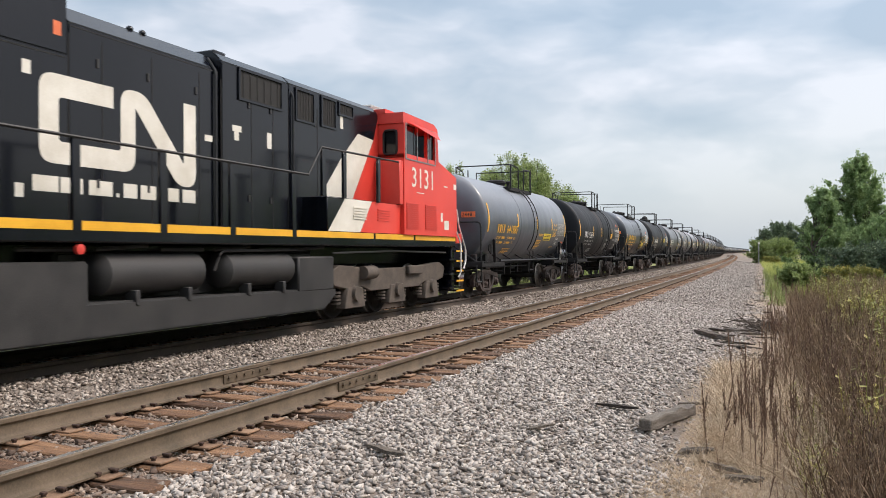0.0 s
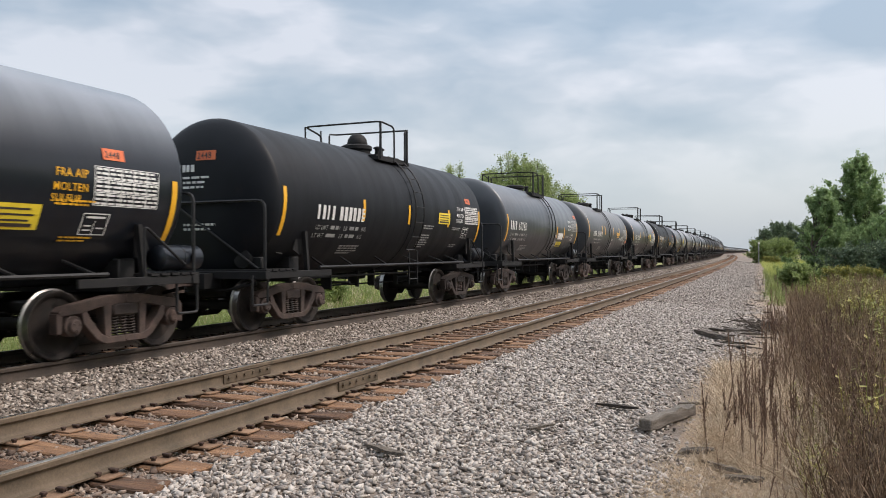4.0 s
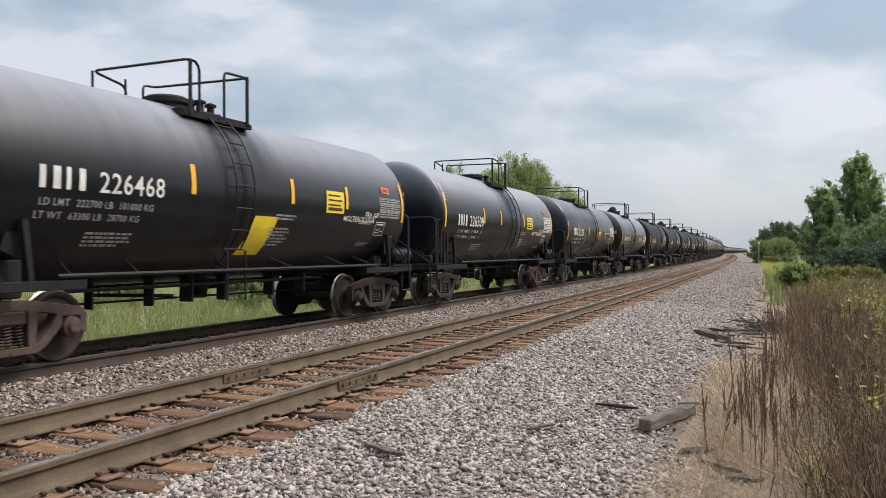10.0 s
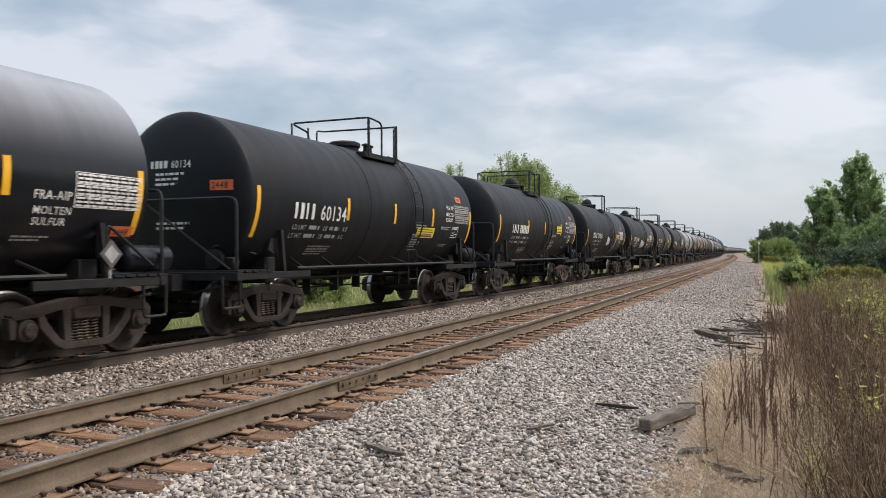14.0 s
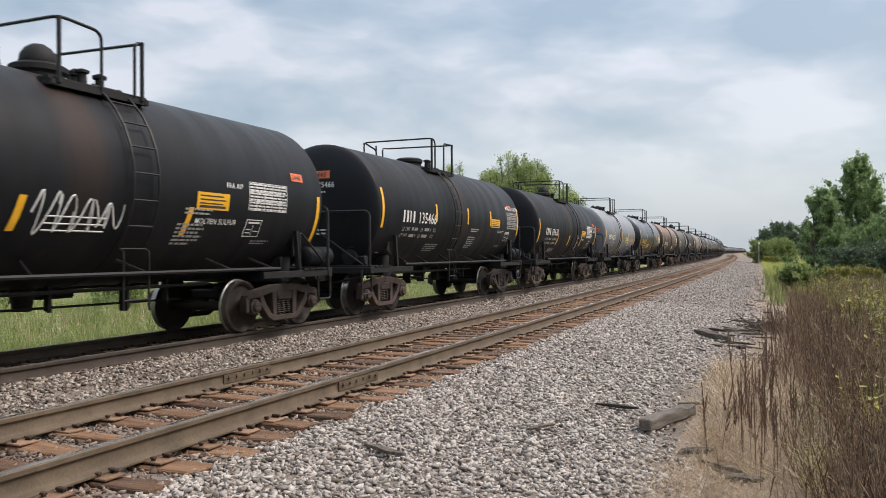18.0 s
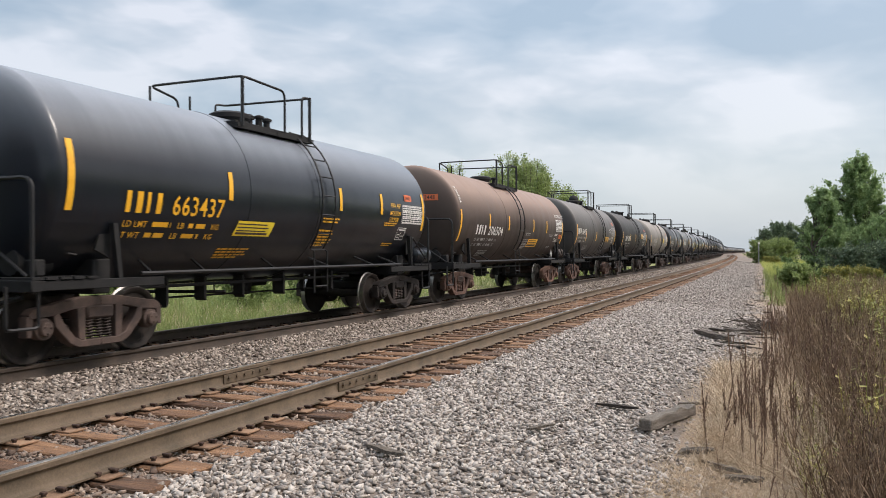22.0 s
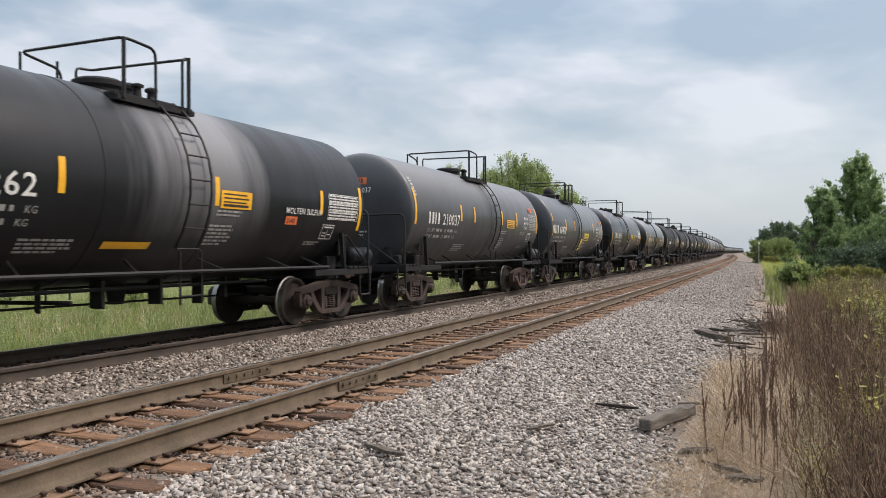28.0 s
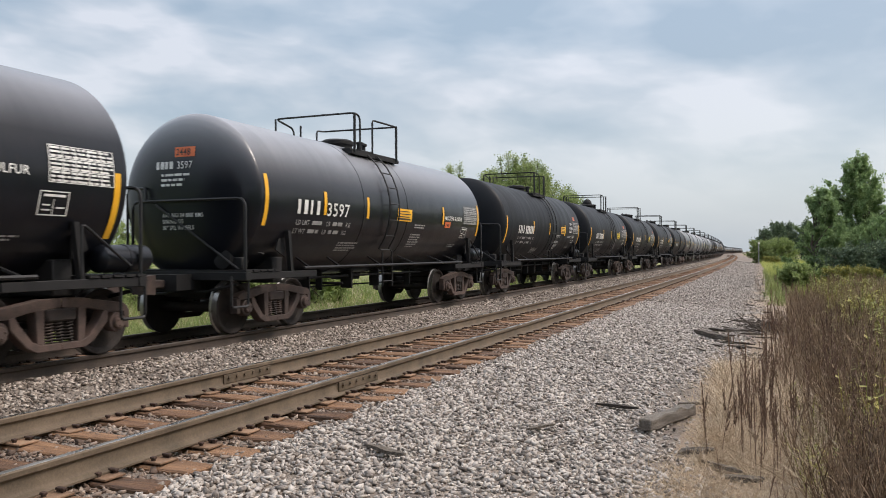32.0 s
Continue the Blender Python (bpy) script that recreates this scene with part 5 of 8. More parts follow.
# each row: place along the train, tank length, paint, number, lettering (from, to, foot, height), lettering paint, label, options,
# and the marks on the near side: places along the shell and heights round it, in metres
CARS = (
    (29.18, 9.71, "steel", "641887", (-3.84, -1.74, -0.37, 0.27), "yellow", "steel gray tank car with amber lettering and dusty shell", ("bands", "placard_low", "diamond"),
     {"diamond": (4.14, 1.39), "stripes": (-1.76, 0.59, 2.66), "mid": 0.07, "ends": 0.07, "ladder": 0.11, "rail": (-1.17, -0.27, 0.35, 1.2), "panel": (1.61, 2.62, -0.55, -0.29), "table": (3.5, 4.55, -0.33, 0.13), "placard": (4.35, 4.76, -0.72, -0.61)}),
    (41.75, 10.10, "rusty", "135476", (-3.91, -2.05, -0.32, 0.27), "white", "matt black tank car with rusty streak below the manway", ("orange", "overline"),
     {"stripes": (-2.05, -0.04, 2.82), "mid": -0.0, "ends": 0.01, "ladder": 1.56, "rail": (-0.27, 0.38, 1.0, 1.12), "panel": (2.39, 2.76, -0.28, -0.03), "table": (3.72, 4.87, -0.46, 0.01), "placard": (4.14, 4.47, 0.37, 0.49), "extra": [(3.71, 0.2), (3.6, -0.88), (3.96, -0.62)]}),
    (54.16, 9.47, "blue", "673002", (-3.73, -1.81, -0.25, 0.27), "yellow", "glossy blue-black tank car with amber lettering", ("bands", "placard_low"),
     {"stripes": (-1.43, 1.61), "mid": -0.2, "ends": -0.4, "ladder": 0.49, "rail": (-1.5, 0.14, 0.69, 1.36), "panel": (1.37, 2.47, -0.72, -0.4), "table": (3.19, 4.3, -0.37, 0.13)}),
    (66.41, 10.01, "black", "", (-3.8, -1.9, -0.34, 0.27), "white", "matt black tank car with white lettering", ("dome",),
     {}),
    (78.93, 10.00, "slate", "60240", (-4.57, -2.78, -0.24, 0.29), "white", "dusty dark gray tank car with faded notice panel", ("whitebox",),
     {"stripes": (1.51, 2.68), "mid": -0.21, "ends": -0.2, "panel": (1.71, 2.49, -0.79, -0.58), "table": (3.87, 4.88, -0.12, 0.34), "placard": (4.51, 4.83, 0.44, 0.52), "extra": [(1.71, -0.23), (2.5, -0.46), (2.88, -0.37), (3.3, -0.48), (3.34, -0.23), (3.86, -0.52)]}),
    (91.79, 10.81, "dusty", "209973", (-4.31, -2.2, -0.22, 0.25), "white", "dusty dark gray tank car with white rim numbers", ("archtext", "orange", "lowline"),
     {"stripes": (-2.11, -1.4, 1.01, 2.79), "mid": 0.12, "ends": 0.15, "ladder": -0.49, "rail": (-1.23, -0.49, -0.12, 0.0), "panel": (1.94, 2.69, -0.2, 0.06), "table": (4.16, 5.16, -0.21, 0.27), "placard": (4.9, 5.33, -0.49, -0.37)}),
    (105.01, 10.65, "wet", "226492", (-4.42, -2.36, -0.21, 0.29), "white", "glossy black tank car with gray weathered top", ("rack", "archtext", "lowline"),
     {"stripes": (-2.23, -0.54, 1.69), "mid": 0.13, "ends": 0.17, "ladder": 0.63, "rail": (-0.35, 0.29, 0.92, 1.04), "panel": (2.38, 3.06, -0.21, 0.22), "table": (4.13, 5.11, -0.18, 0.33), "placard": (4.18, 4.53, 0.37, 0.48)}),
    (118.40, 11.81, "black", "206443", (-4.62, -2.48, -0.07, 0.3), "white", "matt black tank car with bold white lettering", ("archtext", "orange", "bands"),
     {"stripes": (-3.66, -1.37, 1.45, 3.52), "mid": -0.0, "ends": -0.16, "ladder": 0.65, "rail": (-1.13, 0.35, 0.85, 0.97), "panel": (2.43, 3.25, -0.45, -0.2), "table": (4.71, 5.8, -0.19, 0.26)}),
    (131.99, 10.78, "wetfore", "226468", (-4.38, -2.34, -0.2, 0.27), "white", "blue-black tank car with large yellow panel", ("rack", "archtext", "bigflag", "lowline"),
     {"stripes": (-1.74, 0.84, 2.75), "mid": 0.11, "ends": 0.14, "ladder": -0.62, "rail": (-1.29, -1.08, -0.48, 0.13), "panel": (1.97, 2.63, -0.21, 0.21), "table": (4.15, 5.15, -0.22, 0.21), "extra": [(-0.26, -0.36), (0.42, -0.35), (0.47, -1.11), (-0.24, -1.06)]}),
    (145.21, 10.88, "wet", "226509", (-4.43, -2.42, -0.24, 0.3), "white", "blue-black tank car with yellow notice panel", ("rack", "archtext", "lowline"),
     {"stripes": (-2.33, -0.76, 1.69), "mid": 0.09, "ends": 0.13, "ladder": 0.8, "rail": (-0.32, 0.32, 0.92, 1.04), "panel": (2.07, 2.72, -0.19, 0.22), "table": (4.21, 5.25, -0.25, 0.31)}),
    (158.62, 10.70, "gloss", "3523", (-4.28, -2.33, -0.26, 0.32), "white", "glossy black tank car with slightly rusty top", ("bands", "orange", "rack", "whitearc"),
     {"words": (("MOLTEN SULFUR", 2.65, -0.12, 0.11),), "placard": (2.7, 3.06, -0.32, -0.17), "stripes": (-3.29, -1.12, 1.65), "mid": -0.03, "ends": -0.12, "ladder": 0.34, "rail": (-1.29, -0.08, 0.6, 0.72), "panel": (0.82, 1.72, -0.26, -0.0), "extra": [(-1.81, 0.16), (-1.87, -0.91)], "table": (4.08, 5.09, -0.18, 0.27)}),
    (171.55, 9.79, "satin", "60433", (-3.97, -2.11, -0.33, 0.27), "white", "glossy black tank car with domed manway cover", ("dome", "placard_low", "bands", "diamond"),
     {"words": (("FRA-AIP", 3.14, -0.33, 0.11), ("MOLTEN", 3.16, -0.51, 0.1), ("SULFUR", 3.18, -0.65, 0.1)), "placard": (4.42, 4.78, -0.78, -0.65), "diamond": (4.3, 1.36), "small": (2.1, -0.9), "stripes": (-1.94, 0.38, 2.78), "mid": -0.1, "ends": -0.31, "ladder": -0.51, "rail": (-1.29, -1.01, -0.45, 0.19), "panel": (1.7, 2.44, -0.32, -0.07), "table": (3.72, 4.79, -0.41, 0.03)}),
    (183.87, 10.04, "black", "60134", (-3.82, -2.0, -0.36, 0.29), "white", "satin black tank car with white lettering", ("placard_low", "bands"),
     {"stripes": (-1.91, 0.21, 2.33), "mid": -0.11, "ends": -0.3, "ladder": 1.31, "rail": (-0.23, 0.4, 1.03, 1.15), "panel": (1.5, 2.53, -0.63, -0.37)}),
    (196.61, 10.46, "black", "", (-3.8, -1.9, -0.34, 0.27), "white", "matt black tank car with worn lettering", ("dome",),
     {}),
    (209.58, 10.46, "black", "21861", (-3.87, -1.76, -0.31, 0.25), "white", "matt black tank car with low panels and sprayed scrawl", ("lowstripe", "dome", "graffiti", "orange"),
     {"stripes": (2.23,), "mid": -0.53, "ends": -0.37, "ladder": 0.9, "rail": (0.48, 1.06, 1.11, 1.23), "panel": (2.26, 2.96, -0.29, -0.05), "table": (3.36, 4.42, -0.3, 0.14), "extra": [(-0.17, -0.18), (0.45, -0.7)]}),
    (222.41, 10.63, "rusty", "65587", (-3.97, -1.9, -0.31, 0.25), "white", "matt black tank car with sprayed scrawl on its side", ("lowstripe", "dome", "graffiti", "orange"),
     {"words": (("FRA AIP", 2.54, 0.04, 0.085), ("MOLTEN SULFUR", 1.9, -0.54, 0.09)), "small": (3.13, -0.73), "stripes": (-3.04, -1.1, 1.71), "mid": -0.52, "ends": -0.38, "rail": (-0.17, 0.51, 1.1, 1.24), "ladder": 0.77, "panel": (1.88, 2.62, -0.32, -0.06), "table": (3.11, 4.18, -0.28, 0.18), "placard": (4.36, 4.73, 0.29, 0.4), "extra": [(-0.88, -0.21), (0.46, -0.79)]}),
    (235.18, 10.02, "rusty", "135466", (-3.87, -1.94, -0.27, 0.27), "white", "matt black tank car with rusty band at the ladder", ("orange", "overline"),
     {"stripes": (-1.93, 0.3, 2.2), "mid": 0.02, "ends": 0.01, "ladder": -0.65, "rail": (-1.21, -0.99, -0.39, 0.2), "panel": (2.29, 3.04, -0.23, 0.02), "table": (3.78, 4.79, -0.24, 0.28)}),
    (247.89, 10.26, "rusty", "65630", (-4.09, -2.23, -0.33, 0.26), "white", "matt black tank car with red cap on the side rail", ("lowstripe", "orange", "dome"),
     {"words": (("FRA AIP", 2.12, -0.49, 0.1), ("MOLTEN", 4.28, 0.04, 0.1), ("SULFUR", 4.29, -0.08, 0.1)), "placard": (4.27, 4.63, 0.18, 0.33), "small": (3.56, -0.73), "stripes": (-2.19, -0.27, 1.99), "mid": -0.51, "ends": -0.2, "ladder": 0.96, "rail": (-0.32, 0.35, 0.93, 1.08), "panel": (1.97, 2.77, -0.32, -0.06), "table": (3.05, 4.1, -0.35, 0.18)}),
    (260.49, 9.85, "gray", "60275", (-3.94, -2.17, -0.33, 0.27), "white", "light gray tank car with white lettering", ("bands", "placard_low", "flag"),
     {"placard": (4.2, 4.56, -0.47, -0.32), "stripes": (-2.04, 0.18, 2.25), "mid": -0.1, "ends": -0.28, "ladder": -0.84, "rail": (-1.31, -1.12, -0.53, 0.09), "panel": (1.42, 2.33, -0.44, -0.15), "table": (2.8, 4.13, -0.66, -0.22), "extra": [(-0.37, -0.61), (-0.04, -0.6), (0.06, -0.97), (-0.29, -0.97)]}),
    (273.24, 10.59, "blue", "663437", (-4.28, -2.27, -0.43, 0.29), "yellow", "blue-black tank car with amber lettering", ("bands", "flagpanel"),
     {"stripes": (-2.13, 1.27, 3.0), "mid": 0.07, "ends": -0.01, "ladder": 0.67, "rail": (-1.25, 0.0, 0.57, 0.84), "panel": (-1.91, -0.92, -0.72, -0.46), "table": (4.02, 5.11, -0.31, 0.11)}),
    (286.64, 11.53, "brown", "206504", (-4.38, -1.98, -0.46, 0.28), "white", "brown dusty tank car with dark sooty lower half", ("orange", "lowpanel", "bands", "archtext", "overline", "diamond"),
     {"diamond": (3.92, 1.3), "stripes": (-3.26, -1.38, 1.47, 3.24), "mid": -0.05, "ends": -0.25, "ladder": -0.21, "rail": (-1.33, -0.73, -0.12, 0.82), "panel": (1.11, 2.28, -0.83, -0.52), "table": (4.6, 5.58, -0.18, 0.29), "placard": (5.14, 5.52, -0.45, -0.33)}),
    (299.66, 9.47, "earthy", "60415", (-4.46, -2.78, -0.19, 0.26), "white", "dusty gray tank car with faded lettering", ("dome", "orange", "bands"),
     {"words": (("MOLTEN", 2.96, 0.1, 0.1), ("SULFUR", 2.96, -0.04, 0.1), ("FRA AIP", 2.84, -0.36, 0.1)), "small": (3.62, -0.5), "stripes": (-2.73, -0.4, 1.88), "mid": -0.24, "ends": -0.22, "ladder": 1.12, "rail": (-0.29, 0.42, 0.98, 1.1), "panel": (1.98, 2.78, -0.49, -0.23), "table": (3.58, 4.56, -0.15, 0.3), "placard": (3.93, 4.28, 0.43, 0.57)}),
    (311.85, 10.02, "sooty", "60093", (-3.98, -2.2, -0.34, 0.3), "white", "dusty brown-black tank car with bold white lettering", ("orange",),
     {"stripes": (-2.14, -0.06), "mid": -0.11, "ends": -0.26, "ladder": 0.9, "rail": (-0.22, 0.39, 0.97, 1.09), "panel": (2.38, 3.16, -0.11, 0.16)}),
    (324.68, 10.59, "tan", "", (-3.8, -1.9, -0.34, 0.27), "dim", "light gray weathered tank car", ("bands",),
     {}),
    (337.78, 10.61, "banded", "3262", (-4.41, -2.49, -0.31, 0.28), "white", "black tank car with gray weathered band at the manway", ("bands", "orange", "lowbar"),
     {"words": (("MOLTEN SULFUR", 2.55, -0.28, 0.11),), "placard": (2.58, 2.94, -0.48, -0.33), "stripes": (-2.15, 0.7, 3.7), "mid": -0.03, "ends": -0.09, "ladder": 0.22, "rail": (-0.73, -0.12, 0.44, 0.58), "panel": (0.79, 1.56, -0.28, 0.0), "table": (3.95, 5.09, -0.34, 0.15), "extra": [(-1.31, -0.85), (-0.43, -0.99)]}),
    (350.94, 10.66, "dusty", "210037", (-4.44, -2.37, -0.26, 0.29), "white", "dusty dark gray tank car with white rim numbers", ("archtext", "orange"),
     {"stripes": (-2.23, -1.19, 1.29, 2.81), "mid": 0.09, "ends": 0.14, "ladder": 0.68, "rail": (-0.46, 0.2, 0.81, 0.98), "panel": (1.78, 2.54, -0.21, 0.05), "table": (4.21, 5.12, -0.22, 0.32)}),
    (363.40, 9.98, "slate", "60400", (-4.75, -2.77, -0.24, 0.31), "white", "dark gray tank car with tilted yellow panel", ("dome", "flag", "splittape"),
     {"stripes": (-2.74, -1.15, 0.22, 2.67), "mid": 0.13, "ends": 0.09, "ladder": -0.45, "rail": (-1.18, -0.98, -0.41, 0.24), "panel": (0.82, 1.73, -0.47, -0.15), "table": (4.0, 4.91, -0.28, 0.23), "extra": [(0.17, -0.41), (0.49, -0.4), (0.59, -0.78), (0.25, -0.78)]}),
    (376.35, 10.42, "gloss", "3553", (-4.25, -2.48, -0.22, 0.29), "white", "glossy black tank car with white rim numbers", ("archtext", "bands", "lowline"),
     {"words": (("MOLTEN SULFUR", 2.6, -0.07, 0.11),), "placard": (2.63, 2.99, -0.27, -0.12), "stripes": (-2.38, 0.07, 2.56), "mid": -0.2, "ends": -0.38, "ladder": -0.39, "rail": (-1.29, -1.05, -0.45, 0.77), "panel": (1.26, 2.02, -0.22, 0.06), "table": (4.04, 5.03, -0.13, 0.32)}),
    (389.82, 10.46, "satin", "3597", (-4.18, -2.31, -0.27, 0.26), "white", "glossy black tank car with white lettering", ("orange", "bands"),
     {"words": (("MOLTEN SULFUR", 2.66, -0.14, 0.11),), "placard": (2.7, 3.06, -0.34, -0.19), "stripes": (-3.23, -1.52, 2.55), "mid": -0.04, "ends": -0.08, "ladder": -0.46, "rail": (-1.3, -1.06, -0.49, 0.72), "panel": (-0.11, 0.64, -0.26, 0.02)}),
    (402.80, 10.44, "black", "", (-3.8, -1.9, -0.34, 0.27), "white", "matt black tank car", ("orange",),
     {}),
    (415.70, 10.44, "black", "", (-3.8, -1.9, -0.34, 0.27), "white", "matt black tank car with domed manway cover", ("dome",),
     {}),
    (428.60, 10.44, "black", "", (-3.8, -1.9, -0.34, 0.27), "white", "satin black tank car", ("bands",),
     {}),
    (441.50, 10.44, "black", "", (-3.8, -1.9, -0.34, 0.27), "white", "matt black tank car", ("orange",),
     {}),
)
CENTRES = [16.2] + [c[0] for c in CARS] + [454.4]
for k, (s0, L, paint, number, spot, lm, label, opts, marks) in enumerate(CARS):
    hl = min(s0 - CENTRES[k], CENTRES[k + 2] - s0) / 2 - 0.05
    tank_car(s0, L, hl, paint, number, spot, lm, label, opts, marks)


def far_car(paint, lm):
    """A tank car that only ever passes far off: the same forms with fewer pieces."""
    car = tagged(empty("tank_car"), "%s tank car far down the train" % {"black": "black", "gray": "pale gray", "dusty": "dusty dark gray", "brown": "dusty brown"}[paint], "tank car", "tank cars of the train")
    L = 10.3
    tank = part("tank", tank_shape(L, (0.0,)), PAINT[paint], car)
    bm = bmesh.new()
    box(bm, -1, 1, -1.05, 1.05, 3.6, 3.66)
    pf = part("platform", bm, M_IRON, car)
    bm = bmesh.new()
    bmesh.ops.create_cone(bm, cap_ends=True, segments=12, radius1=0.36, radius2=0.3, depth=0.4, matrix=Matrix.Translation((0.1, -0.3, 3.8)))
    part("manway", bm, M_IRON, pf)
    tagged(part("safety_railing", joined([b for _, b in railing(-1.0, 0.1, 0.6, 1.0)]), M_PIPE, pf), kind="stuff")
    add_ladder(car, -0.3, 1, False)
    bm = bmesh.new()
    for sg in (-1, 1):
        box(bm, -0.33, 0.33, sg * 3.0, sg * 6.1, 0.78, 1.02)
        box(bm, -1.42, 1.42, sg * 4.7, sg * 5.55, 0.98, 1.08)
        box(bm, -1.2, 1.2, sg * 4.5, sg * 4.95, 0.85, 1.4)
    for x in (-1.4, 1.4):
        tube(bm, ((x, -4, 1.1), (x, 4, 1.1)), 0.03)
    part("underframe", bm, M_IRON, car)
    for y in (-4.72, 4.72):
        t = share("truck", BOLSTER_ME, car, Matrix.Translation((0, y, 0)))
        for sg in (-1, 1):
            share("side_frame", FRAME_ME, t, Matrix.Translation((sg * 1.0, 0, 0)) @ Matrix.Rotation(0 if sg > 0 else math.pi, 4, "Z"))
            share("wheelset", WHEELSET_ME, t, Matrix.Translation((0, sg * 0.885, WHEEL_R)))
    bm = bmesh.new()
    for y in (-5.0, -3.3, -1.4, 1.5, 3.4, 5.0):
        patch(bm, y - 0.05, y + 0.05, -0.28, 0.16, steps=3)
    tagged(part("reflective_tape", bm, M_YEL, tank, smooth=False), kind="stuff")
    bm = bmesh.new()
    mark_blocks(bm, -3.9, -0.52, 0.3, lambda b, *q: patch(b, *q, steps=2), 9)
    tagged(part("number_lettering", bm, M_DIM, tank, smooth=False), kind="stuff")
    return car


FAR_MAKE = {q: far_car(q, "white") for q in ("black", "gray", "dusty", "brown")}
FAR_ORDER = ("black", "dusty", "gray", "gray", "dusty", "gray", "black", "black", "gray", "dusty", "black", "brown", "gray", "gray", "black", "dusty", "gray")
used = set()
for k in range(66):
    kind = FAR_ORDER[k % len(FAR_ORDER)]
    s0 = 454.4 + 12.9 * k
    if kind in used:
        car = copy_thing(FAR_MAKE[kind], pose(0, 0, 0))
    else:
        car = FAR_MAKE[kind]
        used.add(kind)
    TRAIN.append((car, s0))


# ---- the locomotive at the head of the cars ----
M_LBLACK = surface("black_locomotive_enamel", ((0.3, (0.0028, 0.0035, 0.0062)), (0.7, (0.0065, 0.0078, 0.0125))), (0.13, 0.26), 0, 1.2, 50, 0.03, stretch=(1, 1, 0.3), spec=0.4)
M_LRED = surface("red_orange_locomotive_enamel", ((0.25, (0.58, 0.035, 0.026)), (0.55, (0.70, 0.055, 0.038)), (0.8, (0.74, 0.08, 0.06))), (0.3, 0.45), 0, 1.1, 60, 0.06, stretch=(1, 1, 0.4))
M_LCREAM = surface("off_white_locomotive_enamel", ((0.25, (0.58, 0.54, 0.46)), (0.7, (0.76, 0.73, 0.66))), (0.35, 0.5), 0, 2, 60, 0.06)
M_LYEL = surface("amber_sill_stripe", ((0.3, (0.66, 0.33, 0.02)), (0.7, (0.82, 0.44, 0.03))), (0.35, 0.5), 0, 2, 60, 0.05)
M_LUNDER = surface("dusty_black_underframe", ((0.3, (0.017, 0.0168, 0.0178)), (0.7, (0.037, 0.0355, 0.035))), (0.5, 0.7), 0, 2.5, 50, 0.2)
M_LTRUCK = surface("dusty_brown_gray_truck_steel", ((0.3, (0.05, 0.04, 0.033)), (0.7, (0.125, 0.10, 0.082))), (0.65, 0.85), 0.05, 3, 50, 0.3)
M_GRILLE = surface("dark_radiator_grille", ((0.3, (0.006, 0.0052, 0.0048)), (0.7, (0.014, 0.012, 0.011))), (0.6, 0.8), 0, 6, 60, 0.2)
M_RUBBER = surface("black_window_rubber", ((0.3, (0.006, 0.006, 0.006)), (0.7, (0.011, 0.011, 0.011))), (0.5, 0.6), 0, 6, 60, 0.05)
M_SEAM = surface("panel_gap", ((0.3, (0.004, 0.004, 0.004)), (0.7, (0.008, 0.008, 0.008))), (0.7, 0.8), 0, 6, 60, 0.0)


def glass_material():
    m, n, l, b = nodes_of("cab_window_glass")
    b.inputs["Base Color"].default_value = (0.02, 0.025, 0.028, 1)
    b.inputs["Roughness"].default_value = 0.05
    b.inputs["Transmission Weight"].default_value = 0.75
    b.inputs["IOR"].default_value = 1.45
    return m


M_GLASS = glass_material()
LY = 11.0


def along(s):
    """Place along the locomotive from its drawing: the cab end stands a little short."""
    return s - LY - 0.2 * min(1.0, max(0.0, (s - 16.0) / 2.4))


def flat(bm, outline, x, thick=0.006, mat=0):
    """A thin plate of (s, z) outline on the side wall at x."""
    return prism(bm, [(along(s), z) for s, z in outline], x, x + thick, mat)


def rect(bm, s0, s1, z0, z1, x, thick=0.006, mat=0):
    return flat(bm, ((s0, z0), (s1, z0), (s1, z1), (s0, z1)), x, thick, mat)


def ribbon(bm, path, width, x, thick=0.006, ease=0.16):
    """A flat band of even width along (s, z) points with eased corners."""
    pts = bent([(0, along(s), z) for s, z in path], ease)
    left, right = [], []
    for i, p in enumerate(pts):
        d = (pts[min(i + 1, len(pts) - 1)] - pts[max(i - 1, 0)]).normalized()
        nrm = Vector((0, -d.z, d.y)) * width / 2
        left.append(bm.verts.new((x, p.y + nrm.y, p.z + nrm.z)))
        right.append(bm.verts.new((x, p.y - nrm.y, p.z - nrm.z)))
    for i in range(len(pts) - 1):
        bm.faces.new((right[i], right[i + 1], left[i + 1], left[i]))
    out = bmesh.ops.extrude_face_region(bm, geom=bm.faces[:])
    bmesh.ops.translate(bm, verts=[v for v in out["geom"] if isinstance(v, bmesh.types.BMVert)], vec=(thick, 0, 0))
    bmesh.ops.recalc_face_normals(bm, faces=bm.faces[:])
    return bm


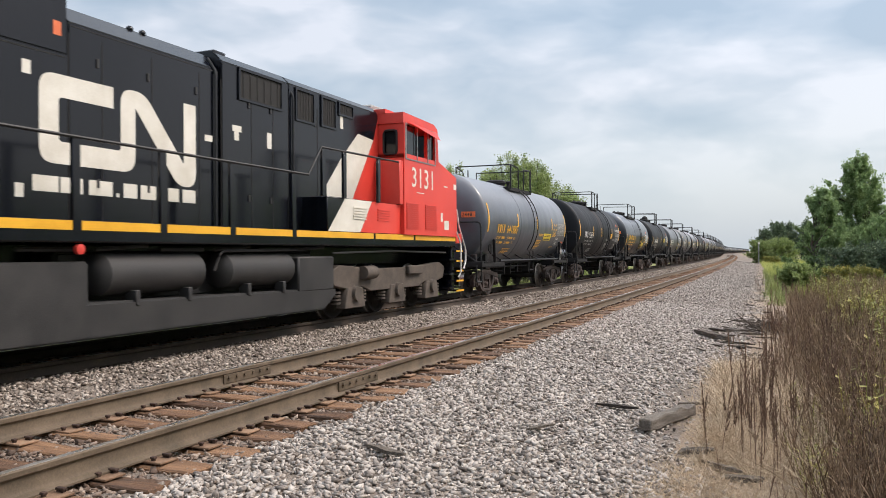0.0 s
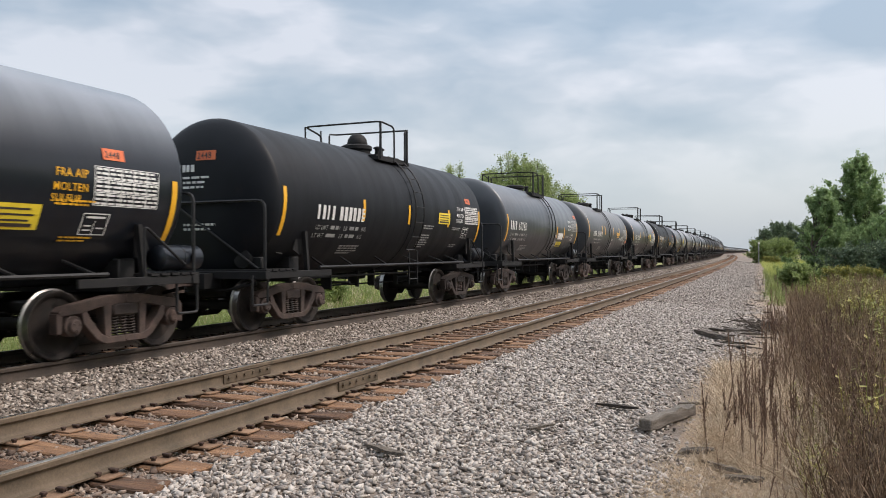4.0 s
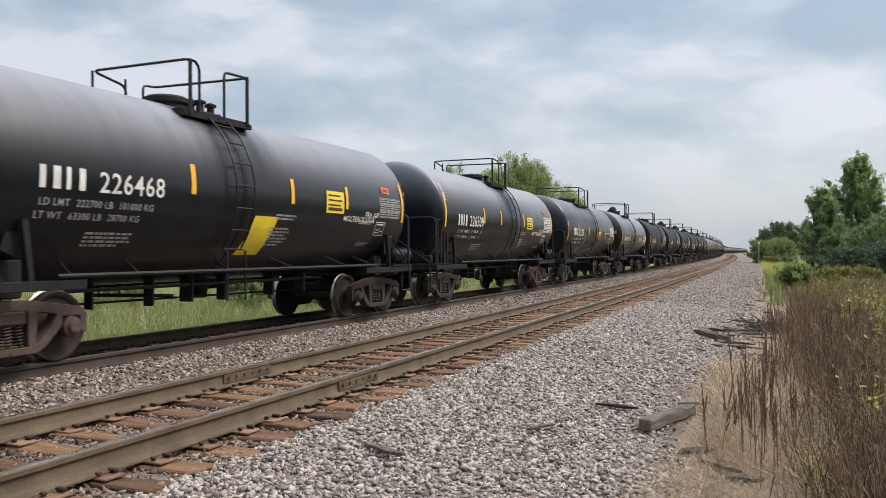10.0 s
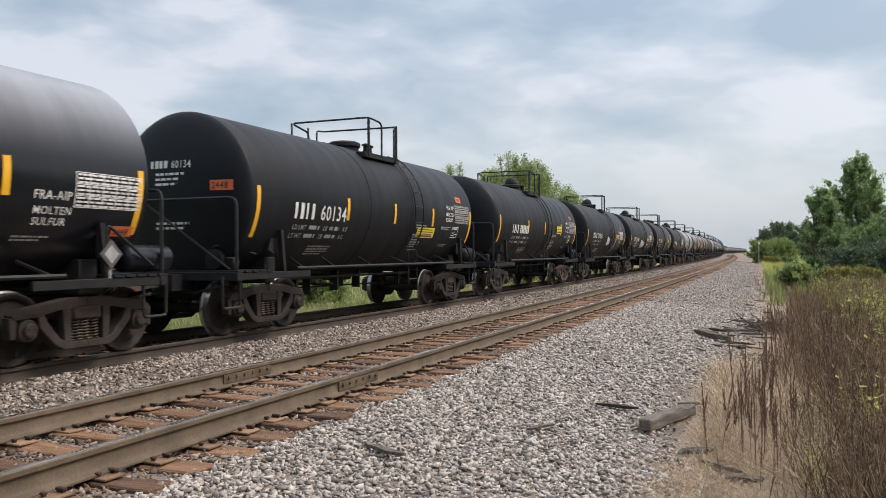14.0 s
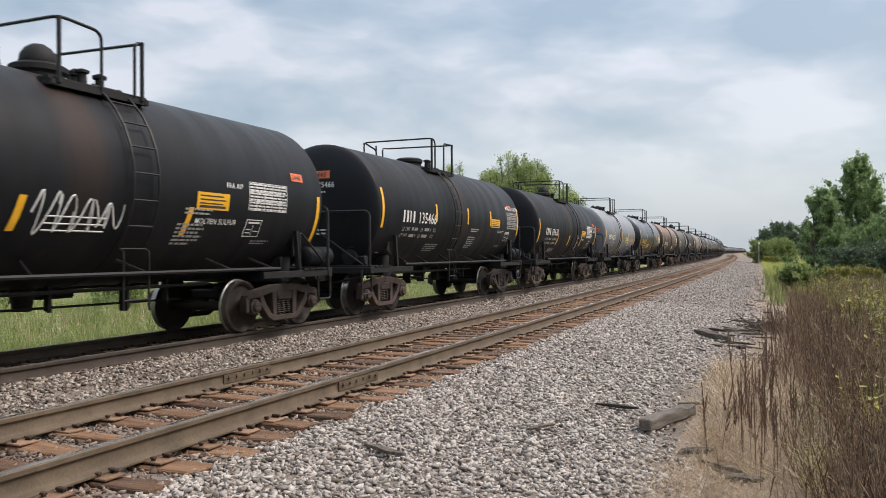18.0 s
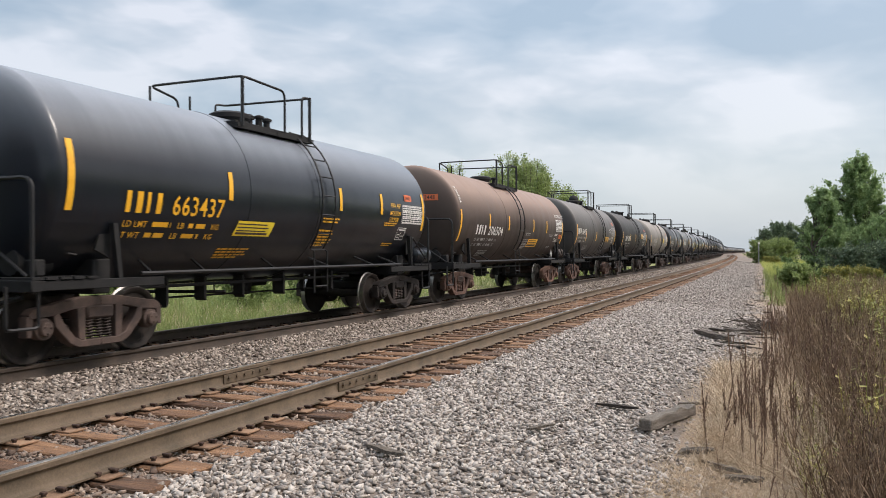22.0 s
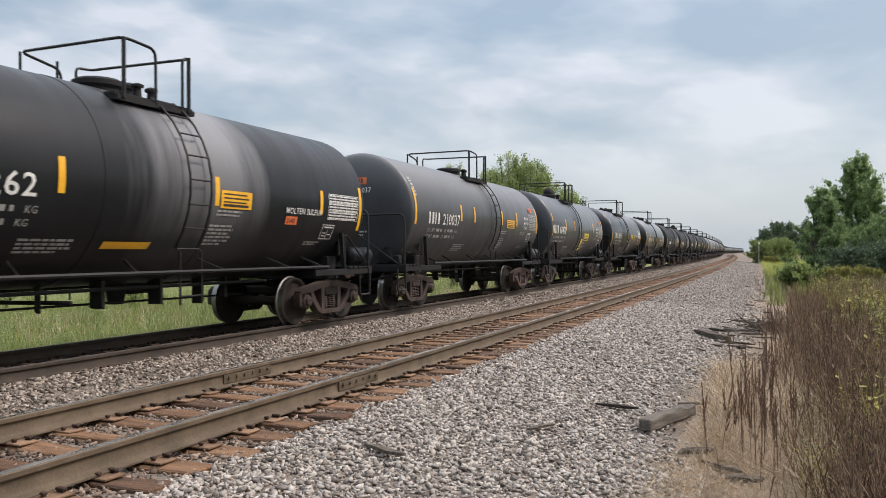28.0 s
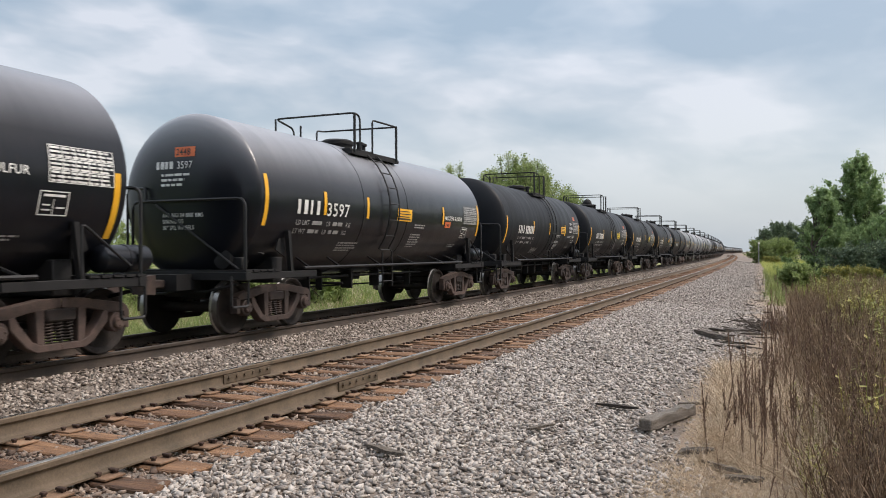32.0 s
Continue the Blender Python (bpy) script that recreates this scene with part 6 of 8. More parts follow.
def locomotive():
    car = tagged(empty("locomotive"), "black diesel locomotive with red cab and cream slanted stripes", "locomotive")
    y = along
    HX = 0.95
    # frame and deck
    bm = bmesh.new()
    box(bm, -1.55, 1.55, y(-0.3), y(21.6), 1.50, 1.77, 0.02)
    box(bm, -0.6, 0.6, y(-0.2), y(21.4), 1.1, 1.5, 0.02)
    part("deck", bm, M_LBLACK, car)
    bm = bmesh.new()
    for a, b in ((-0.2, 9.17), (9.31, 10.63), (10.77, 12.13), (12.27, 13.82), (13.96, 16.9), (17.0, 19.0), (19.1, 21.58)):
        box(bm, 1.55, 1.558, y(a), y(b), 1.65, 1.765)
    part("sill_stripe", bm, M_LYEL, car, "amber reflective sill stripe", False)
    # long hood: section outline (x, z) pulled along
    def hood(s0, s1, hx, z1, cham, mat, name="hood", z0=1.77):
        b2 = bmesh.new()
        sec = ((-hx, z0), (hx, z0), (hx, z1 - cham), (hx - cham, z1), (-hx + cham, z1), (-hx, z1 - cham))
        a = [b2.verts.new((x, y(s0), z)) for x, z in sec]
        b = [b2.verts.new((x, y(s1), z)) for x, z in sec]
        k = len(sec)
        b2.faces.new(a)
        b2.faces.new(b[::-1])
        for i in range(k):
            b2.faces.new((a[i], b[i], b[(i + 1) % k], a[(i + 1) % k]))
        bmesh.ops.recalc_face_normals(b2, faces=b2.faces[:])
        bmesh.ops.bevel(b2, geom=b2.edges[:], offset=0.02, segments=2, affect="EDGES")
        return part(name, b2, mat, car)
    hood(0.6, 9.66, HX, 4.0, 0.08, M_LBLACK)
    hood(1.2, 9.64, HX + 0.012, 4.92, 0.12, M_LBLACK, "radiator_housing", 3.9)
    eng = hood(9.66, 12.62, HX, 4.62, 0.28, M_LBLACK)
    hood(12.66, 14.58, HX + 0.03, 4.66, 0.16, M_LBLACK)
    hood(14.62, 18.4, HX, 4.66, 0.14, M_LBLACK)
    # door seams, grilles, labels on the near wall
    bm = bmesh.new()
    for s in (8.2, 8.65, 9.66, 10.21, 11.13, 12.15, 12.64, 13.45, 14.08, 14.6, 15.62):
        rect(bm, s - 0.008, s + 0.008, 1.8, 4.2, HX + 0.031 if 12.6 < s < 14.59 else HX + 0.001, 0.003)
    rect(bm, 9.7, 12.6, 4.29, 4.305, HX + 0.001, 0.003)
    rect(bm, 7.0, 9.6, 3.86, 3.875, HX + 0.001, 0.003)
    part("door_seam", bm, M_SEAM, eng, smooth=False)
    for s in (12.5, 14.72):
        bm = bmesh.new()
        tube(bm, bent(((HX + 0.035, y(s), 1.8), (HX + 0.035, y(s), 4.3), (HX - 0.12, y(s), 4.52)), 0.08), 0.022)
        part("conduit", bm, M_PIPE, car, "dark conduit up the hood wall")
    latch = bmesh.new()
    box(latch, 0, 0.02, -0.02, 0.02, -0.06, 0.06, 0.004)
    latch_me = mesh_from("door_latch", latch, M_LUNDER, False)
    for s in (8.12, 10.13, 11.05, 12.07, 13.37, 14.0, 15.54):
        for z in (2.3, 3.9):
            share("door_latch", latch_me, car, Matrix.Translation((HX + (0.03 if 12.6 < s < 14.59 else 0), y(s), z)))
    for a, b, z0, z1 in ((13.12, 14.32, 3.98, 4.45), (14.87, 15.46, 3.90, 4.45), (15.78, 16.31, 3.92, 4.46), (16.5, 17.1, 4.25, 4.46)):
        x = HX + (0.03 if a < 14.5 else 0)
        bm = bmesh.new()
        rect(bm, a - 0.04, b + 0.04, z0 - 0.04, z0, x, 0.03)
        rect(bm, a - 0.04, b + 0.04, z1, z1 + 0.04, x, 0.03)
        rect(bm, a - 0.04, a, z0, z1, x, 0.03)
        rect(bm, b, b + 0.04, z0, z1, x, 0.03)
        g = part("grille", bm, M_LBLACK, car, "black louvred radiator grille", False)
        bm = bmesh.new()
        rect(bm, a, b, z0, z1, x, 0.004)
        for k in range(6):
            sy = a + (b - a) * (k + 0.5) / 6
            rect(bm, sy - 0.008, sy + 0.008, z0, z1, x + 0.004, 0.008)
        part("screen", bm, M_GRILLE, g, smooth=False)
    for a, b, z0, z1 in ((8.98, 9.1, 3.55, 3.72), (8.88, 9.0, 2.05, 2.22), (12.28, 12.46, 3.15, 3.25), (12.93, 13.17, 3.4, 3.5), (12.98, 13.1, 3.25, 3.4), (13.9, 14.03, 3.22, 3.5), (16.55, 16.68, 3.95, 4.25)):
        bm = bmesh.new()
        rect(bm, a, b, z0, z1, HX + (0.03 if 12.6 < a < 14.5 else 0), 0.004)
        part("label_plate", bm, M_LCREAM, car, smooth=False)
    bm = bmesh.new()
    rect(bm, 9.42, 9.54, 4.12, 4.3, HX + 0.012, 0.004)
    part("warning_label", bm, M_ORANGE, car, smooth=False)
    # painted emblem: one folded band
    corners = ((10.40, 3.635, 0), (9.215, 3.635, 0.22), (9.215, 2.5, 0.22), (10.80, 2.5, 0.24), (10.80, 3.42, 0.02), (11.66, 2.38, 0.18), (12.06, 2.38, 0.22), (12.06, 3.66, 0), (11.79, 3.66, 0), (11.79, 2.72, 0.02), (10.98, 3.66, 0.18), (10.53, 3.66, 0.22), (10.53, 2.785, 0.05), (9.505, 2.785, 0.06), (9.505, 3.345, 0.06), (10.40, 3.345, 0))
    edge = []
    for i, (cs, cz, cr) in enumerate(corners):
        p0, p1, p2 = [(0, along(q[0]), q[1]) for q in (corners[i - 1], corners[i], corners[(i + 1) % len(corners)])]
        edge += [(v.y, v.z) for v in round_corner(p0, p1, p2, cr, 6)] if cr else [(p1[1], p1[2])]
    part("emblem", prism(bmesh.new(), edge, HX + 0.002, HX + 0.007), M_LCREAM, car, "cream painted ribbon emblem", False)
    for a, b in ((9.12, 9.5), (9.53, 9.88), (9.98, 10.38), (10.45, 10.5), (10.58, 10.83), (10.9, 11.2), (11.27, 11.33), (11.45, 11.68), (11.76, 12.05)):
        bm = bmesh.new()
        rect(bm, a, b, 2.14, 2.14 + (0.2 if b - a > 0.1 else 0.055), HX + 0.002, 0.005)
        part("painted_bar", bm, M_LCREAM, car, "cream bar of painted writing", False)
    # slanted cab stripes on hood and lower box
    bm = bmesh.new()
    flat(bm, ((15.95, 2.45), (17.05, 2.45), (18.15, 3.89), (17.38, 3.94), (16.6, 3.34), (15.96, 2.74)), HX + 0.001, 0.005)
    part("slanted_stripe", bm, M_LCREAM, car, "cream slanted stripe", False)
    bm = bmesh.new()
    flat(bm, ((17.06, 2.45), (18.39, 2.45), (18.39, 4.4), (18.16, 3.89)), HX + 0.001, 0.005)
    part("slanted_stripe", bm, M_LRED, car, "red slanted panel", False)
    bm = bmesh.new()
    box(bm, 0.9, 1.5, y(15.08), y(18.42), 1.77, 2.44, 0.015)
    eb = part("equipment_box", bm, M_LBLACK, car)
    bm = bmesh.new()
    flat(bm, ((15.1, 1.78), (16.38, 1.78), (16.93, 2.43), (15.74, 2.43)), 1.5, 0.004)
    part("slanted_stripe", bm, M_LCREAM, eb, "cream slanted stripe", False)
    bm = bmesh.new()
    flat(bm, ((16.39, 1.78), (18.42, 1.78), (18.42, 2.43), (16.94, 2.43)), 1.5, 0.004)
    part("slanted_stripe", bm, M_LRED, eb, "red slanted panel", False)
    for a, b, m in ((16.05, 16.65, M_LCREAM), (17.2, 17.8, M_LRED)):
        bm = bmesh.new()
        for k in range(5):
            rect(bm, a, b, 2.04 + k * 0.055, 2.065 + k * 0.055, 1.504, 0.018)
        part("louvre", bm, m, eb, smooth=False)
    bm = bmesh.new()
    box(bm, 0.96, 1.585, y(18.2), y(18.4), 2.44, 3.42, 0.015)
    part("step_locker", bm, M_LRED, car, "red locker on the rear cab wall")
    # cab: shell with a real side window opening
    bm = bmesh.new()
    W = 1.6
    prism(bm, ((y(18.42), 1.77), (y(21.56), 1.77), (y(21.56), 3.29), (y(20.40), 3.6), (y(18.42), 3.6)), -W, W)
    part("cab", bm, M_LRED, car, "red cab body")
    bm = bmesh.new()
    for x0, x1 in ((W - 0.08, W), (-W, -W + 0.08)):
        prism(bm, ((y(18.42), 3.5), (y(18.52), 3.5), (y(18.52), 4.3), (y(18.42), 4.3)), x0, x1)
        prism(bm, ((y(20.17), 3.5), (y(20.40), 3.5), (y(20.31), 4.3), (y(20.17), 4.3)), x0, x1)
        box(bm, x0, x1, y(19.72) - 0.025, y(19.72) + 0.025, 3.5, 4.3)
    for a, b in ((-W, -1.32), (-0.1, 0.1), (1.32, W)):
        box(bm, a, b, y(20.24), y(20.32), 3.5, 4.3)
    box(bm, -W + 0.08, -1.4, y(18.42), y(18.5), 3.5, 4.3)
    box(bm, -0.98, 1.08, y(18.42), y(18.5), 3.5, 4.3)
    box(bm, 1.43, W - 0.08, y(18.42), y(18.5), 3.5, 4.3)
    box(bm, 1.08, 1.43, y(18.42), y(18.5), 3.5, 3.58)
    box(bm, 1.08, 1.43, y(18.42), y(18.5), 4.14, 4.3)
    part("cab_posts", bm, M_LRED, car, "red window posts")
    bm = bmesh.new()
    prism(bm, ((y(18.38), 4.28), (y(20.36), 4.25), (y(20.32), 4.38), (y(20.1), 4.48), (y(18.38), 4.52)), -W, W)
    prism(bm, ((y(18.38), 4.50), (y(20.1), 4.50), (y(20.0), 4.6), (y(18.38), 4.62)), -1.15, 1.15)
    part("cab_roof", bm, M_LRED, car, "red cab roof")
    bm = bmesh.new()
    a = [bm.verts.new(q) for q in ((W, y(18.62), 4.33), (W, y(20.26), 4.31), (W + 0.13, y(20.22), 4.09), (W + 0.15, y(18.72), 4.25))]
    bm.faces.new(a)
    bmesh.ops.solidify(bm, geom=bm.faces[:], thickness=0.02)
    part("sunshade", bm, M_LRED, car, "red folding sunshade over the cab window")
    for a, b in ((18.52, 19.1), (19.745, 20.15)):
        bm = bmesh.new()
        box(bm, W - 0.05, W - 0.04, y(a), y(b), 3.5, 4.3)
        g = part("cab_window", bm, M_GLASS, car, "dark cab window pane", False)
        g.visible_shadow = False
    bm = bmesh.new()
    box(bm, 1.08, 1.43, y(18.45), y(18.46), 3.58, 4.14)
    rear = part("cab_window", bm, M_GLASS, car, "dark rear cab window", False)
    bm = bmesh.new()
    ring = [Vector((q[0], y(18.41), q[1])) for q in ((1.09, 3.59), (1.42, 3.59), (1.42, 4.13), (1.09, 4.13))]
    loop = [v for i in range(4) for v in round_corner(ring[i - 1], ring[i], ring[(i + 1) % 4], 0.09, 4)]
    tube(bm, loop + loop[:1], 0.026, 8)
    part("window_gasket", bm, M_RUBBER, rear, "black rubber window gasket")
    bm = bmesh.new()
    for a0, a1 in ((-1.32, -0.1), (0.1, 1.32)):
        box(bm, a0, a1, y(20.27), y(20.28), 3.5, 4.3)
    part("windshield", bm, M_GLASS, car, smooth=False)
    bm = bmesh.new()
    for a, b in ((18.55, 18.95), (19.2, 19.6)):
        box(bm, -0.3, 0.3, y(a), y(b), 3.5, 3.9, 0.04)
    part("cab_seat", bm, M_IRON, car, "dark cab seats")
    # aluminium frame of the side window
    bm = bmesh.new()
    for a, b, z0, z1 in ((18.5, 20.17, 3.47, 3.5), (18.5, 20.17, 4.27, 4.3), (18.46, 18.53, 3.5, 4.27), (20.15, 20.18, 3.5, 4.27), (19.1, 19.13, 3.5, 4.27), (19.7, 19.74, 3.5, 4.27)):
        rect(bm, a, b, z0, z1, W + 0.001, 0.012)
    part("window_frame", bm, M_TREAD, car, "bare metal window frame", False)
    # nose grilles, number
    for a, b in ((18.52, 19.19), (19.56, 20.24)):
        bm = bmesh.new()
        for k in range(13):
            rect(bm, a, b, 1.92 + k * 0.046, 1.945 + k * 0.046, W + 0.001, 0.02)
        part("louvre", bm, M_LRED, car, "red louvred nose panel", False)
    bm = bmesh.new()
    letters(bm, "3131", y(18.79), 2.88, 0.47, lambda a, v: (W + 0.004, a, v), 0.98)
    part("road_number", bm, M_LCREAM, car, "cream painted road number", False)
    bm = bmesh.new()
    for a, b, z0, z1 in ((19.08, 19.5, 2.745, 2.765), (20.72, 21.02, 1.93, 2.16), (20.5, 20.62, 2.12, 2.34), (20.7, 20.95, 3.0, 3.03), (21.35, 21.53, 2.98, 3.12)):
        rect(bm, a, b, z0, z1, W + 0.001, 0.004)
    part("label_plate", bm, M_LCREAM, car, smooth=False)
    bm = bmesh.new()
    box(bm, 0.2, 0.75, y(18.5), y(19.2), 4.6, 4.78, 0.04)
    part("roof_box", bm, M_DIM, car, "pale gray roof air conditioner")
    # hand rails
    bm = bmesh.new()
    tube(bm, [(1.55, y(s), z) for s, z in ((0.5, 2.77), (14.34, 2.77), (14.79, 3.32), (18.38, 3.38))], 0.022)
    part("handrail", bm, M_PIPE, car, "long black handrail")
    for s, z in ((2.0, 2.77), (4.0, 2.77), (6.0, 2.77), (7.7, 2.77), (9.24, 2.77), (10.70, 2.77), (12.2, 2.77), (13.89, 2.77), (14.88, 3.32), (15.66, 3.33), (17.2, 3.35)):
        bm = bmesh.new()
        box(bm, 1.50, 1.555, y(s) - 0.06, y(s) + 0.06, 1.6 if s < 14 else 2.42, z, 0.008)
        part("stanchion", bm, M_LBLACK, car)
    # fuel tank and air reservoirs
    bm = bmesh.new()
    prism(bm, ((y(5.2), 0.55), (y(5.5), 0.30), (y(15.0), 0.30), (y(15.42), 0.55), (y(15.38), 0.70), (y(9.49), 0.76), (y(9.49), 1.27), (y(5.2), 1.27)), -1.48, 1.48)
    box(bm, -1.0, 1.0, y(9.4), y(15.3), 0.7, 1.4, 0.02)
    bmesh.ops.bevel(bm, geom=[e for e in bm.edges if e.calc_length() > 0.4], offset=0.03, segments=2, affect="EDGES")
    part("fuel_tank", bm, M_LUNDER, car, "dusty black fuel tank")
    bm = bmesh.new()
    box(bm, 0.5, 1.48, y(14.13), y(15.35), 0.66, 1.30, 0.03)
    part("equipment_box", bm, M_LUNDER, car)
    for a, b in ((9.72, 11.75), (12.15, 14.1)):
        bm = bmesh.new()
        lathe(bm, ((y(a), 0.05), (y(a) + 0.04, 0.2), (y(a) + 0.12, 0.28), (y(b) - 0.12, 0.28), (y(b) - 0.04, 0.2), (y(b), 0.05)), "y", 26)
        bmesh.ops.translate(bm, verts=bm.verts, vec=(1.22, 0, 1.10))
        for t in (0.28, 0.78):
            yy = y(a + (b - a) * t)
            box(bm, 1.3, 1.5, yy - 0.04, yy + 0.04, 0.68, 0.88, 0.01)
        part("air_reservoir", bm, M_LUNDER, car, "dusty black main air reservoir")
    bm = bmesh.new()
    for k in range(6):
        tube(bm, ((1.3, y(8.6 + k * 1.15), 1.42), (1.3, y(9.5 + k * 1.15), 1.42 + 0.05 * (k % 2))), 0.03, 6)
    tube(bm, bent(((1.35, y(12.0), 1.1), (1.4, y(12.1), 1.4), (1.4, y(14.2), 1.42)), 0.1), 0.025)
    tube(bm, bent(((1.42, y(15.4), 1.36), (1.42, y(18.2), 1.40), (1.42, y(21.2), 1.36)), 0.1), 0.022)
    part("piping", bm, M_LUNDER, car)
    bm = bmesh.new()
    lathe(bm, ((-0.04, 0.02), (-0.03, 0.065), (0.03, 0.065), (0.04, 0.02)), "x", 14)
    bmesh.ops.translate(bm, verts=bm.verts, vec=(1.5, y(9.32), 1.42))
    part("filler_cap", bm, M_RED, car, "faded red filler cap")
    # six-wheel trucks
    for c in (18.55, 3.2):
        bm = bmesh.new()
        box(bm, -0.9, 0.9, y(c) - 1.9, y(c) + 1.9, 0.6, 1.0, 0.05)
        t = part("truck", bm, M_LTRUCK, car, "dusty brown six-wheel truck")
        for sg in (-1, 1):
            bm = bmesh.new()
            x0, x1 = (1.12, 1.32) if sg > 0 else (-1.32, -1.12)
            prism(bm, [(y(c) + a, z) for a, z in ((-2.75, 0.72), (-2.2, 0.62), (-1.6, 0.66), (-1.2, 0.55), (1.2, 0.55), (1.6, 0.66), (2.2, 0.62), (2.75, 0.72), (2.85, 1.0), (2.5, 1.12), (1.0, 1.02), (-1.0, 1.02), (-2.5, 1.12), (-2.85, 1.0))], x0, x1)
            for a in (-1.95, 0.0, 1.95):
                prism(bm, [(y(c) + a + q, z) for q, z in ((-0.42, 0.24), (0.42, 0.24), (0.30, 0.66), (-0.30, 0.66))], x0 + 0.02, x1 + 0.04)
                lathe_b = bmesh.ops.create_cone(bm, cap_ends=True, segments=16, radius1=0.17, radius2=0.15, depth=0.14, matrix=Matrix.Translation((sg * 1.36, y(c) + a, 0.53)) @ Matrix.Rotation(math.pi / 2, 4, "Y"))
                for q in (-0.62, 0.62):
                    for k in range(4):
                        lathe_s = bmesh.ops.create_cone(bm, cap_ends=True, segments=10, radius1=0.10, radius2=0.10, depth=0.04, matrix=Matrix.Translation((sg * 1.2, y(c) + a + q * 0.85, 0.36 + k * 0.07)))
            lathe_c = bmesh.ops.create_cone(bm, cap_ends=True, segments=14, radius1=0.14, radius2=0.14, depth=0.5, matrix=Matrix.Translation((sg * 1.38, y(c) - 1.45, 0.95)) @ Matrix.Rotation(math.pi / 2, 4, "X"))
            box(bm, sg * 1.3, sg * 1.42, y(c) + 0.5, y(c) + 1.3, 0.86, 1.06, 0.02)
            bmesh.ops.bevel(bm, geom=[e for e in bm.edges if len(e.link_faces) == 2 and e.calc_face_angle(0) > 1.2 and e.calc_length() > 0.15], offset=0.015, segments=1, affect="EDGES")
            part("side_frame", bm, M_LTRUCK, t)
        for a in (-1.95, 0.0, 1.95):
            w = share("wheelset", WHEELSET_ME, t, Matrix.Translation((0, y(c) + a, 0.53)) @ Matrix.Diagonal((1, 0.53 / WHEEL_R, 0.53 / WHEEL_R, 1)))
    # end steps, coupler, plow end
    bm = bmesh.new()
    box(bm, -1.45, 1.45, y(21.56), y(21.75), 0.35, 1.77, 0.02)
    box(bm, 1.0, 1.5, y(21.3), y(22.1), 0.42, 0.46)
    box(bm, 1.0, 1.5, y(21.3), y(21.95), 0.78, 0.82)
    box(bm, 1.0, 1.5, y(21.3), y(21.9), 1.15, 1.19)
    part("end_plate", bm, M_LBLACK, car)
    for k in range(5):
        bm = bmesh.new()
        box(bm, 1.0, 1.56, y(21.62), y(22.14) - 0.02 * k, 0.34 + k * 0.26, 0.375 + k * 0.26, 0.004)
        st = part("step", bm, M_LBLACK, car, "black boarding step", False)
        bm = bmesh.new()
        box(bm, 1.561, 1.572, y(21.62), y(22.14) - 0.02 * k, 0.335 + k * 0.26, 0.38 + k * 0.26)
        part("step_edge", bm, M_LYEL, st, "yellow step edge", False)
    bm = bmesh.new()
    box(bm, 0.9, 1.5, y(21.58), y(21.85), 1.77, 2.45, 0.02)
    box(bm, 1.1, 1.55, y(21.62), y(22.05), 1.6, 1.86, 0.02)
    part("end_locker", bm, M_LRED, car, "red sand box beside the steps")
    bm = bmesh.new()
    tube(bm, bent(((0.4, y(20.9), 3.34), (0.4, y(20.95), 3.56), (0.4, y(21.45), 3.42), (0.4, y(21.5), 3.2)), 0.05), 0.016)
    part("nose_grab_iron", bm, M_PIPE, car)
    bm = bmesh.new()
    tube(bm, bent(((1.5, y(21.8), 2.5), (1.5, y(21.95), 2.1), (1.5, y(22.45), 1.45), (1.5, y(22.45), 1.1), (1.5, y(22.3), 0.92)), 0.1), 0.024)
    tube(bm, bent(((1.6, y(21.56), 1.9), (1.62, y(21.8), 1.6), (1.62, y(21.8), 0.8), (1.58, y(21.7), 0.72)), 0.1), 0.022)
    part("grab_iron", bm, M_WHITE, car, "white step grab irons")
    bm = bmesh.new()
    box(bm, -0.12, 0.12, y(21.6), y(22.3), 0.78, 0.96, 0.02)
    part("coupler", bm, M_TRUCK, car)
    bm = bmesh.new()
    for s in (11.0, 11.25):
        bmesh.ops.create_uvsphere(bm, u_segments=10, v_segments=6, radius=0.055, matrix=Matrix.Translation((0.66, y(s), 4.62)))
    box(bm, 0.3, 0.8, y(12.7), y(13.0), 4.62, 4.72, 0.02)
    part("roof_fitting", bm, M_LBLACK, car)
    TRAIN.append((car, LY))


locomotive()


# ---- plants and clutter ----
def blade_shape(seed, w=0.012, segs=3, bend=0.5):
    """A grass blade one metre high: a thin tapering strip that bends over."""
    r = np.random.default_rng(seed)
    k, V = r.uniform(0.2, 1) * bend, []
    for i in range(segs + 1):
        t = i / segs
        ww = w * (1 - t * 0.85)
        V += [(-ww, k * t * t, t * (1 - 0.3 * k * t)), (ww, k * t * t, t * (1 - 0.3 * k * t))]
    F = [(2 * i, 2 * i + 1, 2 * i + 3, 2 * i + 2) for i in range(segs)]
    return np.array(V), np.array(F)


def tuft_shape(seed, n=7, w=0.012, bend=0.6, spread=0.12):
    r = np.random.default_rng(seed)
    V, F, b = [], [], 0
    for i in range(n):
        v, f = blade_shape(seed * 31 + i, w * r.uniform(0.7, 1.3), 3, bend)
        a = r.uniform(0, 6.28)
        h = r.uniform(0.55, 1.0)
        x, y = v[:, 0] * np.cos(a) - v[:, 1] * np.sin(a), v[:, 0] * np.sin(a) + v[:, 1] * np.cos(a)
        V.append(np.stack([x + r.normal(0, spread), y + r.normal(0, spread), v[:, 2] * h], -1))
        F.append(f + b)
        b += len(v)
    return np.concatenate(V), np.concatenate(F)


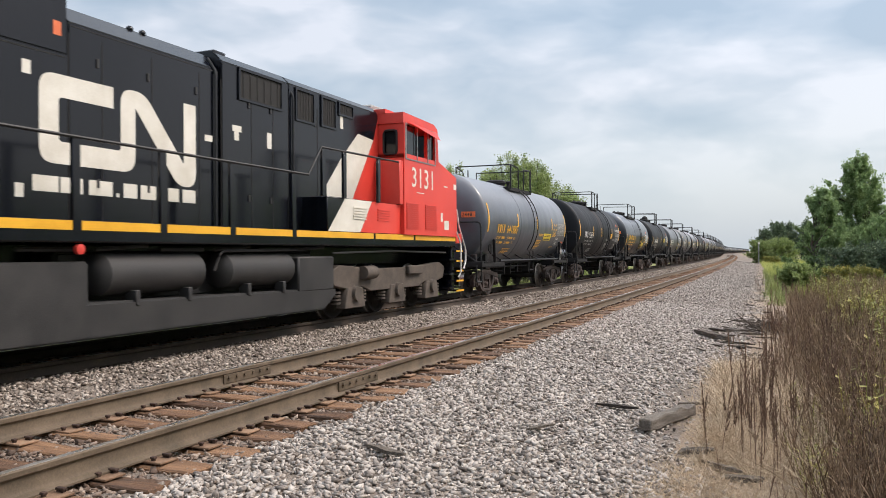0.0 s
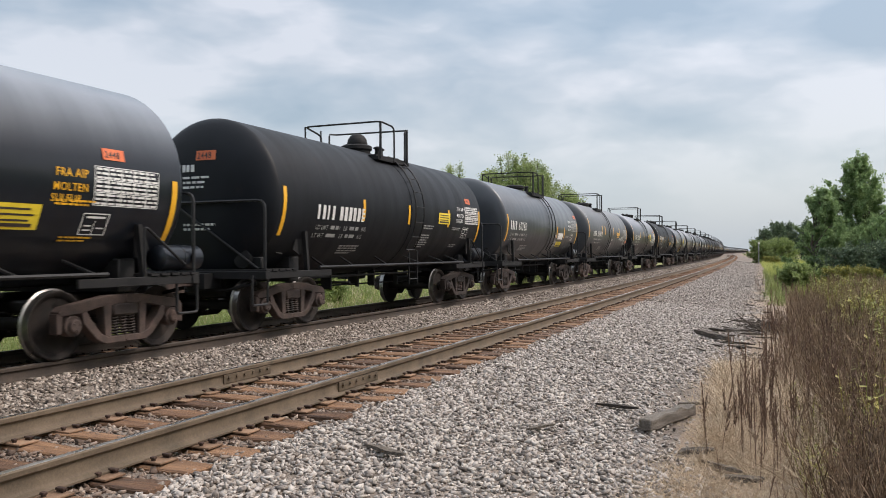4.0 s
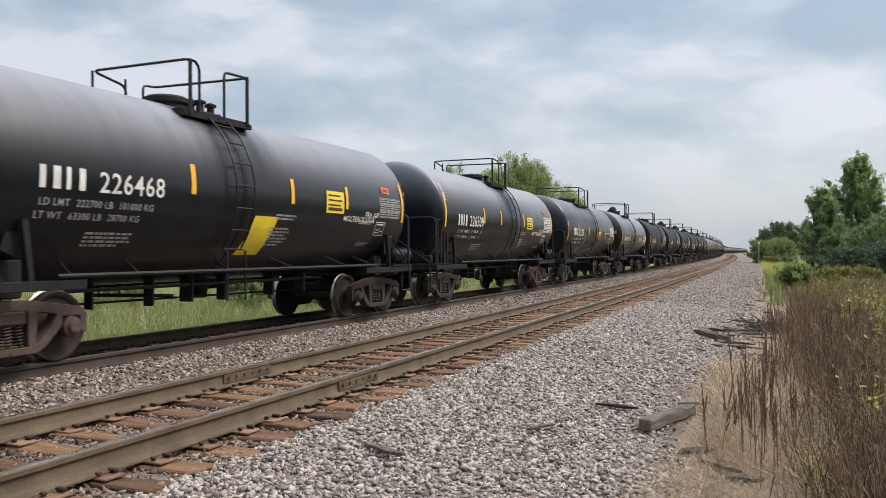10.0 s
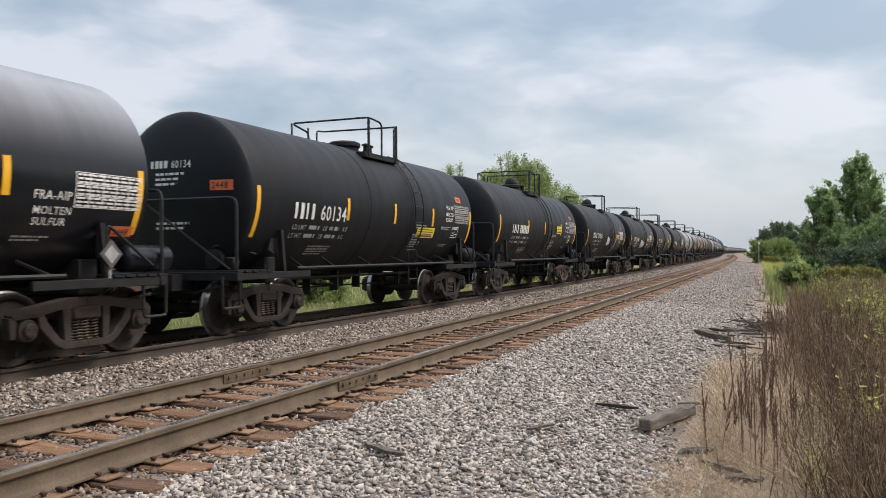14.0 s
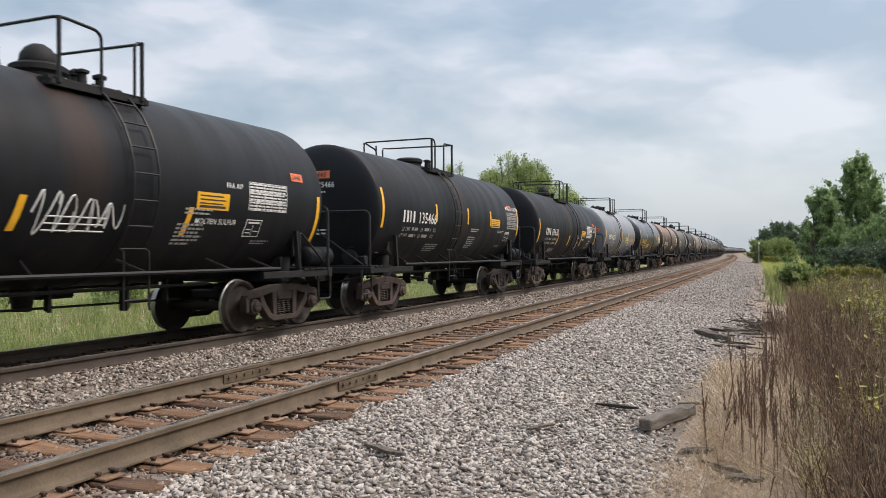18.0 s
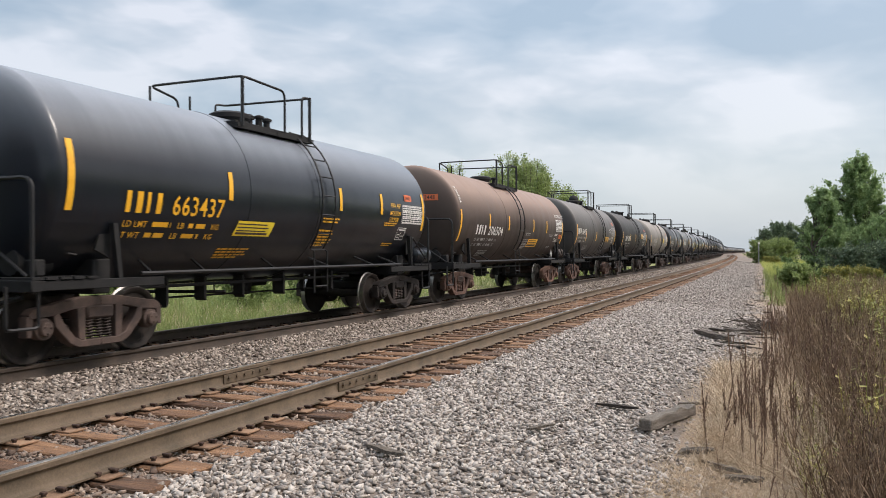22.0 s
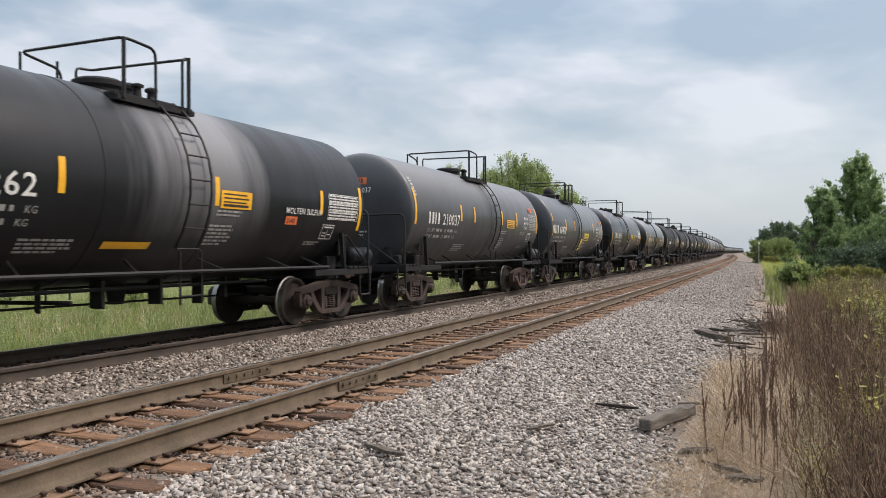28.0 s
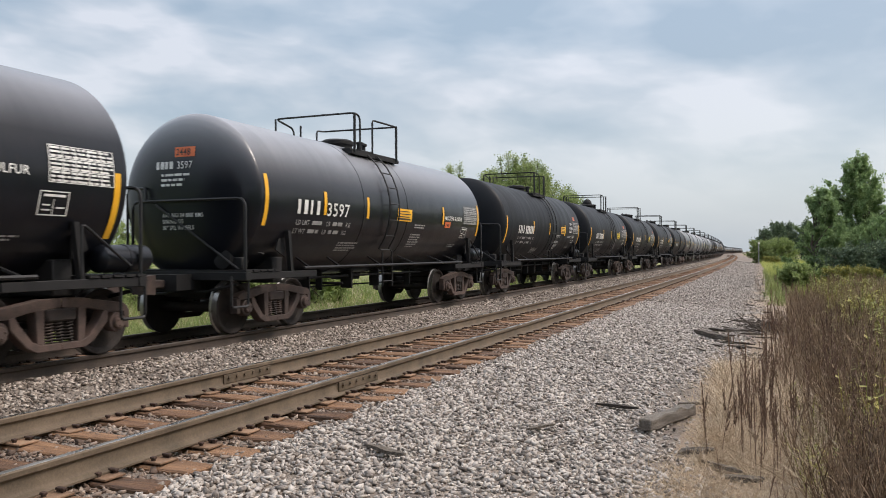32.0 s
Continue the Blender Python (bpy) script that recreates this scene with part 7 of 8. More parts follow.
def strip(p, q, w0, w1, r):
    """A thin two-sided strip from p to q."""
    p, q = np.array(p), np.array(q)
    a = r.uniform(0, 3.14)
    u = np.array([np.cos(a), np.sin(a), 0.0])
    return np.array([p - u * w0, p + u * w0, q + u * w1, q - u * w1])


def weed_shape(seed, twigs=15, seeds=52, spread=0.22, head=0.45, lean=0.08):
    """A dead weed one metre high: stem, side twigs, brown seed husks on the upper part."""
    r = np.random.default_rng(seed)
    Q = []
    top = np.array([r.normal(0, lean), r.normal(0, lean), 1.0])
    mid = top * 0.5 + np.array([r.normal(0, 0.02), r.normal(0, 0.02), 0])
    for a, b, w0, w1 in ((np.zeros(3), mid, 0.007, 0.006), (mid, top, 0.006, 0.003)):
        Q.append(strip(a, b, w0, w1, r))
        Q.append(strip(a, b, w0, w1, r))
    tips = []
    for _ in range(twigs):
        t = r.uniform(0.25, 0.92)
        a = top * t
        an = r.uniform(0, 6.28)
        ln = spread * r.uniform(0.4, 1.0) * (1.15 - t * 0.6)
        b = a + np.array([np.cos(an) * ln * 0.42, np.sin(an) * ln * 0.42, ln * 1.15])
        Q.append(strip(a, b, 0.004, 0.002, r))
        tips.append((a, b))
    for _ in range(seeds):
        if tips and r.random() < 0.7:
            a, b = tips[r.integers(len(tips))]
            c = a + (b - a) * r.uniform(0.3, 1.05)
        else:
            c = top * r.uniform(1 - head, 1.0)
        c = c + r.normal(0, 0.012, 3)
        s = r.uniform(0.006, 0.016)
        u = r.normal(size=3)
        u /= np.linalg.norm(u)
        w = np.cross(u, r.normal(size=3))
        w /= np.linalg.norm(w)
        u = u * 0.6 + np.array([0, 0, 0.9])
        Q.append(np.array([c - u * s, c + w * s * 0.55, c + u * s, c - w * s * 0.55]))
    V = np.concatenate(Q)
    return V, np.arange(len(V)).reshape(-1, 4)


def dock_shape(seed):
    """A stiff brown seed stalk, one metre high, thick with small husks along its upper part."""
    r = np.random.default_rng(seed)
    lean = r.normal(0, 0.03, 2)
    Q = [strip((0, 0, 0), (lean[0], lean[1], 1.0), 0.006, 0.004, r) for _ in range(2)]
    stems = [(np.zeros(3), np.array([lean[0], lean[1], 1.0]), 150, 0.42)]
    for _ in range(r.integers(1, 4)):
        a = np.array([lean[0], lean[1], 1.0]) * r.uniform(0.35, 0.6)
        an, ln = r.uniform(0, 6.28), r.uniform(0.15, 0.35)
        b = a + np.array([np.cos(an) * ln * 0.25, np.sin(an) * ln * 0.25, ln])
        Q.append(strip(a, b, 0.004, 0.003, r))
        stems.append((a, b, 45, 0.2))
    for a, b, n, t0 in stems:
        for t in r.uniform(t0, 1.0, n):
            c = a + (b - a) * t + np.append(r.normal(0, 0.011 * (1.25 - t), 2), 0)
            k, an = r.uniform(0.005, 0.012), r.uniform(0, 6.28)
            u = np.array([np.cos(an), np.sin(an), 0]) * k * 0.7
            w = np.array([0, 0, k]) + r.normal(0, 0.3, 3) * k
            Q.append(np.array([c - u, c - w, c + u, c + w]))
    V = np.concatenate(Q)
    return V, np.arange(len(V)).reshape(-1, 4)


def leafy_weed(seed, leaves=46):
    r = np.random.default_rng(seed)
    Q = []
    for _ in range(3):
        top = np.array([r.normal(0, 0.15), r.normal(0, 0.15), r.uniform(0.75, 1.0)])
        Q.append(strip((0, 0, 0), top, 0.008, 0.003, r))
        for _ in range(leaves // 3):
            c = top * r.uniform(0.15, 1.0)
            a, ln = r.uniform(0, 6.28), r.uniform(0.06, 0.13)
            d = np.array([np.cos(a), np.sin(a), r.uniform(-0.3, 0.5)]) * ln
            s = np.array([-np.sin(a), np.cos(a), 0]) * ln * 0.18
            Q.append(np.array([c, c + d * 0.5 + s, c + d, c + d * 0.5 - s]))
    V = np.concatenate(Q)
    return V, np.arange(len(V)).reshape(-1, 4)


def field(name, label, category, shapes, bands, material, seed, tilt=0.12):
    """Plants strewn over stretches (s0, s1, d0, d1, count, low, high)."""
    r = np.random.default_rng(seed)
    P, Z = [], []
    for s0, s1, d0, d1, n, lo, hi in bands:
        clump = r.uniform(0, 1, (max(6, n // 40), 2))
        pick = clump[r.integers(0, len(clump), n)] + r.normal(0, 0.06, (n, 2))
        mixd = r.random(n) < 0.5
        pick[mixd] = r.uniform(0, 1, (mixd.sum(), 2))
        pick = np.clip(pick, 0, 1)
        s, d = s0 + (s1 - s0) * pick[:, 0], d0 + (d1 - d0) * pick[:, 1] + r.normal(0, 0.08, n)
        x, y, _ = on_track(s, d)
        P.append(np.stack([x, y, ground_z(d) - 0.02], -1))
        Z.append(r.uniform(lo, hi, n))
    V, F = scatter(shapes, np.concatenate(P), np.concatenate(Z), r, tilt)
    return tagged(new(name, from_arrays(name, V, F, material)), label, category, kind="stuff")


M_STRAW = leafy("dry_straw", ((0.1, (0.28, 0.20, 0.125)), (0.5, (0.50, 0.385, 0.265)), (0.9, (0.72, 0.60, 0.455))), 0.7, 0.15, 0.8)
M_BROWN = leafy("dead_brown_weed", ((0.1, (0.075, 0.045, 0.029)), (0.5, (0.20, 0.132, 0.083)), (0.9, (0.42, 0.305, 0.20))), 0.7, 0.1, 0.85)
M_DOCK = leafy("dark_seed_stalk", ((0.1, (0.08, 0.048, 0.033)), (0.5, (0.17, 0.105, 0.072)), (0.9, (0.29, 0.19, 0.135))), 0.7, 0.05, 0.85)
M_GRASS = leafy("green_grass", ((0.1, (0.085, 0.13, 0.03)), (0.5, (0.19, 0.25, 0.06)), (0.9, (0.40, 0.40, 0.17))), 0.6, 0.35)
M_LIME = leafy("yellow_green_verge_grass", ((0.1, (0.20, 0.25, 0.05)), (0.5, (0.37, 0.42, 0.10)), (0.9, (0.56, 0.55, 0.19))), 0.6, 0.4)
M_GOLD = leafy("yellow_green_goldenrod", ((0.1, (0.11, 0.13, 0.035)), (0.5, (0.25, 0.25, 0.065)), (0.9, (0.46, 0.39, 0.11))), 0.6, 0.3)
M_LEAF_R = leafy("mid_green_leaves", ((0.1, (0.115, 0.185, 0.08)), (0.5, (0.235, 0.345, 0.145)), (0.9, (0.42, 0.525, 0.25))), 0.6, 0.55)
M_LEAF_L = leafy("light_green_leaves", ((0.1, (0.14, 0.20, 0.07)), (0.5, (0.27, 0.345, 0.125)), (0.9, (0.44, 0.50, 0.22))), 0.6, 0.55)
M_LEAF_D = leafy("dark_green_leaves", ((0.1, (0.07, 0.105, 0.07)), (0.5, (0.11, 0.16, 0.095)), (0.9, (0.17, 0.23, 0.125))), 0.6, 0.25)
M_BARK = surface("gray_bark", ((0.3, (0.05, 0.04, 0.032)), (0.7, (0.13, 0.11, 0.09))), (0.85, 0.95), 0, 6, 40, 0.6, stretch=(3, 3, 0.6))

TUFTS = [tuft_shape(k) for k in range(8)]
FLAT_TUFTS = [(q[0] * np.array([1, 1, 0.45]), q[1]) for q in (tuft_shape(40 + k, 11, 0.014, 1.5, 0.22) for k in range(8))]
WEEDS = [weed_shape(k) for k in range(10)]
DOCKS = [dock_shape(60 + k) for k in range(8)]
GREENS = [leafy_weed(80 + k) for k in range(8)]

# dry verge on the near side
field("dry_grass", "flattened pale straw grass on the verge", "dry grass", FLAT_TUFTS, ((11.6, 15.5, 4.5, 5.9, 3400, 0.16, 0.42), (9.3, 11.6, 4.55, 5.9, 2400, 0.1, 0.28), (6.0, 9.5, 4.3, 5.8, 3000, 0.07, 0.22), (15, 40, 5.2, 6.4, 1100, 0.15, 0.4), (5, 8.5, 5.7, 6.6, 600, 0.3, 0.7), (-14, 5, 4.6, 6.8, 2200, 0.2, 0.45)), M_STRAW, 21, 0.5)
field("dry_grass", "tall thin straw stalks leaning at the path edge", "dry grass", [tuft_shape(140 + k, 5, 0.0055, 1.3, 0.12) for k in range(6)], ((4.2, 9, 5.6, 6.5, 380, 0.4, 0.85), (9, 16, 5.8, 7, 300, 0.5, 0.9), (10, 20, 4.8, 6, 120, 0.3, 0.6)), M_STRAW, 22, 0.3)
field("dead_weeds", "dense dead brown weeds along the verge", "weeds", WEEDS, ((8.5, 16, 5.85, 7.2, 1050, 0.55, 1.1), (8, 18, 5.35, 5.95, 300, 0.35, 0.85), (6.5, 9, 5.5, 6.3, 260, 0.4, 0.85), (16, 30, 5.6, 7.4, 1150, 0.45, 1.0), (30, 60, 6.4, 10.5, 800, 0.6, 1.1), (5.3, 8.5, 5.6, 6.5, 700, 0.5, 1.0), (18, 38, 6.8, 10, 1000, 0.7, 1.25), (-14, 5, 6.3, 9, 900, 0.5, 1.0)), M_BROWN, 23, 0.2)
field("dead_weeds", "loose dark dead weeds at the edge of the straw", "weeds", WEEDS, ((8.4, 12, 4.85, 5.6, 30, 0.25, 0.6), (13, 22, 5.1, 5.9, 60, 0.4, 0.9)), M_DOCK, 28)
field("seed_stalks", "dark brown upright seed stalks in the dry grass", "weeds", DOCKS, ((8.6, 11.8, 4.6, 5.5, 26, 0.4, 0.85), (11, 16, 4.7, 5.9, 32, 0.5, 1.0), (16, 24, 4.7, 6.7, 50, 0.5, 0.9), (24, 50, 4.5, 6.5, 70, 0.4, 0.8), (8, 16, 5.7, 7, 70, 0.8, 1.2)), M_DOCK, 24, 0.06)
field("green_weeds", "yellow-green goldenrod and leafy weeds", "weeds", GREENS, ((8.5, 13, 5.4, 6.2, 34, 0.3, 0.6), (9.5, 17, 6.0, 7.4, 330, 0.45, 1.05), (14, 26, 6.5, 8.2, 380, 0.5, 1.2), (20, 36, 6.6, 11, 800, 0.4, 1.25), (34, 75, 7.3, 16, 1900, 0.5, 1.2)), M_GOLD, 25)
field("lime_grass", "bright yellow-green grass beside the curve", "grass", TUFTS, ((36, 75, 5.9, 9.5, 3200, 0.35, 0.8), (60, 120, 5.2, 10, 3800, 0.4, 0.9), (100, 170, 5.2, 12, 2000, 0.5, 1.0)), M_LIME, 31)
field("meadow_grass", "green and straw meadow grass beyond the tracks", "grass", TUFTS, ((4, 30, -13, -8.0, 5200, 0.3, 0.7), (4, 45, -26, -12, 5200, 0.4, 0.9), (30, 110, -30, -8.5, 3500, 0.5, 1.0), (60, 200, 5.5, 22, 2500, 0.4, 0.9), (32, 80, 5.0, 7.0, 2600, 0.25, 0.6), (-14, 12, 8.0, 13, 2500, 0.3, 0.8), (-20, 4, -16, -8, 2500, 0.3, 0.7)), M_GRASS, 26)
field("meadow_straw", "dry straw stalks among the meadow grass", "dry grass", TUFTS, ((4, 45, -22, -8.2, 1300, 0.4, 0.9),), M_STRAW, 29)
field("meadow_weeds", "leafy green weeds in the meadow", "weeds", GREENS, ((5, 40, -20, -10, 420, 0.5, 1.2), (10, 45, -30, -16, 500, 0.8, 1.6)), M_LEAF_L, 27)


def leaf_shapes():
    out = []
    for k in range(5):
        r = np.random.default_rng(300 + k)
        w, b = r.uniform(0.28, 0.42), r.uniform(0.1, 0.3)
        V = np.array([(0, 0, 0), (w, 0.5, b), (0, 1, 0), (-w, 0.5, b), (0, 0.5, -0.03)])
        out.append((V, np.array([(0, 1, 4, 4), (1, 2, 4, 4), (2, 3, 4, 4), (3, 0, 4, 4)])[:, :3]))
    return out


LEAVES = leaf_shapes()


def tree(name, label, at, height, width, leaves, leaf, material, seed, stems=1, lean=0.1, low=0.15, skirt=0.25, clumps=90):
    """A tree or tall bush: tapered trunk, limbs that reach into an uneven crown, leaves gathered in clumps at their ends."""
    r = np.random.default_rng(seed)
    root = tagged(empty(name, pose(*at)), label, "tree" if name == "tree" else "bush")
    z0 = height * low
    # limbs reach out to an uneven crown that is full below, narrow on top and dented by direction
    limbs = int(clumps * 0.8)
    t = (np.arange(limbs) + r.uniform(0.1, 0.9, limbs)) / limbs
    belly = 0.34
    taper = np.clip(1 - (t - belly) / (1.04 - belly), 0, 1)
    rho = np.where(t > belly, taper ** 0.75 if name == "tree" else np.sqrt(1 - (1 - taper) ** 2), 1 - (belly - t) * skirt)
    an = np.arange(limbs) * 2.4 + r.normal(0, 0.35, limbs)
    bulge = 1 + 0.2 * np.sin(3 * an + seed) + 0.16 * np.sin(2 * an + 9 * t + seed * 2)
    rad = width / 2 * 0.86 * rho * bulge * r.uniform(0.5, 1.1, limbs)
    foot = np.stack([np.zeros(limbs), np.zeros(limbs), z0 + (height - z0) * t * 0.78], -1)
    cen = np.stack([rad * np.cos(an), rad * np.sin(an), np.minimum(foot[:, 2] + rad * r.uniform(0.3, 0.9, limbs) + 0.16 * height * t, height)], -1)
    bend = foot * 0.45 + cen * 0.55 + np.stack([np.zeros(limbs), np.zeros(limbs), -0.1 * rad], -1)
    bm = bmesh.new()

    def limb(p, q, r0, r1, sides=5, steps=4):
        p, q = Vector(p), Vector(q)
        pts = [p.lerp(q, k / steps) + Vector(r.normal(0, 0.03, 3)) * (q - p).length * (0 < k < steps) + Vector((0, 0, 0.1 * (q - p).length * math.sin(math.pi * k / steps))) for k in range(steps + 1)]
        rings = []
        for i, c in enumerate(pts):
            d = (pts[min(i + 1, steps)] - pts[max(i - 1, 0)]).normalized()
            u = d.cross(Vector((1, 0.37, 0.1))).normalized()
            w = d.cross(u)
            rr = r0 + (r1 - r0) * i / steps
            rings.append([bm.verts.new(c + (u * math.cos(6.283 * j / sides) + w * math.sin(6.283 * j / sides)) * rr) for j in range(sides)])
        for m, n in zip(rings, rings[1:]):
            for j in range(sides):
                bm.faces.new((m[j], m[(j + 1) % sides], n[(j + 1) % sides], n[j]))
        return pts

    trunks = []
    for k in range(stems):
        an = r.uniform(0, 6.283)
        off = width * 0.10 * (stems > 1)
        tip = (math.cos(an) * width * lean * (1 + (stems > 1)), math.sin(an) * width * lean * (1 + (stems > 1)), height * r.uniform(0.7, 0.9))
        trunks.append(limb((math.cos(an) * off, math.sin(an) * off, -0.25), tip, 0.022 * height / max(1, stems * 0.45), 0.006 * height, 7, 6))
    for c in cen[:: max(1, limbs // 34)]:
        t = trunks[r.integers(len(trunks))]
        base = min(t, key=lambda q: abs(q.z - c[2] * 0.6))
        limb(base, c, 0.008 * height, 0.002 * height)
    twigs = limbs * 14
    k = r.integers(0, limbs, twigs)
    u = (1 - 0.72 * r.random(twigs) ** 1.3)[:, None]
    knot = foot[k] * (1 - u) ** 2 + 2 * bend[k] * u * (1 - u) + cen[k] * u * u
    out = cen[k] - foot[k]
    way = out / np.maximum(0.05, np.linalg.norm(out, axis=1))[:, None] * 0.6 + r.normal(0, 0.55, (twigs, 3)) + np.array([0, 0, 0.25])
    long = r.uniform(0.05, 0.15, twigs)[:, None] * min(width, height) * (1.2 - 0.4 * u)
    idx = r.integers(0, twigs, leaves)
    v = r.random(leaves)[:, None]
    pos = knot[idx] + way[idx] * long[idx] * v - np.array([0, 0, 0.25]) * long[idx] * v * v + r.normal(0, 0.55, (leaves, 3)) * leaf
    pos[:, 2] = np.maximum(pos[:, 2], 0.05)
    kz = height / np.percentile(pos[:, 2], 99.6)
    pos[:, 2] *= kz
    for vert in bm.verts:
        vert.co.z *= kz
    part("trunk", bm, M_BARK, root, "gray-brown trunk and limbs")
    V, F = scatter(LEAVES, pos, r.uniform(0.7, 1.3, leaves) * leaf, r, 0.9)
    ob = new("crown", from_arrays("crown", V, F, material))
    ob.parent = root
    tagged(ob, "crown of many small leaves", kind="stuff")
    return root


def at(x, y):
    """Ground under a world place."""
    k = int(np.argmin((TX - x) ** 2 + (TY - y) ** 2))
    d = (x - TX[k]) * np.cos(HEAD[k]) - (y - TY[k]) * np.sin(HEAD[k])
    return (x, y, float(ground_z(d)) - 0.05)


def willow(label, at_, height, width, stems, leaves, leaf, material, seed):
    """A many-stemmed feathery tree: slender rods fan out from the root, leafy from knee height to the tip."""
    r = np.random.default_rng(seed)
    root = tagged(empty("tree", pose(*at_)), label, "tree")
    bm = bmesh.new()
    P = []
    share_ = np.maximum(1, r.uniform(0.6, 1.4, stems) * leaves / stems).astype(int)
    for k in range(stems):
        an, q = r.uniform(0, 2 * math.pi), r.random() ** 0.5
        tip = np.array([math.cos(an) * q * width / 2, math.sin(an) * q * width / 2, height * (1 - 0.34 * q ** 2.2) * r.uniform(0.84, 1.0)])
        foot = np.array([tip[0] * 0.25, tip[1] * 0.25, -0.2])
        ctl = np.array([tip[0] * 0.6, tip[1] * 0.6, tip[2] * 0.5]) + r.normal(0, 0.12, 3)
        rod = [foot * (1 - u) ** 2 + 2 * ctl * u * (1 - u) + tip * u * u for u in np.linspace(0, 1, 7)]
        tube(bm, rod, 0.02 + 0.02 * r.random(), 4)
        n = share_[k]
        u = 0.15 + 0.87 * r.random(n) ** 0.7
        c = foot * ((1 - u) ** 2)[:, None] + 2 * ctl * (u * (1 - u))[:, None] + tip * (u * u)[:, None]
        P.append(c + r.normal(0, 1, (n, 3)) * (0.10 + 0.50 * np.clip(1.05 - u, 0, 1) ** 0.7 * np.clip(u * 3, 0.3, 1))[:, None])
    part("trunk", bm, M_BARK, root, "many slender gray-brown stems")
    P = np.concatenate(P)
    P[:, 2] = np.maximum(P[:, 2], 0.05)
    V, F = scatter(LEAVES, P, r.uniform(0.7, 1.4, len(P)) * leaf, r, 0.7)
    ob = new("crown", from_arrays("crown", V, F, material))
    ob.parent = root
    tagged(ob, "feathery crown of narrow leaves", kind="stuff")
    return root


# right of the line: a bush and a taller tree, then bushes down the line
tree("tree", "tall green deciduous tree behind the brush", at(28.9, 55.0), 8.6, 5.0, 60000, 0.125, M_LEAF_R, 31, 2, 0.08, 0.1, 0.4, 95)
tree("tree", "tall green tree partly hidden behind its neighbour", at(33.4, 56.0), 6.0, 5.0, 40000, 0.12, M_LEAF_R, 38, 2, 0.08, 0.08, 0.3, 100)
tree("tree", "bushy light green tree at the edge of the verge", at(21.7, 45.0), 5.5, 3.5, 52000, 0.095, M_LEAF_R, 32, 3, 0.08, 0.0, 0.2, 90)
tree("bush", "dark green bush overhanging the weeds", at(24.3, 43.5), 4.0, 3.8, 40000, 0.08, M_LEAF_R, 33, 4, 0.1, 0.0, 0.0, 110)
tree("bush", "green bush beside the verge", at(26.8, 45.0), 3.9, 4.4, 38000, 0.08, M_LEAF_L, 37, 4, 0.1, 0.0, 0.0, 100)
tree("bush", "low green bush in front of the trees", at(21.4, 42.5), 2.0, 2.4, 16000, 0.07, M_LEAF_R, 39, 4, 0.1, 0.0, 0.0, 60)
tree("bush", "low leafy bush at the foot of the trees", at(24.6, 40.5), 2.0, 3.6, 16000, 0.07, M_LEAF_L, 40, 4, 0.1, 0.0, 0.0, 60)
for x, y, h, w, m, lb in ((15.9, 35.5, 1.4, 2.2, M_LEAF_L, "light green bush at the edge of the weeds"), (18.3, 36.0, 2.2, 2.8, M_LEAF_D, "dense green bush behind the weeds"), (20.6, 36.5, 2.6, 3.2, M_LEAF_D, "dense green bush behind the weeds"), (16.8, 32.5, 1.4, 2.4, M_GOLD, "yellow-green leafy bush in the weeds"), (19.0, 32.0, 1.2, 2.4, M_LEAF_R, "low green bush at the edge of the weeds")):
    tree("bush", lb, at(x, y), h, w, int(5200 * w), 0.085, m, int(x * 10), 4, 0.1, 0.0, 0.0, 80)
tree("bush", "light green bush down the line", at(48.4, 113.0), 3.9, 4.8, 16000, 0.12, M_LEAF_L, 34, 4, 0.1, 0.0, 0.0)
tree("bush", "green bush near the marker post", at(47.6, 119.0), 3.6, 4.0, 14000, 0.12, M_LEAF_L, 35, 4, 0.1, 0.0, 0.0)
tree("bush", "low pale green bush beside the curve", at(68.0, 168.0), 3.0, 5.0, 5000, 0.22, M_LEAF_L, 36, 4, 0.1, 0.0, 0.0, 60)
tree("bush", "light green bush among the brush down the line", at(50.0, 118.0), 3.4, 4.4, 12000, 0.12, M_LEAF_L, 41, 4, 0.1, 0.0, 0.0)
tree("bush", "yellow-green bush beside the track curve", at(43.0, 103.0), 1.3, 3.0, 9000, 0.10, M_GOLD, 42, 4, 0.1, 0.0, 0.0, 60)
for k, (x, y, h, w) in enumerate(((82, 201, 7.6, 7), (85.5, 202, 9.4, 8), (89, 204, 9.3, 8), (93, 202, 9.9, 8), (98, 206, 9.0, 10), (108, 206, 9.5, 11), (120, 206, 9.5, 11))):
    tree("tree", "dark green tree in a far clump", at(x, y), h, w, 6000, 0.42, M_LEAF_D, 50 + k, 2, 0.1, 0.0, 0.0, 70)

# left of the line: feathery clump behind the train, bushes seen between the cars
willow("feathery light green willow with many stems behind the train", at(5.9, 62.0), 10.3, 8.6, 110, 120000, 0.12, M_LEAF_L, 70)
willow("small feathery green tree beside the willow", at(0.9, 62.5), 9.9, 3.4, 26, 24000, 0.12, M_LEAF_L, 71)
willow("low feathery green tree at the end of the clump", at(9.8, 62.5), 8.3, 3.4, 26, 22000, 0.12, M_LEAF_L, 72)
for k, (x, y, h, w) in enumerate(((-21, 36, 5.0, 6), (-27, 38, 4.6, 5), (-15.5, 38, 3.4, 4), (-33, 42, 6.0, 6), (-5.5, 34, 2.2, 3), (-40, 60, 7, 8), (-9, 36, 2.0, 2.6), (-12, 60, 5.0, 6), (-26, 62, 5.5, 7))):
    tree("bush", "green bush in the meadow behind the train", at(x, y), h, w, 4200, 0.18, M_LEAF_R if k % 2 else M_LEAF_L, 90 + k, 4, 0.25, 0.02)

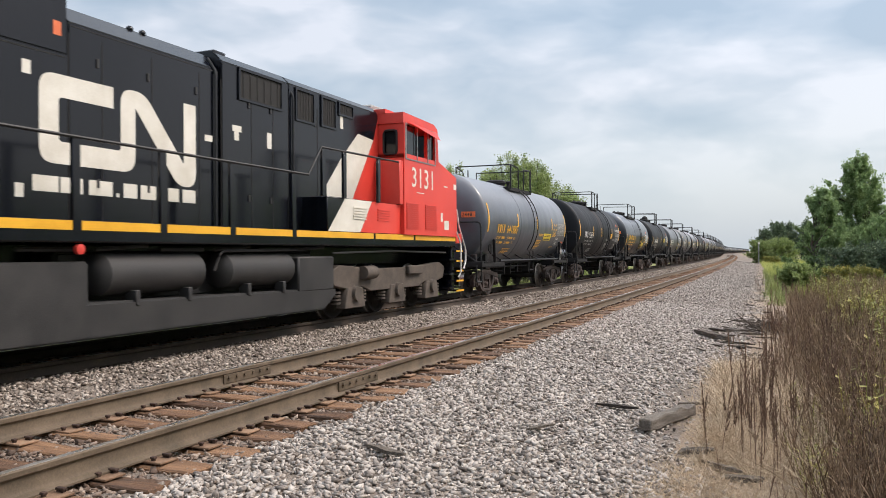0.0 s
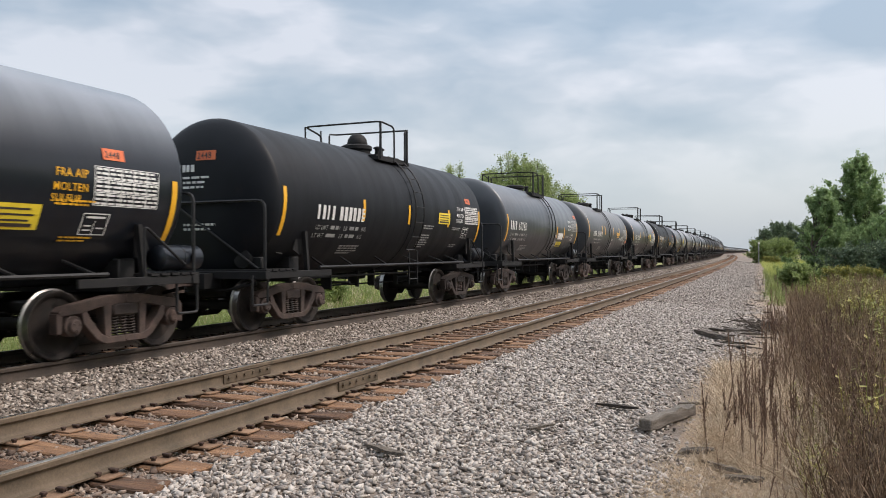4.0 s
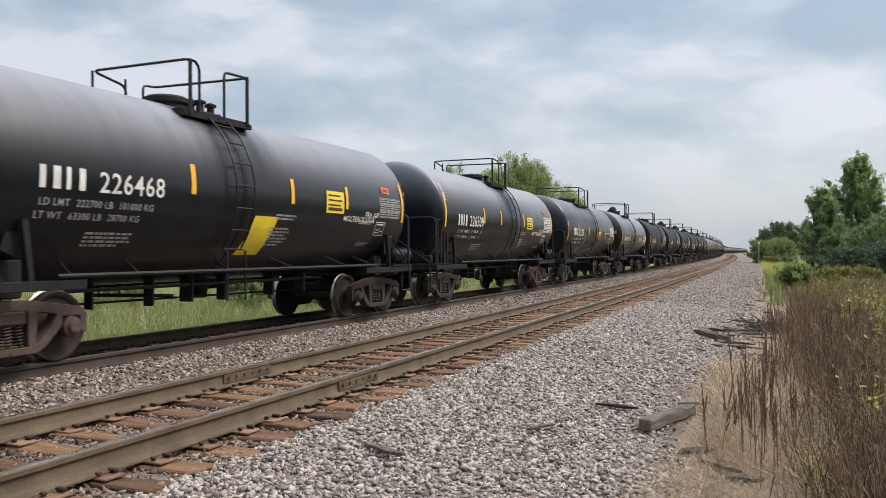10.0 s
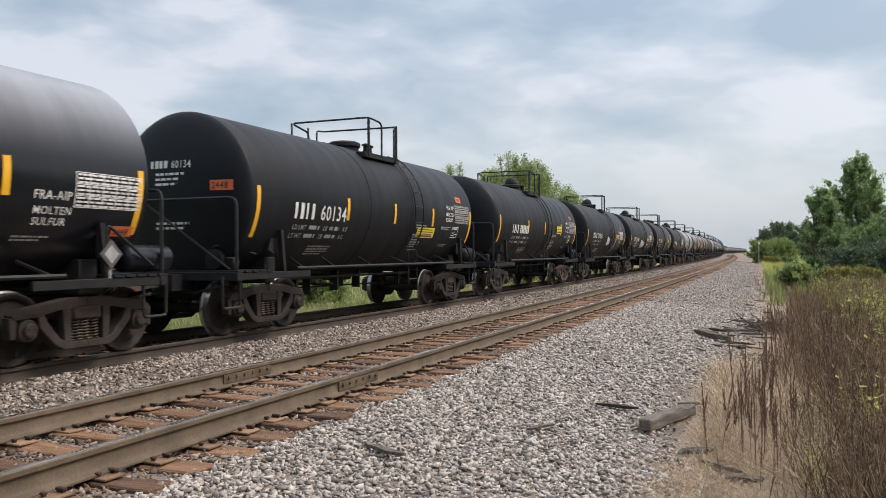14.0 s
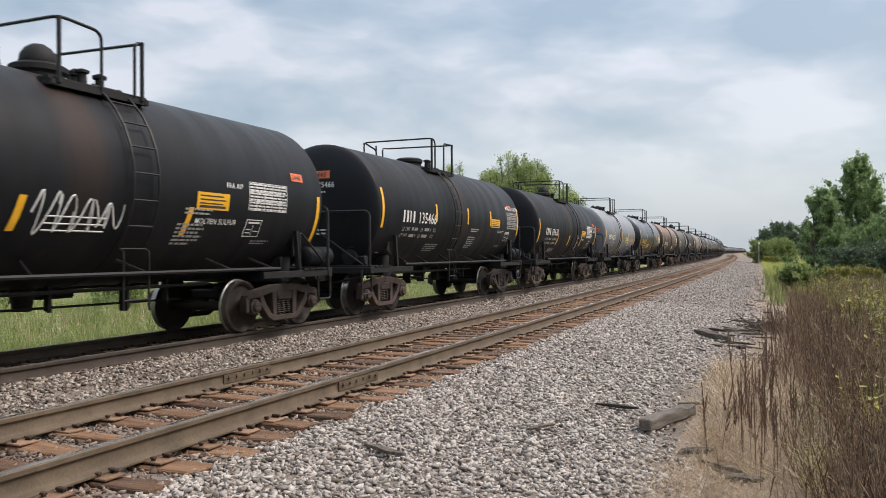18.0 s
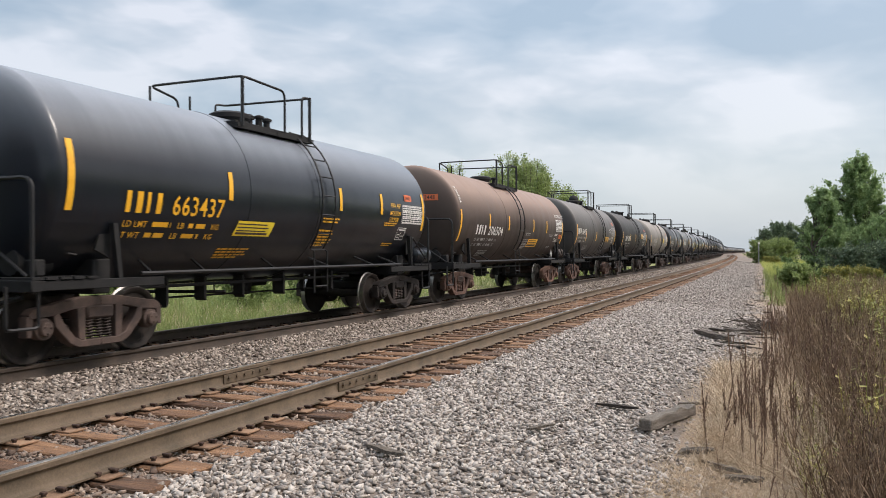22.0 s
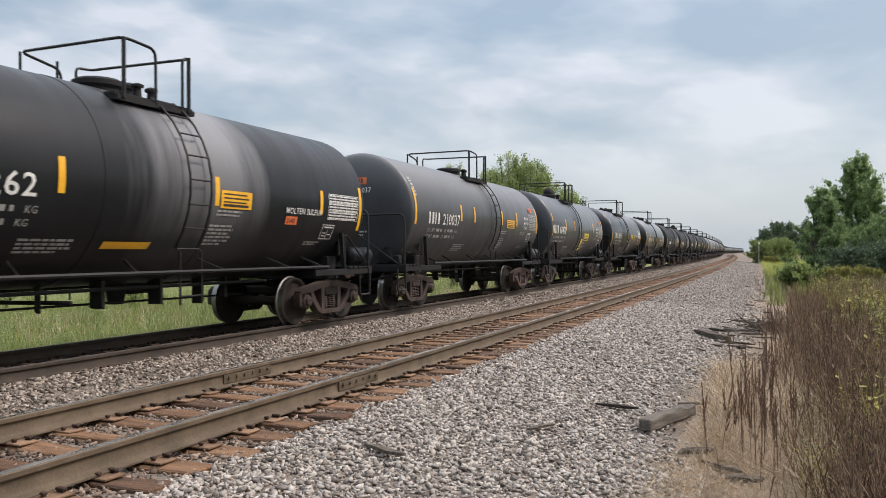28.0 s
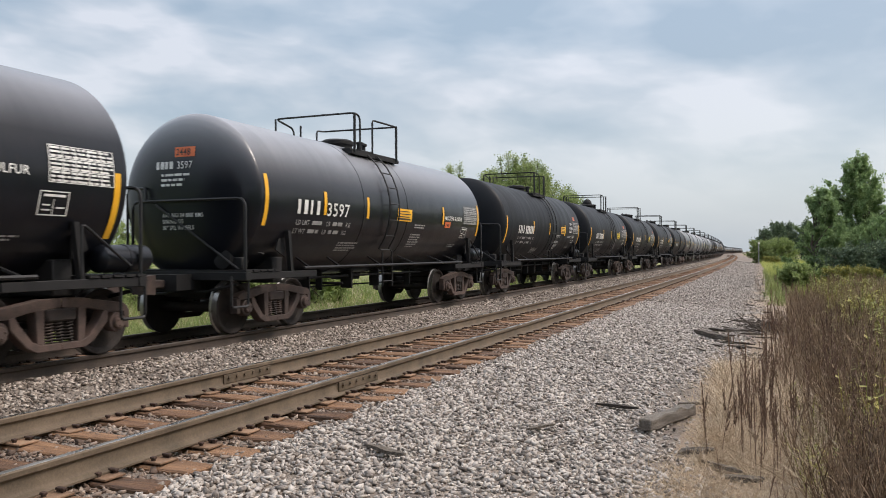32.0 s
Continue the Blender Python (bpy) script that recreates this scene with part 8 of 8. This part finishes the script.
# unseen hedge added beside the line, past the camera, to darken tank reflections
rngh = np.random.default_rng(18)
n = 30000
s = rngh.uniform(-90, 74, n)
d = np.where(s > 24, 14.8, 13.5) + 5 * rngh.random(n)
x, y, _ = on_track(s, d)
z = -1 + (np.where(s > 24, 4.4, 7.0) + 1.6 * np.sin(s * 0.5) + 1.3 * np.sin(s * 0.17)) * rngh.random(n)
V, F = scatter(LEAVES, np.stack([x, y, z], -1), rngh.uniform(0.4, 0.8, n), rngh, 0.9)
tagged(new("unseen_hedge", from_arrays("unseen_hedge", V, F, M_LEAF_R)), "unseen green hedge added beside the verge to darken reflections", "hedge", kind="stuff")
# second unseen hedge, added across the tracks to darken the tank heads
n = 16000
s, d = rngh.uniform(-95, 3, n), -17 - 5 * rngh.random(n)
x, y, _ = on_track(s, d)
z = -1.3 + (8.0 + 1.6 * np.sin(s * 0.4) + 1.3 * np.sin(s * 0.19)) * rngh.random(n)
V, F = scatter(LEAVES, np.stack([x, y, z], -1), rngh.uniform(0.4, 0.8, n), rngh, 0.9)
tagged(new("unseen_hedge", from_arrays("unseen_hedge", V, F, M_LEAF_R)), "unseen green hedge added across the tracks to darken reflections", "hedge", kind="stuff")

# far tree line all round, low on the horizon
rngf = np.random.default_rng(8)
P, Z = [], []
for az0, az1, dist, n, hh in ((-60, 18, 900, 9000, 9), (26, 75, 700, 7000, 10), (75, 300, 600, 5000, 9)):
    a = np.radians(rngf.uniform(az0, az1, n))
    dd = dist * rngf.uniform(0.9, 1.15, n)
    zz = -2 + hh * rngf.random(n) * (0.55 + 0.45 * np.sin(a * 37) * np.sin(a * 13 + 1))
    P.append(np.stack([np.sin(a) * dd, np.cos(a) * dd, zz], -1))
    Z.append(rngf.uniform(2.0, 4.5, n))
V, F = scatter(LEAVES, np.concatenate(P), np.concatenate(Z), rngf, 0.9)
tagged(new("far_woods", from_arrays("far_woods", V, F, M_LEAF_D)), "low dark wooded line on the horizon", "woods", kind="stuff")


# broken timbers and sticks on the shoulder
def timber(s, d, turn, size, seed, label, tilt=0.0, wood=None):
    r = random.Random(seed)
    bm = bmesh.new()
    l, w, h = size
    bmesh.ops.create_cube(bm, size=1, matrix=Matrix.Diagonal((l, w, h, 1)))
    bmesh.ops.subdivide_edges(bm, edges=[e for e in bm.edges if abs(e.verts[0].co.x - e.verts[1].co.x) > l * 0.5], cuts=5)
    for v in bm.verts:
        v.co += Vector((r.uniform(-1, 1) * 0.08 * w, r.uniform(-1, 1) * 0.10 * w, r.uniform(-1, 1) * 0.12 * h))
    if w < 0.125:
        for v in bm.verts:
            k = 2 * v.co.x / l
            v.co.y = v.co.y * (1 - 0.55 * k * k) + 0.15 * w * math.sin(3 * k + seed)
            v.co.z *= 1 - 0.4 * k * k
    bmesh.ops.bevel(bm, geom=[e for e in bm.edges if e.calc_face_angle(0) > 1.1], offset=min(w, h) * 0.1, segments=1, affect="EDGES")
    x, y, z = place(s, d)
    hd = float(on_track(s, d)[2])
    ob = new("timber" if w > 0.09 else "stick", mesh_from("timber", bm, wood or M_OLDWOOD, False))
    ob.matrix_world = pose(x, y, z + h * 0.42 + (0.04 if wood else 0.03 if d > 4.4 else 0.05), 0, tilt, -math.degrees(hd) + turn)
    return tagged(ob, label, "scrap wood", "scrap wood on the shoulder")


timber(10.85, 4.14, 76, (1.24, 0.128, 0.115), 1, "split gray weathered timber on the gravel", 2, M_GRAYWOOD)
timber(9.75, 4.52, 40, (0.36, 0.11, 0.045), 3, "dark rotten wood chunk in the straw")
timber(9.1, 4.95, 10, (0.3, 0.11, 0.04), 4, "dark rotten wood chunk in the straw")
timber(9.35, 4.75, -35, (0.42, 0.05, 0.04), 5, "dark broken stick in the straw")
timber(11.9, 4.3, 30, (0.4, 0.06, 0.04), 6, "dark broken stick beside the straw")
timber(19.5, 3.97, -60, (1.4, 0.15, 0.09), 2, "dark rotten tie piece lying on gravel")
for k in range(44):
    r = random.Random(500 + k)
    s = r.choice((r.uniform(15, 26), r.uniform(17, 24), r.uniform(8, 45)))
    d = 4.45 + (s - 15) * 0.004 + r.uniform(-0.6, 0.6)
    big = r.random() < 0.22
    timber(s, d, r.choice((r.uniform(-70, -15), r.uniform(-60, 80))), (r.uniform(0.25, 0.6), r.uniform(0.092, 0.12), r.uniform(0.03, 0.06)) if big else (r.uniform(0.25, 0.8), r.uniform(0.02, 0.05), r.uniform(0.02, 0.04)), 600 + k, "dark splintered tie fragment on gravel" if big else "thin gray stick on gravel", r.uniform(-4, 4))
# heap of dead brush on the verge
rngb = np.random.default_rng(77)
bm = bmesh.new()
for _ in range(150):
    a = rngb.normal(0, 1, 3) * np.array([0.30, 0.45, 0.10]) + np.array([0, 0, 0.10])
    u = rngb.normal(0, 1, 3) * np.array([1, 1, 0.45])
    u *= rngb.uniform(0.15, 0.4) / np.linalg.norm(u)
    pts = [a - u, a + rngb.normal(0, 0.02, 3), a + u]
    tube(bm, [(q[0], q[1], max(0.0, q[2])) for q in pts], rngb.uniform(0.004, 0.012), 4)
ob = new("brush_heap", mesh_from("brush_heap", bm, M_OLDWOOD, False))
x, y, z = place(22.0, 5.05)
ob.matrix_world = pose(x, y, z)
tagged(ob, "heap of gray dead brush on the verge", "brush", kind="stuff")

timber(9.6, 3.1, 60, (0.34, 0.06, 0.025), 71, "thin dark wood splinter on gravel")
timber(11.1, 3.55, -10, (0.5, 0.07, 0.03), 72, "thin dark wood splinter on gravel")
timber(7.95, 2.26, -22, (0.46, 0.07, 0.03), 73, "thin red-brown wood splinter on gravel")


# marker post beside the curve
def marker_post():
    x, y, z = at(45.9, 115.0)
    root = tagged(empty("marker_post", pose(x, y, z)), "pale weathered trackside post with small sign", "sign post")
    bm = bmesh.new()
    box(bm, -0.06, 0.06, -0.06, 0.06, 0, 3.3, 0.01)
    part("post", bm, M_DIM, root)
    bm = bmesh.new()
    box(bm, -0.16, 0.16, -0.09, -0.065, 2.95, 3.3, 0.01)
    part("sign_plate", bm, M_LCREAM, root, "small pale sign plate")


marker_post()


# ---- what moves: the train rolls past, the clouds drift ----
SPEEDS = ((0, 11.98), (6, 11.85), (12, 11.79), (17, 11.69), (20, 11.51), (24, 11.27), (32, 11.23))
T_GRID = np.arange(0, 32.5, 0.01)
ROLLED = np.cumsum(np.interp(T_GRID, [q[0] for q in SPEEDS], [q[1] for q in SPEEDS])) * 0.01


def rolled(t):
    return float(np.interp(t, T_GRID, ROLLED) - ROLLED[0])


def car_pose(s):
    x, y, h = on_track(s, -SPACING)
    return pose(float(x), float(y), 0, 0, 0, -math.degrees(float(h)))


def motions():
    steps = [k * 1.0 for k in range(33)]
    for car, s0 in TRAIN:
        walk(car, [(t, car_pose(s0 - rolled(t))) for t in steps])
    # wheels turn while their car is near
    for ws, s0, y, r in WHEELS:
        rest = ws.matrix_basis.copy()
        rows = []
        t0 = float(np.interp(s0 + y - 32.0, ROLLED - ROLLED[0], T_GRID))
        t1 = float(np.interp(s0 + y + 2.0, ROLLED - ROLLED[0], T_GRID))
        t0, t1 = max(0.0, t0), min(SECONDS, t1)
        ts = [0.0] + [t for t in np.arange(t0, t1, 0.05) if t > 0.01] + [SECONDS]
        if t1 <= t0 + 0.1:
            continue
        for t in ts:
            tc = min(max(t, t0), t1)
            ang = (rolled(tc) - rolled(t0)) / r
            rows.append((t, rest @ Matrix.Rotation(ang, 4, "X")))
        walk(ws, rows)
    walk(clouds, [(0.0, pose(0, 0, 0)), (16.0, pose(-145, 45, 0)), (SECONDS, pose(-290, 90, 0))])


motions()
